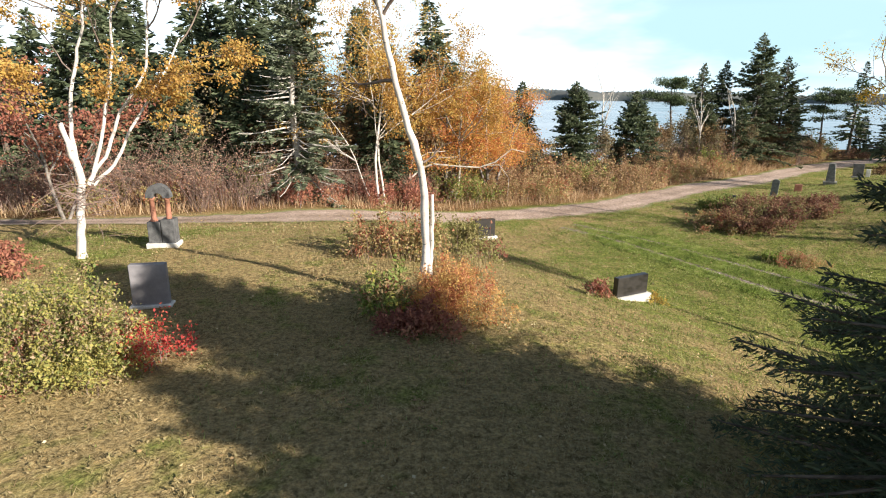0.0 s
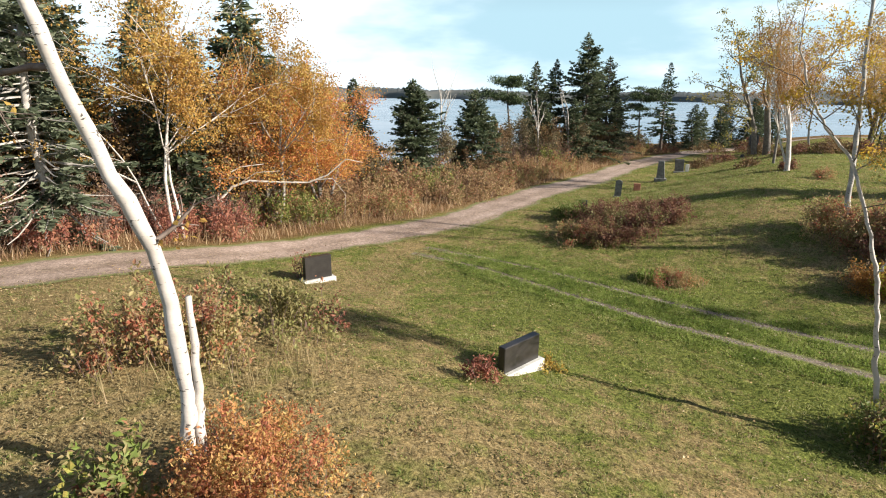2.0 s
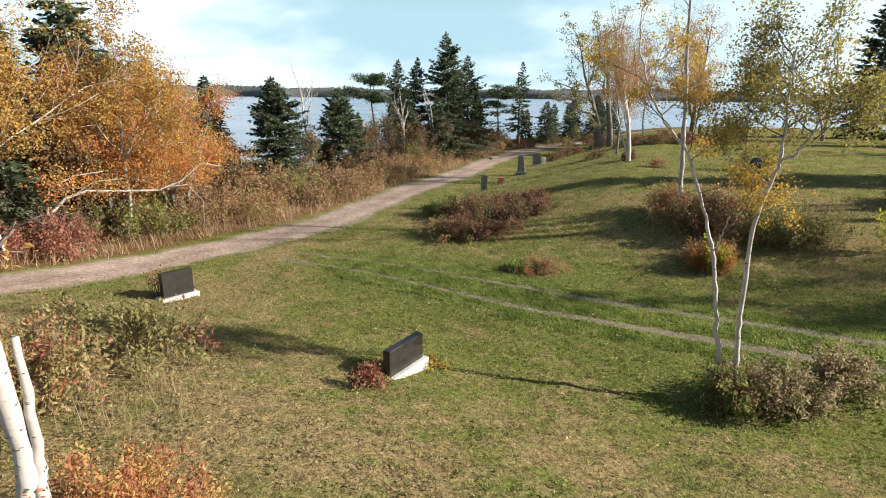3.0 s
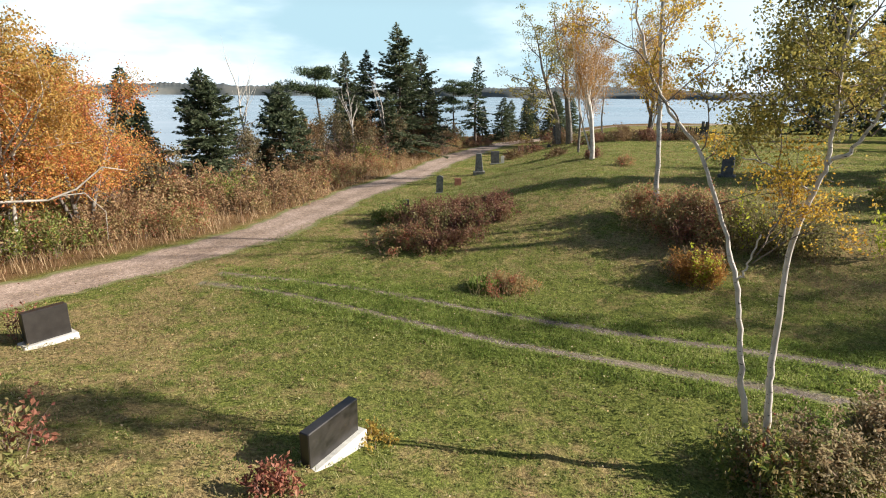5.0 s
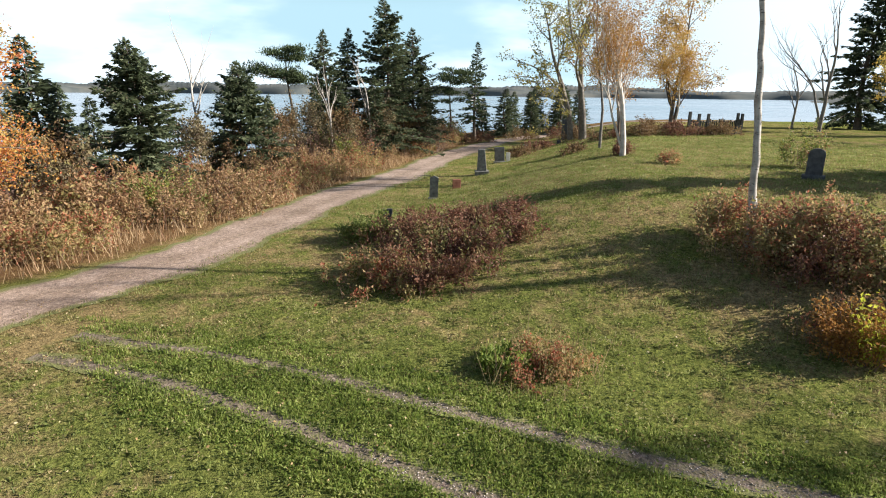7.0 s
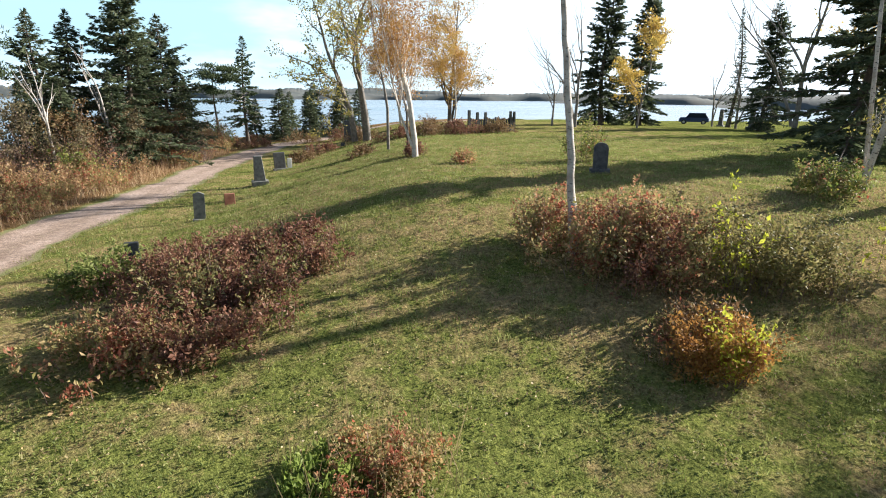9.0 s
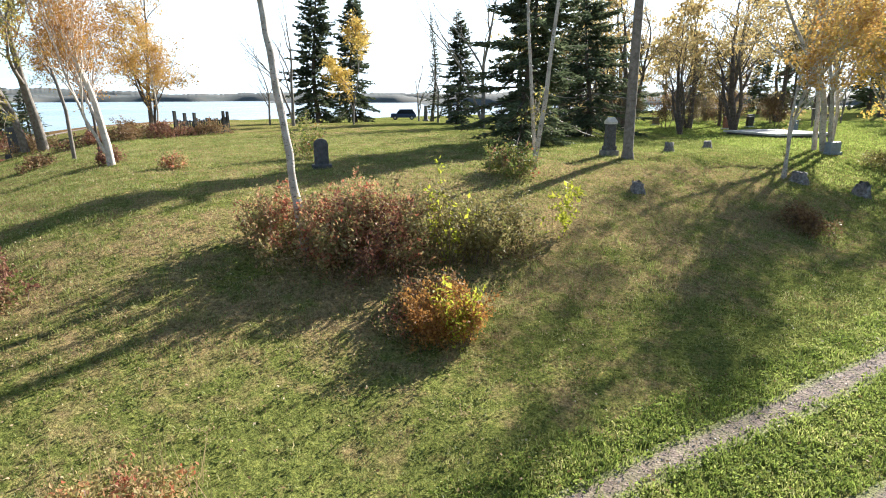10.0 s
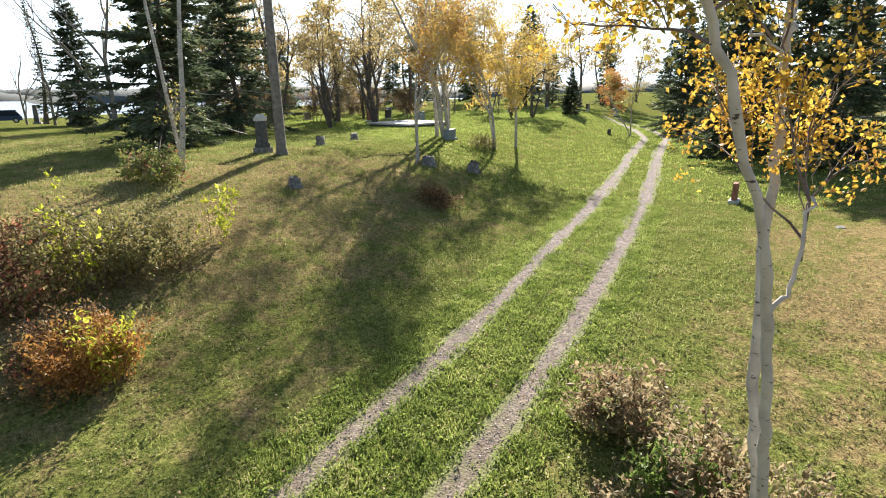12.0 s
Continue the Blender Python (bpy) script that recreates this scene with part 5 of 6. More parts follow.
leafy_tree("birch_tree", on_ground(36.0, -4.2), "small group of birches with yellow leaves", M_BIRCH_GREY, M_YELLOW, 104, [((0, 0, 0), (0.03, 0, 1), 5.0, 0.1), ((0.5, -0.2, 0), (0.12, -0.05, 1), 4.2, 0.06)], 6800, 0.12, 3, 0.75, 0.12, "birches by the track", 0.3)
leafy_tree("birch_tree", on_ground(36.6, -6.1), "small group of birches with yellow leaves", M_BIRCH_GREY, M_YELLOW, 105, [((0, 0, 0), (-0.12, 0, 1), 4.6, 0.08), ((0.1, -0.1, 0), (0.22, -0.05, 1), 4.8, 0.08)], 6800, 0.12, 3, 0.75, 0.12, "birches by the track", 0.3)
oldgold = leafy_tree("apple_tree", on_ground(53.4, 0.5), "spreading many-stemmed tree with sparse gold leaves", M_BARK, M_PALEGOLD, 106, [((0, 0, 0), (0, 0.05, 1), 5.0, 0.2), ((0.3, 0, 0), (0.35, 0.1, 1), 4.8, 0.13), ((-0.3, 0.1, 0), (-0.4, 0.1, 1), 4.8, 0.13)], 4200, 0.11, 3, 0.8, 0.1, "gold trees", 0.3, first=0.25)
far_gold = leafy_tree("apple_tree", on_ground(66, -26), "spreading gold-leaved tree far across the lawn", M_BARK, M_PALEGOLD, 110, [((0, 0, 0), (0, 0.05, 1), 5.2, 0.2), ((-0.3, 0.1, 0), (-0.4, 0.1, 1), 4.8, 0.13)], 1900, 0.22, 3, 0.8, 0.1, "gold trees", 0.4, first=0.25, kids=(2, 4))
for k_, (x_, y_, s_, tree) in enumerate(((56, -4.5, 1.0, oldgold), (62, 3.0, 1.1, oldgold), (64, -3.5, 1.0, far_gold), (72, -10, 1.2, far_gold), (70, 6.0, 1.2, far_gold), (80, 0, 1.3, far_gold), (78, -18, 1.2, far_gold), (86, -26, 1.3, far_gold), (90, -12, 1.4, far_gold), (84, 10, 1.3, far_gold), (96, -40, 1.4, far_gold), (100, -58, 1.4, far_gold), (88, -62, 1.3, far_gold))):
    copy_thing(tree, Matrix.Translation(on_ground(x_, y_)) @ Matrix.Rotation(k_ * 1.9, 4, "Z") @ Matrix.Scale(s_ * 1.35, 4))
spruce("cedar_tree", on_ground(62.0, -32.0), 5.4, 1.5, 107, "dark columnar evergreen on the far lawn", M_SPRUCE_DARK, density=1.6, bare=0.0, droop=0.0)
leafy_tree("maple_tree", on_ground(66.9, -43.4), "salmon-orange maple beyond the track", M_BARK, M_ORANGE, 108, [((0, 0, 0), (0, 0, 1), 3.4, 0.14), ((0.1, 0, 0.3), (0.4, 0, 1), 3.0, 0.1), ((0, 0.1, 0.3), (-0.4, 0.1, 1), 3.0, 0.1)], 6500, 0.18, 3, 0.75, 0.1, "", 0.32, first=0.2)
leafy_tree("birch_tree", on_ground(44.8, -24.3), "small forked tree with green-gold leaves at the track's end", M_BIRCH_GREY, M_GREENGOLD, 109, [((0, 0, 0), (-0.1, 0, 1), 3.4, 0.07), ((0.1, 0, 0), (0.3, 0.05, 1), 3.4, 0.06)], 1800, 0.1, 3, 0.5, 0.2, "", 0.2)
for k_ in range(26):
    a_ = radians(100 + k_ * 2.6)
    d_ = 118 + 14 * math.sin(k_ * 2.4) + 8 * math.sin(k_ * 5.1)
    x_, y_ = 8 + d_ * math.sin(a_), 14 + d_ * math.cos(a_)
    tree = (woods[0], woods[1], far_gold, woods[0], far_gold)[k_ % 5]
    copy_thing(tree, Matrix.Translation(on_ground(x_, y_)) @ Matrix.Rotation(k_ * 1.3, 4, "Z") @ Matrix.Scale(1.25 + 0.3 * math.sin(k_ * 3.3), 4))

# brush and young trees behind the far graves
rng_f = np.random.default_rng(61)
for k_ in range(24):
    x_, y_ = rng_f.uniform(60, 92), rng_f.uniform(-26, 12)
    copy_thing((far_gold, bare, far_gold, bare)[k_ % 4], Matrix.Translation(on_ground(x_, y_)) @ Matrix.Rotation(k_ * 1.1, 4, "Z") @ Matrix.Scale(rng_f.uniform(0.55, 1.0), 4))

# dead birch snags on the shore
for k_, (x_, y_, h_) in enumerate(((12.9, 44.6, 7.2), (23.6, 46.0, 5.5), (20.2, 44.5, 4.6))):
    leafy_tree("dead_tree", on_ground(x_, y_), "bleached dead birch snag on the shore", M_DEADWOOD, None, 120 + k_, [((0, 0, 0), (0.06 - 0.05 * k_, 0, 1), h_ * 0.75, 0.1)], 0, 0.1, 2, 0.5, 0.3, "dead snags", first=0.5)

# ---------------------------------------------------------------- bushes
bush("bush", on_ground(-5.3, 7.0), "large rose bush turning yellow, green and tan beside the headstone", M_ROSE, 131, (0.88, 0.75, 1.08), 20000, 0.036, stems=70, clumps=70)
bush("bush", on_ground(-5.6, 7.6), "green leafy back of the rose bush", M_BUSHGREEN, 116, (0.5, 0.4, 1.15), 2600, 0.042, stems=30, clumps=24)
bush("bush", on_ground(-4.15, 7.5), "crimson edge of the rose bush", M_CRIMSON, 130, (0.42, 0.4, 0.55), 1300, 0.036, stems=30, clumps=22)
bush("bush", on_ground(-7.2, 6.8), "low green and red leafy bush", M_BUSHGREEN, 132, (1.0, 0.8, 0.9), 2500, 0.07)
bush("bush", on_ground(-9.6, 11.2), "low red bush at the lawn's edge", M_RED, 129, (0.9, 0.7, 0.7), 1800, 0.07)
bush("bush", on_ground(0.28, 9.45), "flame red and orange bush at the birch foot", M_BUSHFIRE, 133, (0.85, 0.75, 0.72), 14000, 0.03, stems=60, clumps=75)
bush("bush", on_ground(-0.25, 8.55), "dark red low bush at the birch foot", M_RED, 128, (0.6, 0.4, 0.4), 2200, 0.055, stems=40, clumps=40)
bush("bush", on_ground(-0.95, 9.35), "yellow and green bush at the birch foot", M_BUSHGREEN, 134, (0.5, 0.5, 0.7), 2200, 0.06)
bush("bush", on_ground(-1.2, 13.2), "brown thicket of bare stems and small leaves", M_BUSHMIX, 135, (1.15, 0.9, 0.95), 5000, 0.055, stems=160, clumps=60)
bush("bush", on_ground(0.35, 14.2), "olive brown leafy thicket behind the birch", M_OLIVE, 136, (1.0, 0.9, 0.9), 3600, 0.055, stems=100)
bush("bush", on_ground(1.3, 14.6), "thin red sapling beside the thicket", M_RED, 127, (0.25, 0.25, 0.9), 260, 0.06, stems=10, clumps=6)
bush("bush", on_ground(10.75, 9.75), "mixed brown, tan and green bush round the birch feet", M_TAN, 137, (1.15, 0.75, 0.65), 6500, 0.05, stems=70, clumps=60, shape=0.6)
bush("bush", on_ground(9.75, 9.95), "bright green leafy bush round the birch feet", M_BUSHGREEN, 138, (0.6, 0.5, 0.75), 2400, 0.055)
bush("bush", on_ground(10.95, 9.95), "fresh green shoots before the bush at the birches", M_FRESH, 115, (0.5, 0.3, 0.5), 1200, 0.055, stems=24, clumps=16)
bush("bush", on_ground(11.8, 9.3), "brown leafy end of the bush round the birches", M_TAN, 126, (0.9, 0.6, 0.75), 3000, 0.06)
bush("bush", on_ground(11.7, 23.2), "sprawling briar patch, red-brown and green", M_BUSHMIX, 139, (1.06, 0.98, 0.51), 4200, 0.06, stems=80, clumps=50, shape=0.45)
bush("bush", on_ground(13.2, 22.8), "sprawling purple-brown briar patch", M_BUSHRED, 140, (1.46, 1.15, 0.55), 5500, 0.06, stems=110, clumps=70, shape=0.45)
bush("bush", on_ground(15.7, 23.9), "sprawling purple-brown briar patch", M_BUSHRED, 125, (1.34, 1.15, 0.59), 4500, 0.06, stems=100, clumps=60, shape=0.45)
bush("bush", on_ground(14.4, 25.2), "sprawling purple-brown briar patch", M_BUSHRED, 124, (1.68, 1.26, 0.62), 5500, 0.06, stems=120, clumps=70, shape=0.45)
bush("bush", on_ground(13.6, 23.6), "tan and olive tops of the briar patch", M_OLIVE, 123, (1.57, 1.03, 0.70), 1500, 0.06, stems=60, clumps=40, shape=0.45)
bush("bush", on_ground(13.5, 27.2), "bright green low bush among briars", M_GRASS, 141, (0.8, 0.7, 0.75), 2600, 0.07)
bush("bush", on_ground(12.15, 18.15), "small low brown bush in tall dry grass", M_BUSHMIX, 142, (0.8, 0.55, 0.3), 3600, 0.042, stems=60, shape=0.8)
bush("bush", on_ground(11.6, 18.6), "clump of fresh green grass beside the brown bush", M_LUSH, 111, (0.5, 0.4, 0.2), 1500, 0.06, stems=10, upright=1.6)
bush("bush", on_ground(16.7, 15.35), "small rust and gold leafy bush on the lawn", M_RUST, 143, (0.55, 0.5, 0.72), 5000, 0.045, stems=60, shape=0.5)
bush("bush", on_ground(16.55, 15.1), "yellow-green shoots over the rusty bush", M_LIME, 144, (0.4, 0.3, 0.85), 800, 0.055, stems=20)
bush("bush", on_ground(16.95, 16.0), "low sprawling straw and rosy edge of the small bush", M_BUSHMIX, 122, (0.75, 0.45, 0.38), 1500, 0.045, stems=70, shape=0.4)
bush("bush", on_ground(17.3, 15.7), "rusty back of the small leafy bush", M_BROWN, 112, (0.5, 0.5, 0.6), 1500, 0.045, stems=50, shape=0.5)
bush("bush", on_ground(19.1, 18.6), "dense red and brown thicket round the thin birch", M_BUSHMIX, 145, (1.15, 1.0, 1.0), 6000, 0.06, stems=120, clumps=60, shape=0.45)
bush("bush", on_ground(19.7, 17.0), "dense red and brown leafy thicket", M_BUSHMIX, 146, (1.3, 1.1, 1.15), 7000, 0.06, stems=130, clumps=70, shape=0.45)
bush("bush", on_ground(20.3, 15.5), "dense olive and brown leafy thicket", M_OLIVE, 121, (1.2, 1.05, 1.15), 6000, 0.06, stems=160, clumps=60, shape=0.45)
bush("bush", on_ground(20.9, 14.3), "straw-coloured end of the leafy thicket", M_OLIVE, 120, (0.9, 0.85, 1.0), 3600, 0.055, stems=140, clumps=50, shape=0.45)
bush("bush", on_ground(19.3, 17.3), "dark purple-brown heart of the thicket", M_BUSHRED, 119, (1.3, 1.0, 0.95), 4000, 0.06, stems=60, clumps=50, shape=0.45)
bush("bush", on_ground(19.5, 15.6), "yellow leaved sapling in the thicket", M_LIME, 147, (0.3, 0.3, 1.45), 260, 0.075, stems=14, clumps=8)
bush("bush", on_ground(22.0, 12.9), "yellow-green sapling with few leaves", M_LIME, 148, (0.3, 0.3, 1.5), 200, 0.09, stems=6, clumps=6)
bush("bush", on_ground(26.8, 14.0), "green bush beside the twin birches", M_BUSHGREEN, 149, (0.9, 0.7, 0.95), 2600, 0.07)
bush("bush", on_ground(30.5, 22.4), "small leafy bush behind the headstone", M_BUSHGREEN, 150, (0.7, 0.6, 1.3), 2000, 0.07)
bush("bush", on_ground(25.2, 5.4), "dull brown low bush on the bank", M_BROWN, 151, (1.0, 0.8, 0.45), 2000, 0.06)
bush("bush", on_ground(26.8, 26.0), "tussock of dry leaves round an old stump", M_BUSHMIX, 152, (0.5, 0.4, 0.6), 1000, 0.06)
bush("bush", on_ground(35.6, -3.2), "brown weeds round the birch feet", M_OLIVE, 118, (0.7, 0.6, 0.7), 1200, 0.07)
for k_, (x_, y_, a_, h_) in enumerate(((41.2, 37.8, 2.0, 0.9), (43.6, 36.2, 1.6, 0.8), (33.0, 41.5, 1.0, 0.6), (36.5, 43.5, 1.2, 0.7), (30.6, 34.8, 0.8, 0.6), (28.5, 29.6, 0.6, 0.5), (41.5, 44.4, 1.4, 0.9), (47.5, 51.5, 1.8, 1.0), (44.0, 53.5, 1.8, 0.9), (38.0, 53.0, 1.6, 0.8), (40.2, 36.6, 1.5, 0.8), (42.6, 35.4, 1.5, 0.85), (45.0, 34.0, 1.5, 0.8), (38.2, 38.4, 1.5, 0.7))):
    bush("bush", on_ground(x_, y_), "low brown scrub under the trees", (M_BROWN, M_BUSHRED)[k_ % 2], 170 + k_, (a_, a_ * 0.7, h_), int(900 * a_), 0.09, "scrub on the mound", stems=40)
bush("flower_clump", on_ground(3.75, 12.6), "small red flowering plant by the black headstone", M_RED, 153, (0.24, 0.2, 0.3), 420, 0.05, stems=14, clumps=10)
bush("flower_clump", on_ground(5.45, 13.45), "small yellow flowering plant by the black headstone", M_YELLOW, 154, (0.2, 0.18, 0.28), 320, 0.045, stems=12, clumps=9)
bush("flower_clump", on_ground(1.15, 20.9), "thin rosy stems beside the black headstone", M_RED, 117, (0.3, 0.25, 0.9), 220, 0.05, stems=24, clumps=9)

# understorey of the woods
under = leafy_tree("alder_tree", on_ground(-5.0, 28.4), "bushy alder with rust and olive leaves", M_TWIG, M_BROWN, 155, [((0, 0, 0), (0, 0, 1), 2.6, 0.05), ((0.3, 0, 0), (0.4, 0.1, 1), 2.4, 0.04), ((-0.3, 0, 0), (-0.4, -0.1, 1), 2.4, 0.04)], 3400, 0.135, 2, 0.6, 0.2, "alders of the woods", 0.3, first=0.1, kids=(4, 6))
under_green = leafy_tree("alder_tree", on_ground(-11.0, 26.6), "bushy alder with dull green leaves", M_TWIG, M_ALDER, 156, [((0, 0, 0), (0, 0, 1), 2.8, 0.05), ((0.3, 0, 0), (0.4, 0.1, 1), 2.4, 0.04), ((-0.3, 0, 0), (-0.4, -0.1, 1), 2.4, 0.04)], 3400, 0.135, 2, 0.6, 0.2, "alders of the woods", 0.3, first=0.1, kids=(4, 6))
for k_, (x_, y_, s_) in enumerate(((-7.6, 27.4, 1.1), (-14, 27.6, 1.2), (-2.2, 29.2, 1.0), (0.4, 32.2, 1.1), (-17.5, 28.4, 1.2), (-21, 28.6, 1.1), (-9.8, 30.0, 1.2), (-12.6, 31.6, 1.2), (-5.6, 31.6, 1.2), (-2.6, 33.0, 1.1), (-25, 27.5, 1.2), (-15.6, 31, 1.2), (-19, 31.4, 1.2), (4.6, 36.8, 0.9), (6.2, 39.8, 0.85), (11.2, 41.6, 0.8), (16.4, 44.0, 0.85), (19.6, 45.4, 0.9), (22.0, 45.9, 0.9), (24.6, 46.8, 0.85), (27.2, 47.8, 0.85), (31.0, 50.6, 0.7), (12.6, 43.4, 0.85), (18.0, 45.6, 0.85), (23.4, 47.2, 0.9), (29.2, 49.4, 0.8), (34.0, 52.4, 0.6))):
    copy_thing((under, under_green)[k_ % 2], Matrix.Translation(on_ground(x_, y_)) @ Matrix.Rotation(k_ * 1.4, 4, "Z") @ Matrix.Scale(s_, 4))

for k_ in range(26):
    x_, y_ = rng_f.uniform(63, 84), rng_f.uniform(-20, 12)
    copy_thing((under, under_green)[k_ % 2], Matrix.Translation(on_ground(x_, y_)) @ Matrix.Rotation(k_ * 1.4, 4, "Z") @ Matrix.Scale(rng_f.uniform(0.5, 0.95), 4))

# tangled verge beyond the lane
verge_bushes = [bush("bush", on_ground(-6, 24.2), "red-brown bush along the lane verge", M_RED, 161, (1.3, 0.9, 0.9), 2200, 0.072, "verge bushes", stems=60),
                bush("bush", on_ground(1.5, 29.0), "olive and yellow bush along the lane verge", M_BUSHGREEN, 162, (1.4, 1.0, 1.0), 2200, 0.072, "verge bushes", stems=60),
                bush("bush", on_ground(5.0, 30.5), "rusty leafy bush along the lane verge", M_BUSHMIX, 163, (1.5, 1.0, 1.0), 2200, 0.072, "verge bushes", stems=60),
                bush("bush", on_ground(8.5, 32.5), "tan and brown leafy bush along the lane verge", M_BRIAR, 164, (1.4, 1.0, 1.0), 2200, 0.072, "verge bushes", stems=60)]
rng_v = np.random.default_rng(6)
for k_ in range(100):
    x_ = -26 + 66 * k_ / 100 + rng_v.uniform(-0.8, 0.8)
    out_ = rng_v.uniform(2.6, 9.5)
    y_ = float(np.interp(x_, ROAD_X, ROAD_Y)) + out_ / 0.85
    pick_ = verge_bushes[(0 if x_ < -1 and rng_v.random() < 0.6 else (2, 2, 3, 2, 3, 0 if x_ < 3 else 3, 1)[rng_v.integers(0, 7)])]
    copy_thing(pick_, Matrix.Translation(on_ground(x_, y_)) @ Matrix.Rotation(rng_v.uniform(0, 6.28), 4, "Z") @ Matrix.Scale(rng_v.uniform(0.75, 1.25) * (1 + 0.1 * max(0, out_ - 4)), 4))
bare_shrub = bush("bare_shrub", on_ground(-8.6, 23.6), "leafless grey-brown alder thicket", M_MAUVE, 165, (1.6, 1.1, 2.6), 2200, 0.05, "bare shrubs", stems=330, clumps=80, shape=0.8, sway=0.42)
for x_, y_, s_ in ((-10.6, 23.2, 1.0), (-12.6, 23.6, 0.95), (-15.2, 22.6, 0.9), (-6.0, 26.2, 0.8), (-18, 21.8, 1.0), (-4.4, 27.0, 0.8), (-13.8, 24.8, 1.1), (-20.5, 23.0, 1.0), (-1.4, 28.4, 0.7), (10.8, 41.6, 0.8), (16.2, 43.8, 0.9), (18.8, 44.6, 0.9), (22.6, 45.4, 0.9), (4.6, 37.0, 0.7), (29.6, 48.0, 0.8), (7.0, 37.0, 0.6)):
    copy_thing(bare_shrub, Matrix.Translation(on_ground(x_, y_)) @ Matrix.Rotation(x_, 4, "Z") @ Matrix.Scale(s_, 4))

# ---------------------------------------------------------------- gravestones
def bars(parent, wide, z_top, lines, y, seed):
    """Worn carved lines: plain bars on the face of a stone."""
    r = np.random.default_rng(seed)
    for k in range(lines):
        g_ = Geo()
        w_ = wide * r.uniform(0.45, 0.95) / 2
        z_ = z_top - k * 0.085
        g_.box(-w_, w_, y - 0.004, y + 0.01, z_ - 0.018, z_ + 0.018, 0.003)
        part("carved_line", g_, M_CARVING, parent)


def headstone(at, turn, wide, tall, thick, stone, label, base=None, base_mat=None, top="flat", lean=0.0, group="", lines=0, name="headstone"):
    t = thing(name, at, label, "gravestone", group)
    t.matrix_world = Matrix.Translation(at) @ Matrix.Rotation(radians(turn), 4, "Z") @ Matrix.Rotation(radians(lean), 4, "Y")
    z0 = -0.12
    if base:
        g_ = Geo()
        bw, bd, bh = base
        g_.box(-bw / 2, bw / 2, -bd / 2, bd / 2, -0.12, bh, 0.015)
        part("base", g_, base_mat or M_BASE, t, "pale stone base")
        z0 = bh
    g_ = Geo()
    if top == "flat":
        g_.box(-wide / 2, wide / 2, -thick / 2, thick / 2, z0, z0 + tall, 0.012)
    elif top == "taper":
        g_.box(-wide / 2, wide / 2, -thick / 2, thick / 2, z0, z0 + tall, 0.02, top=(wide * 0.16, thick * 0.12))
    else:
        # an upright slab with a rounded or pointed head
        k = 14
        xs = np.linspace(-1, 1, k)
        head = np.sqrt(np.clip(1 - xs ** 2, 0, 1)) if top == "round" else 1 - np.abs(xs)
        rise = wide * (0.36 if top == "round" else 0.22)
        up = z0 + tall - rise + rise * head
        front = [(x * wide / 2, -thick / 2, z) for x, z in zip(xs, up)]
        back = [(x * wide / 2, thick / 2, z) for x, z in zip(xs, up)]
        low = [(-wide / 2, -thick / 2, z0), (wide / 2, -thick / 2, z0), (wide / 2, thick / 2, z0), (-wide / 2, thick / 2, z0)]
        v = np.array(front + back + low)
        fs = [np.array([[2 * k] + [2 * k + 1] + list(range(k - 1, -1, -1))]), np.array([[2 * k + 2, 2 * k + 3] + list(range(k, 2 * k))]),
              np.array([[i_, i_ + 1, k + i_ + 1, k + i_] for i_ in range(k - 1)]),
              np.array([[2 * k, 0, k, 2 * k + 3], [2 * k + 1, 2 * k + 2, 2 * k - 1, k - 1]])]
        g_.add(v, fs)
    slab = part("slab", g_, stone, t)
    if lines:
        bars(slab, wide * 0.7, z0 + tall * 0.72, lines, -thick / 2, int(abs(at[0]) * 10))
    return t


headstone(on_ground(-5.3, 9.55), 12, 0.62, 0.76, 0.15, M_GRANITE, "upright grey granite headstone on a thin pale base", (0.72, 0.28, 0.06), lines=0)
headstone(on_ground(4.75, 13.35), 27, 1.02, 0.5, 0.16, M_BLACK, "low wide black granite headstone on a white base", (1.16, 0.36, 0.14), M_WHITESTONE)
headstone(on_ground(1.55, 20.5), 20, 0.82, 0.66, 0.18, M_BLACK, "black granite headstone on a pale base near the lane", (1.0, 0.4, 0.1))
headstone(on_ground(14.8, 28.3), -35, 0.32, 0.68, 0.14, M_DARKSTONE, "short dark slab stone among briars", top="flat", group="stones along the lane")
headstone(on_ground(18.8, 31.5), -35, 0.36, 0.92, 0.12, M_OLDSTONE, "narrow pale headstone with a pointed top", (0.45, 0.25, 0.05), M_OLDSTONE, "point", 2, "stones along the lane")
headstone(on_ground(21.1, 33.0), -30, 0.38, 0.55, 0.14, M_REDSTONE, "small red sandstone headstone in the grass", top="flat", group="stones along the lane")
headstone(on_ground(25.0, 36.0), -35, 0.52, 1.15, 0.4, M_OLDSTONE, "tapered grey block monument on a stepped base", (0.75, 0.65, 0.22), M_OLDSTONE, "taper", -2, "stones along the lane")
headstone(on_ground(29.6, 39.9), -30, 0.62, 0.9, 0.18, M_DARKSTONE, "dark upright headstone on a grey base", (0.75, 0.35, 0.1), M_OLDSTONE, "flat", -3, "stones along the lane")
headstone(on_ground(30.3, 39.9), -30, 0.26, 0.68, 0.1, M_WHITESTONE, "small worn white marble headstone", top="flat", group="stones along the lane")
headstone(on_ground(38.4, 46.9), -30, 0.36, 0.45, 0.1, M_WHITESTONE, "small worn white marble headstone", top="round", group="stones along the lane")
headstone(on_ground(38.8, 45.0), 10, 0.55, 0.4, 0.3, M_OLDSTONE, "low toppled grey stone in the grass", top="taper", group="stones along the lane")
headstone(on_ground(40.5, 45.2), 30, 0.5, 0.35, 0.3, M_DARKSTONE, "low dark stone in the grass", top="taper", group="stones along the lane")
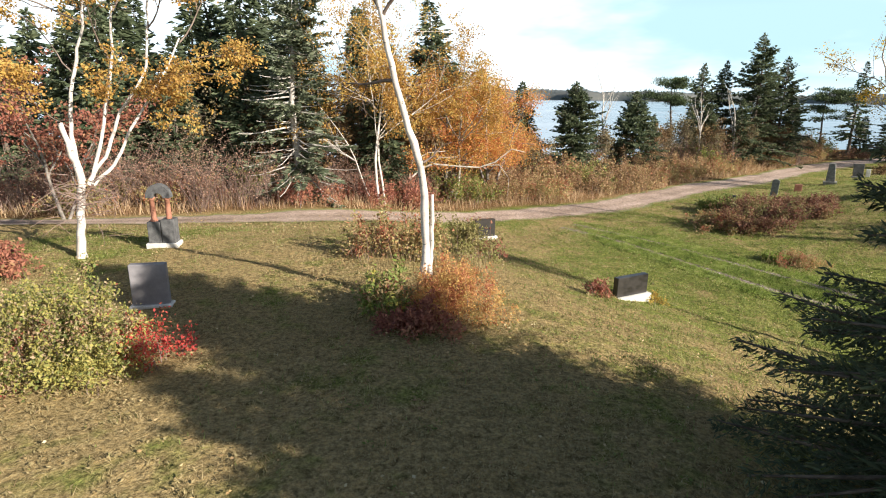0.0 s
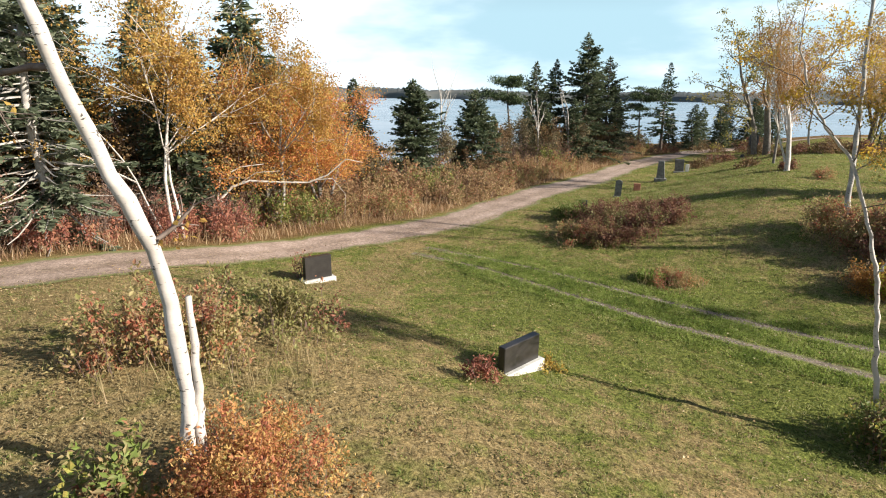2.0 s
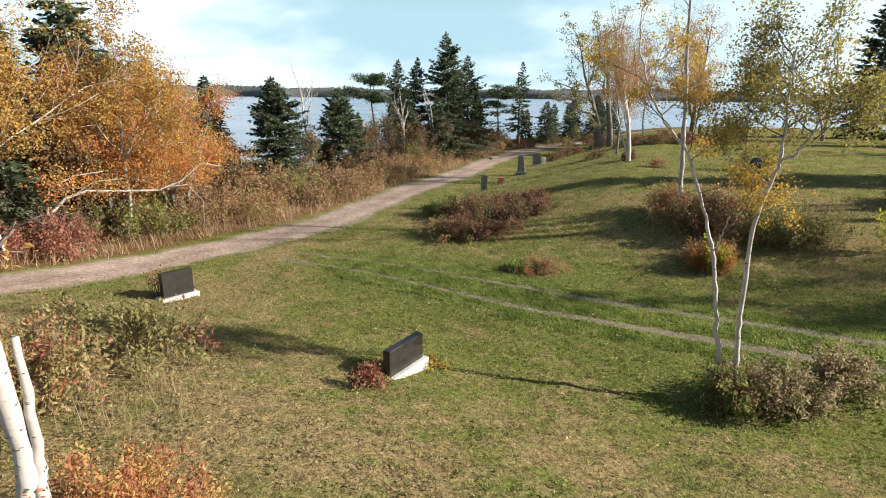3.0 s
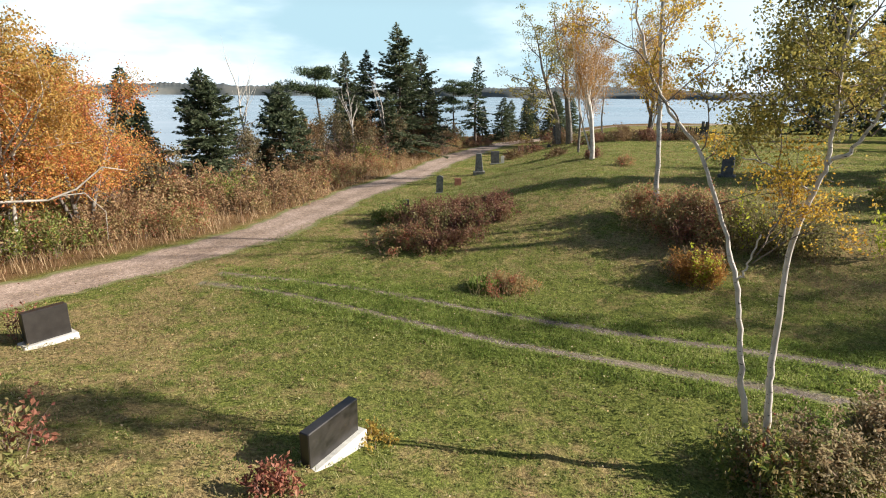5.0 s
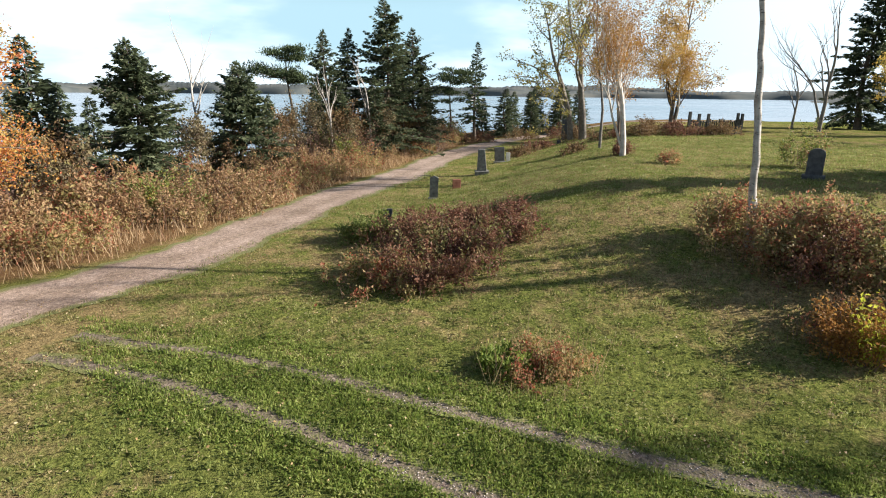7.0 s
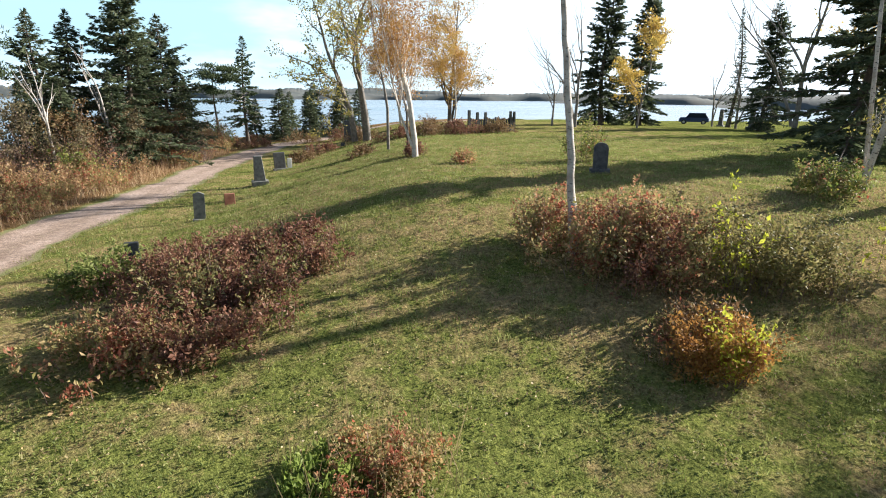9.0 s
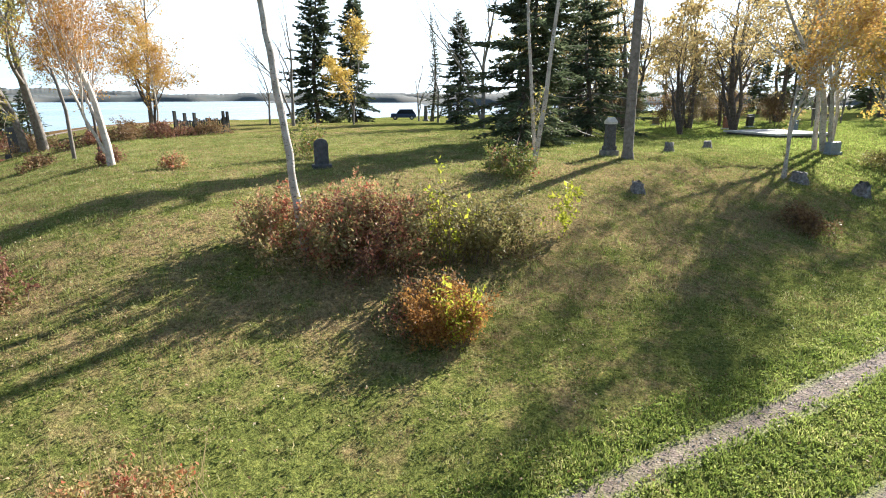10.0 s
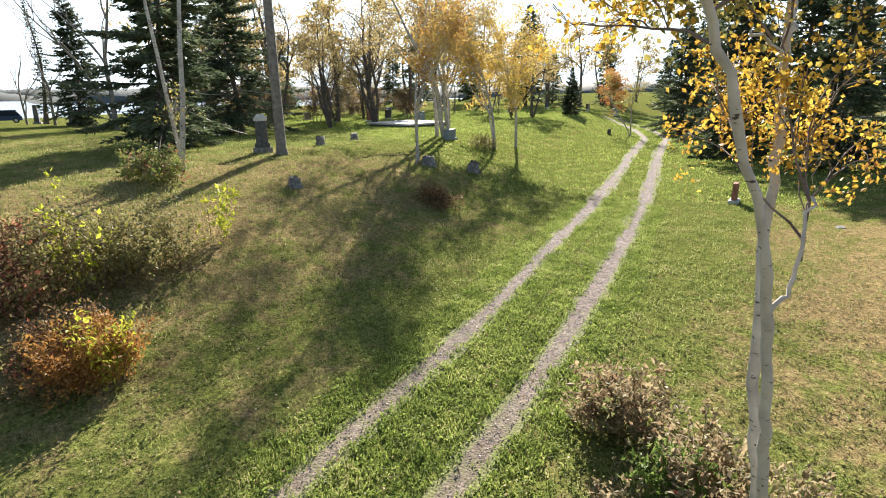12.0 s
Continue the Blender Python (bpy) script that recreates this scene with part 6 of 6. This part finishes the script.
headstone(on_ground(44.5, 48.2), -20, 0.75, 1.85, 0.35, M_DARKSTONE, "tall dark slab monument by the trees", top="flat", group="stones along the lane")
headstone(on_ground(27.3, 20.7), -70, 0.5, 0.9, 0.16, M_DARKSTONE, "round-topped dark headstone on a square base", (0.7, 0.36, 0.14), M_DARKSTONE, "round")
headstone(on_ground(87.0, 24.6), 0, 0.9, 1.9, 0.5, M_DARKSTONE, "tall grey stone near the parked car", (1.2, 0.8, 0.2), M_OLDSTONE, "taper")
headstone(on_ground(72.0, 19.9), 0, 0.8, 2.0, 0.5, M_OLDSTONE, "tall monument at the spruces", (1.3, 0.9, 0.3), M_OLDSTONE, "taper")
headstone(on_ground(37.9, -2.2), -60, 0.85, 0.5, 0.3, M_BLUESTONE, "low blue-grey headstone at the birch clump", (1.0, 0.45, 0.12), M_BLUESTONE)
headstone(on_ground(20.9, -5.0), -60, 0.5, 0.62, 0.18, M_REDSTONE, "dark red headstone on a pale base", (0.75, 0.35, 0.1), M_BASE)
headstone(on_ground(16.7, -4.1), -50, 0.5, 0.16, 0.3, M_OLDSTONE, "low flat stone marker in the grass", top="taper")
headstone(on_ground(14.5, -6.5), -50, 0.9, 0.2, 0.35, M_OLDSTONE, "low flat stone marker in the grass", top="taper")
headstone(on_ground(45.5, -22.4), -60, 0.4, 0.6, 0.2, M_DARKSTONE, "small dark marker beside the track", top="round")
for k_, (x_, y_, w_, h_, s_) in enumerate(((63, -40, 2.0, 0.75, M_GRANITE), (68.4, -40.4, 0.9, 0.9, M_BLACK), (86, -34.8, 1.0, 0.9, M_DARKSTONE), (63, -6.6, 0.9, 1.0, M_REDSTONE), (66.5, -10, 0.8, 0.9, M_BLACK), (68, 2, 0.9, 0.9, M_DARKSTONE), (70, -2, 0.8, 0.7, M_OLDSTONE), (76, -14, 1.0, 0.8, M_GRANITE), (80, -24, 0.9, 0.8, M_BLACK), (72, -30, 1.0, 0.7, M_GRANITE), (58, -10, 0.8, 0.9, M_BLUESTONE), (82, -44, 1.0, 0.8, M_DARKSTONE), (74, 10, 0.9, 0.9, M_DARKSTONE))):
    headstone(on_ground(x_, y_), -60, w_, h_, 0.25, s_, "distant headstone in the far part of the burial ground", (w_ * 1.2, 0.45, 0.12), M_BASE, group="far headstones")

# tall capped monument
ob_t = thing("stone_monument", on_ground(32.3, 9.8), "tall grey headstone with a gabled cap on a stepped base", "gravestone", turn=-70)
ob_t.matrix_world = ob_t.matrix_world @ Matrix.Diagonal((0.82, 0.82, 1.0, 1))
for nm, box_, mt in (("base", (-0.4, 0.4, -0.3, 0.3, -0.1, 0.24), M_OLDSTONE), ("plinth", (-0.31, 0.31, -0.23, 0.23, 0.24, 0.42), M_DARKSTONE)):
    g = Geo()
    g.box(*box_, 0.02)
    part(nm, g, mt, ob_t)
g = Geo()
g.box(-0.26, 0.26, -0.17, 0.17, 0.42, 1.32, 0.015, top=(0.03, 0.02))
part("shaft", g, M_DARKSTONE, ob_t)
g = Geo()
g.add([(-0.25, -0.2, 1.32), (0.25, -0.2, 1.32), (0.25, 0.2, 1.32), (-0.25, 0.2, 1.32), (-0.27, -0.21, 1.42), (0.27, -0.21, 1.42), (0.27, 0.21, 1.42), (-0.27, 0.21, 1.42), (-0.2, 0, 1.6), (0.2, 0, 1.6)],
      [np.array([[3, 2, 1, 0], [0, 1, 5, 4], [1, 2, 6, 5], [2, 3, 7, 6], [3, 0, 4, 7], [4, 5, 9, 8], [6, 7, 8, 9]]), np.array([[5, 6, 9], [7, 4, 8]])])
part("cap", g, M_WHITESTONE, ob_t, "pale weathered gabled cap")

# monument of two pillars under an arch
tw = thing("pillar_monument", on_ground(-7.08, 13.7), "double stone monument with two red pillars under a dark arch", "gravestone", turn=6)
tw.matrix_world = tw.matrix_world @ Matrix.Diagonal((0.82, 0.9, 1.0, 1))
g = Geo()
g.box(-0.46, 0.46, -0.24, 0.24, -0.1, 0.12, 0.015)
part("base", g, M_BASE, tw, "pale stone base")
for s_, mt in ((-1, M_DARKSTONE), (1, M_DARKSTONE)):
    g = Geo()
    g.box(-0.41 + (0.02 if s_ < 0 else 0.42), -0.01 + (0.0 if s_ < 0 else 0.41), -0.18, 0.18, 0.12, 0.66 if s_ < 0 else 0.72, 0.015)
    part("block", g, mt, tw)
for x_ in (-0.23, 0.22):
    g = Geo()
    g.tube([(x_, 0, 0.64), (x_, 0, 0.7), (x_, 0, 0.71), (x_, 0, 1.2), (x_, 0, 1.21), (x_, 0, 1.27)], [0.11, 0.11, 0.08, 0.07, 0.1, 0.1], 12)
    part("pillar", g, M_REDSTONE, tw, "reddish round pillar", True)
g = Geo()
k_ = 12
th_ = np.linspace(0, np.pi, k_)
out_ = np.stack([-0.005 + 0.36 * np.cos(th_), 1.26 + 0.34 * np.sin(th_)], 1)
inn_ = np.stack([-0.005 + 0.14 * np.cos(th_), 1.26 + 0.12 * np.sin(th_)], 1)
v = [(x, -0.12, z) for x, z in out_] + [(x, -0.12, z) for x, z in inn_] + [(x, 0.12, z) for x, z in out_] + [(x, 0.12, z) for x, z in inn_]
q = []
for i_ in range(k_ - 1):
    q += [[i_, i_ + 1, k_ + i_ + 1, k_ + i_], [2 * k_ + i_ + 1, 2 * k_ + i_, 3 * k_ + i_, 3 * k_ + i_ + 1], [i_ + 1, i_, 2 * k_ + i_, 2 * k_ + i_ + 1], [k_ + i_, k_ + i_ + 1, 3 * k_ + i_ + 1, 3 * k_ + i_]]
g.add(v, np.array(q))
part("arch", g, M_DARKSTONE, tw, "dark rounded stone arch")

M_STUMP = plain("weathered_stump_wood", [(0.3, (0.07, 0.062, 0.055)), (0.5, (0.2, 0.185, 0.17)), (0.7, (0.36, 0.34, 0.32))], 9, 0.9, 0.9, 40, 0.03)
# ---------------------------------------------------------------- stumps, platform, fence and car
for k_, (x_, y_, r_, h_) in enumerate(((26.4, 9.95, 0.2, 0.3), (35.0, 6.6, 0.2, 0.35), (37.8, 3.9, 0.18, 0.28), (30.6, 2.9, 0.24, 0.4), (29.8, 1.0, 0.24, 0.4))):
    t_ = thing("tree_stump", on_ground(x_, y_), "grey weathered tree stump in the grass", "stump", "stumps")
    r = np.random.default_rng(200 + k_)
    g = Geo()
    th = np.arange(12) * 2 * np.pi / 12
    rings = []
    for z_, f_ in ((-0.1, 1.5), (0.05, 1.2), (0.6 * h_, 0.98), (h_, 0.95)):
        rr = r_ * f_ * (1 + 0.18 * np.sin(th * 3 + k_) + 0.12 * np.sin(th * 5 + 2 * k_) + r.normal(0, 0.07, 12))
        rings.append(np.stack([rr * np.cos(th), rr * np.sin(th), np.full(12, z_) + (r.normal(0, 0.07, 12) if z_ == h_ else 0)], 1))
    q = [[a * 12 + c, a * 12 + (c + 1) % 12, (a + 1) * 12 + (c + 1) % 12, (a + 1) * 12 + c] for a in range(3) for c in range(12)]
    g.add(np.concatenate(rings), [np.array(q), np.array([[36 + c for c in range(12)]])])
    part("stump_wood", g, M_STUMP, t_, soft=True)

pl = thing("concrete_platform", on_ground(54.5, -6.5), "low flat concrete platform on the grass", "platform", turn=20)
g = Geo()
g.box(-3.4, 1.9, -2.6, 2.6, 0.2, 0.34, 0.02)
part("slab", g, M_BASE, pl)
g = Geo()
g.box(-3.2, 1.7, -2.4, 2.4, -0.3, 0.2, 0.01)
part("footing", g, M_DARKSTONE, pl)

fence = thing("picket_fence", on_ground(45.5, 34.7), "low black pickets and posts round a plot", "fence", turn=-18)
r = np.random.default_rng(5)
M_PICKET = plain("weathered_picket_wood", [(0.3, (0.012, 0.014, 0.013)), (0.7, (0.035, 0.04, 0.036))], 6, 0.9, 0.4)
for k_ in range(24):
    x_ = -2.4 + k_ * 0.2
    hh = 1.0 + r.uniform(-0.1, 0.1) + (0.55 if k_ in (0, 4, 8, 21, 23) else 0)
    g = Geo()
    w_ = 0.13 if k_ in (0, 4, 8, 21, 23) else 0.07
    g.box(x_ - w_, x_ + w_, -0.015 - w_ * 0.3, 0.015 + w_ * 0.3, -0.1, hh, 0.012, top=(0.02, 0))
    part("picket", g, M_PICKET, fence)
for z_ in (0.35, 0.85):
    g = Geo()
    g.box(-2.5, 2.2, 0.016, 0.05, z_, z_ + 0.07, 0.005)
    part("rail", g, M_PICKET, fence)

car = thing("car", on_ground(100.6, 30.0), "dark blue parked car at the lake edge", "car", turn=96)
M_CAR = plain("dark_blue_car_paint", [(0.3, (0.02, 0.035, 0.085)), (0.7, (0.025, 0.045, 0.1))], 2, 0.4, 0.0, 80, 0.0, 0.3)
M_GLASS = plain("dark_car_glass", [(0.3, (0.01, 0.012, 0.015)), (0.7, (0.015, 0.018, 0.02))], 2, 0.2, 0.0, 80, 0.0, 0.2)
M_TYRE = plain("tyre_rubber", [(0.3, (0.012, 0.012, 0.012)), (0.7, (0.025, 0.025, 0.025))], 6, 0.9, 0.2)
M_RIM = plain("alloy_rim", [(0.3, (0.35, 0.35, 0.36)), (0.7, (0.5, 0.5, 0.5))], 6, 0.35, 0.1, metal=0.8)
g = Geo()
g.box(-2.1, 2.1, -0.88, 0.88, 0.34, 1.0, 0.12, top=(0.08, 0.05))
part("body", g, M_CAR, car)
g = Geo()
g.box(-1.95, 1.15, -0.8, 0.8, 0.98, 1.58, 0.06, top=(0.42, 0.14))
part("cabin", g, M_GLASS, car, "dark tinted windows")
g = Geo()
g.box(-1.56, 0.76, -0.68, 0.68, 1.56, 1.65, 0.06)
part("roof", g, M_CAR, car)
for x_ in (-1.35, 1.35):
    for y_ in (-0.82, 0.82):
        g = Geo()
        g.tube([(x_, y_ - 0.1, 0.32), (x_, y_ - 0.09, 0.32), (x_, y_ + 0.09, 0.32), (x_, y_ + 0.1, 0.32)], [0.27, 0.33, 0.33, 0.27], 18)
        wheel = part("wheel", g, M_TYRE, car)
        g = Geo()
        o_ = 0.105 if y_ > 0 else -0.105
        g.tube([(x_, y_ + o_ * 0.6, 0.32), (x_, y_ + o_, 0.32)], [0.2, 0.19], 16)
        part("rim", g, M_RIM, wheel)

# ---------------------------------------------------------------- grass and fallen leaves
def tufts(x, y):
    """0 to 1: where the grass stands thicker, in clumps of a foot or two."""
    s = sum(np.sin((x * math.cos(q) + y * math.sin(q)) * w + 5 * q) for q, w in ((0.3, 7.1), (1.5, 9.3), (2.6, 6.2), (0.9, 14.0), (2.1, 17.0)))
    return np.clip(0.5 + s / 5, 0, 1)


def blades(name, count, mat, seed, area, want, tall, wide, label, lean=0.45):
    r = np.random.default_rng(seed)
    x0, x1, y0, y1 = area
    x, y = r.uniform(x0, x1, count), r.uniform(y0, y1, count)
    keep = want(x, y, r) & (r.random(count) < 0.35 + 0.9 * tufts(x, y))
    x, y = x[keep], y[keep]
    k = len(x)
    z = height(x, y) - 0.01 + 0.02
    h = tall * r.uniform(0.5, 1.4, k) * (0.55 + 0.9 * tufts(x, y))
    a = r.uniform(0, 6.283, k)
    tip = np.stack([x + np.cos(a) * h * lean * r.uniform(0.2, 1.3, k), y + np.sin(a) * h * lean * r.uniform(0.2, 1.3, k), z + h], 1)
    s = a + 1.57 + r.normal(0, 0.5, k)
    ww = wide * r.uniform(0.6, 1.4, k) / 2
    p0 = np.stack([x - np.cos(s) * ww, y - np.sin(s) * ww, z], 1)
    p1 = np.stack([x + np.cos(s) * ww, y + np.sin(s) * ww, z], 1)
    ge = Geo()
    ge.add(np.stack([p0, p1, tip], 1).reshape(-1, 3), np.arange(3 * k).reshape(-1, 3))
    return tagged(new(name, ge.mesh(name, mat)), label, "grass", kind="stuff")


def rut_gap(x, y, line):
    """Distance to a rut, which runs on eastwards without turning back."""
    slope = np.gradient(line[:, 1], line[:, 0])
    return np.abs(y - np.interp(x, line[:, 0], line[:, 1])) / np.sqrt(1 + np.interp(x, line[:, 0], slope) ** 2)


def beside_ruts(x, y, reach):
    return (np.minimum(rut_gap(x, y, FAR_LINE), rut_gap(x, y, NEAR_LINE)) < reach) & (x > FAR_LINE[0, 0])


def clear(x, y):
    """Off the lane and the ruts, whose edges the grass creeps over unevenly."""
    creep = (0.2 + 0.05 * np.sin(x * 1.7 + 2 * np.sin(y)) + 0.08 * np.sin(x * 913.7 + y * 517.3)) * (0.3 + 0.7 * smooth((np.hypot(x - 5, y - 24) - 3) / 13))
    d = np.abs(y - np.interp(x, ROAD_X, ROAD_Y)) * 0.85
    return (d > 0.85 + creep) & (rut_gap(x, y, FAR_LINE) > creep) & (rut_gap(x, y, NEAR_LINE) > creep)


def south(x, y):
    return y < np.interp(x, ROAD_X, ROAD_Y)


blades("grass", 480000, M_GRASS, 301, (-12, 40, -8, 36), lambda x, y, r: clear(x, y) & south(x, y) & (r.random(len(x)) < greenness(x, y) * 0.95), 0.065, 0.014, "short green lawn grass")
blades("grass", 380000, M_DRYGRASS, 302, (-12, 34, 0, 34), lambda x, y, r: clear(x, y) & south(x, y) & (r.random(len(x)) < (1 - greenness(x, y)) * 0.8), 0.06, 0.009, "short dry tawny lawn grass", 1.1)
blades("grass", 420000, M_LUSH, 303, (4, 24, -2, 25), lambda x, y, r: clear(x, y) & beside_ruts(x, y, 0.75), 0.05, 0.02, "lush clover and grass along the ruts")
blades("grass", 110000, M_VERGE, 304, (-26, 34, 15, 52), lambda x, y, r: (wildness(x, y) > 0.3) & ((y - np.interp(x, ROAD_X, ROAD_Y)) * 0.85 < 7), 0.4, 0.02, "tall tawny verge grass", 0.5)
blades("grass", 9000, M_DRYGRASS, 305, (-2, 14, 11, 20), lambda x, y, r: (np.hypot(x - 12, y - 18.3) < 1.1) | (np.hypot((x + 0.3) / 1.6, (y - 12.4) / 0.7) < 1.2), 0.4, 0.012, "tall dry grass round the bushes", 0.5)

def cover(name, count, mat, seed, area, want, size, label):
    """Low leafy ground cover: small leaves close to the soil, in little tufts."""
    r = np.random.default_rng(seed)
    x0, x1, y0, y1 = area
    cx, cy = r.uniform(x0, x1, count // 9), r.uniform(y0, y1, count // 9)
    ok = want(cx, cy, r) & (r.random(len(cx)) < np.where(np.hypot(cx - 9, cy - 12) < 12, 1.0, 0.35))
    cx, cy = np.repeat(cx[ok], 9), np.repeat(cy[ok], 9)
    k = len(cx)
    x, y = cx + r.normal(0, 0.05, k), cy + r.normal(0, 0.05, k)
    s = size * r.uniform(0.6, 1.5, k)
    ge = Geo()
    along = np.stack([r.normal(0, 1, k), r.normal(0, 1, k), r.uniform(0.1, 1.1, k)], 1)
    ge.leaves(np.stack([x, y, height(x, y) + r.uniform(0.0, 0.05, k)], 1), along, s, s * r.uniform(0.3, 0.6, k), r)
    return tagged(new(name, ge.mesh(name, mat)), label, "grass", kind="stuff")


blades("grass", 150000, M_GRASS, 308, (14, 46, -2, 44), lambda x, y, r: clear(x, y) & south(x, y) & (np.hypot(x - 9, y - 12) > 9), 0.065, 0.022, "sunlit grass of the mound")
blades("grass", 190000, M_LUSH, 311, (18, 80, -46, 2), lambda x, y, r: clear(x, y) & (np.hypot(x - 9, y - 12) > 20), 0.075, 0.05, "sunlit grass of the far lawn")
cover("ground_cover", 420000, M_GRASS, 306, (-10, 32, -4, 34), lambda x, y, r: clear(x, y) & south(x, y) & (r.random(len(x)) < greenness(x, y)), 0.042, "low green clover and weeds in the lawn")
cover("ground_cover", 380000, M_LUSH, 309, (6, 24, -2, 22), lambda x, y, r: clear(x, y) & beside_ruts(x, y, 0.95), 0.045, "bright clover between and beside the ruts")
cover("ground_cover", 330000, M_DRYGRASS, 307, (-10, 30, 2, 32), lambda x, y, r: clear(x, y) & south(x, y) & (r.random(len(x)) < 1 - greenness(x, y)), 0.04, "low dry leaves and straw in the lawn")

r = np.random.default_rng(320)
pebbles = Geo()
for line_, lo_, hi_, spread_, n_ in ((FAR_LINE, 60, 420, 0.22, 7000), (NEAR_LINE, 60, 420, 0.22, 7000), (ROAD_LINE, 200, 420, 0.9, 4000)):
    at_ = line_[r.integers(lo_, min(hi_, len(line_)), n_)] + r.normal(0, 1, (n_, 2)) * spread_ * 0.6
    c_ = np.stack([at_[:, 0], at_[:, 1], height(at_[:, 0], at_[:, 1]) + 0.018], 1)
    s_ = r.uniform(0.005, 0.015, n_)[:, None] * r.uniform(0.6, 1.3, (n_, 1))
    tet = [c_ + s_ * (np.array(v) + r.normal(0, 0.25, (n_, 3))) for v in ((1, 0, -0.4), (-0.6, 0.9, -0.4), (-0.6, -0.9, -0.4), (0, 0, 0.3))]
    o_ = np.arange(n_)[:, None] * 4
    pebbles.add(np.stack(tet, 1).reshape(-1, 3), np.concatenate([o_ + np.array(f) for f in ((0, 1, 3), (1, 2, 3), (2, 0, 3))]))
M_PEBBLE = foliage("pebbles", [(0.1, (0.22, 0.18, 0.16)), (0.5, (0.38, 0.33, 0.3)), (0.95, (0.6, 0.56, 0.52))], 0.0)
tagged(new("pebbles", pebbles.mesh("pebbles", M_PEBBLE)), "loose pebbles on the lane and in the ruts", "gravel", kind="stuff")

r = np.random.default_rng(310)
k_ = 9000
x_, y_ = r.uniform(-10, 32, k_), r.uniform(2, 28, k_)
ok = south(x_, y_)
x_, y_ = x_[ok], y_[ok]
g = Geo()
al = np.stack([r.normal(0, 1, len(x_)), r.normal(0, 1, len(x_)), r.normal(0.1, 0.2, len(x_))], 1)
s_ = r.uniform(0.03, 0.06, len(x_))
g.leaves(np.stack([x_, y_, height(x_, y_) + 0.06], 1), al, s_, s_ * 0.7, r)
tagged(new("fallen_leaves", g.mesh("fallen_leaves", M_FALLEN)), "scattered pale fallen leaves on the lawn", "leaves", kind="stuff")
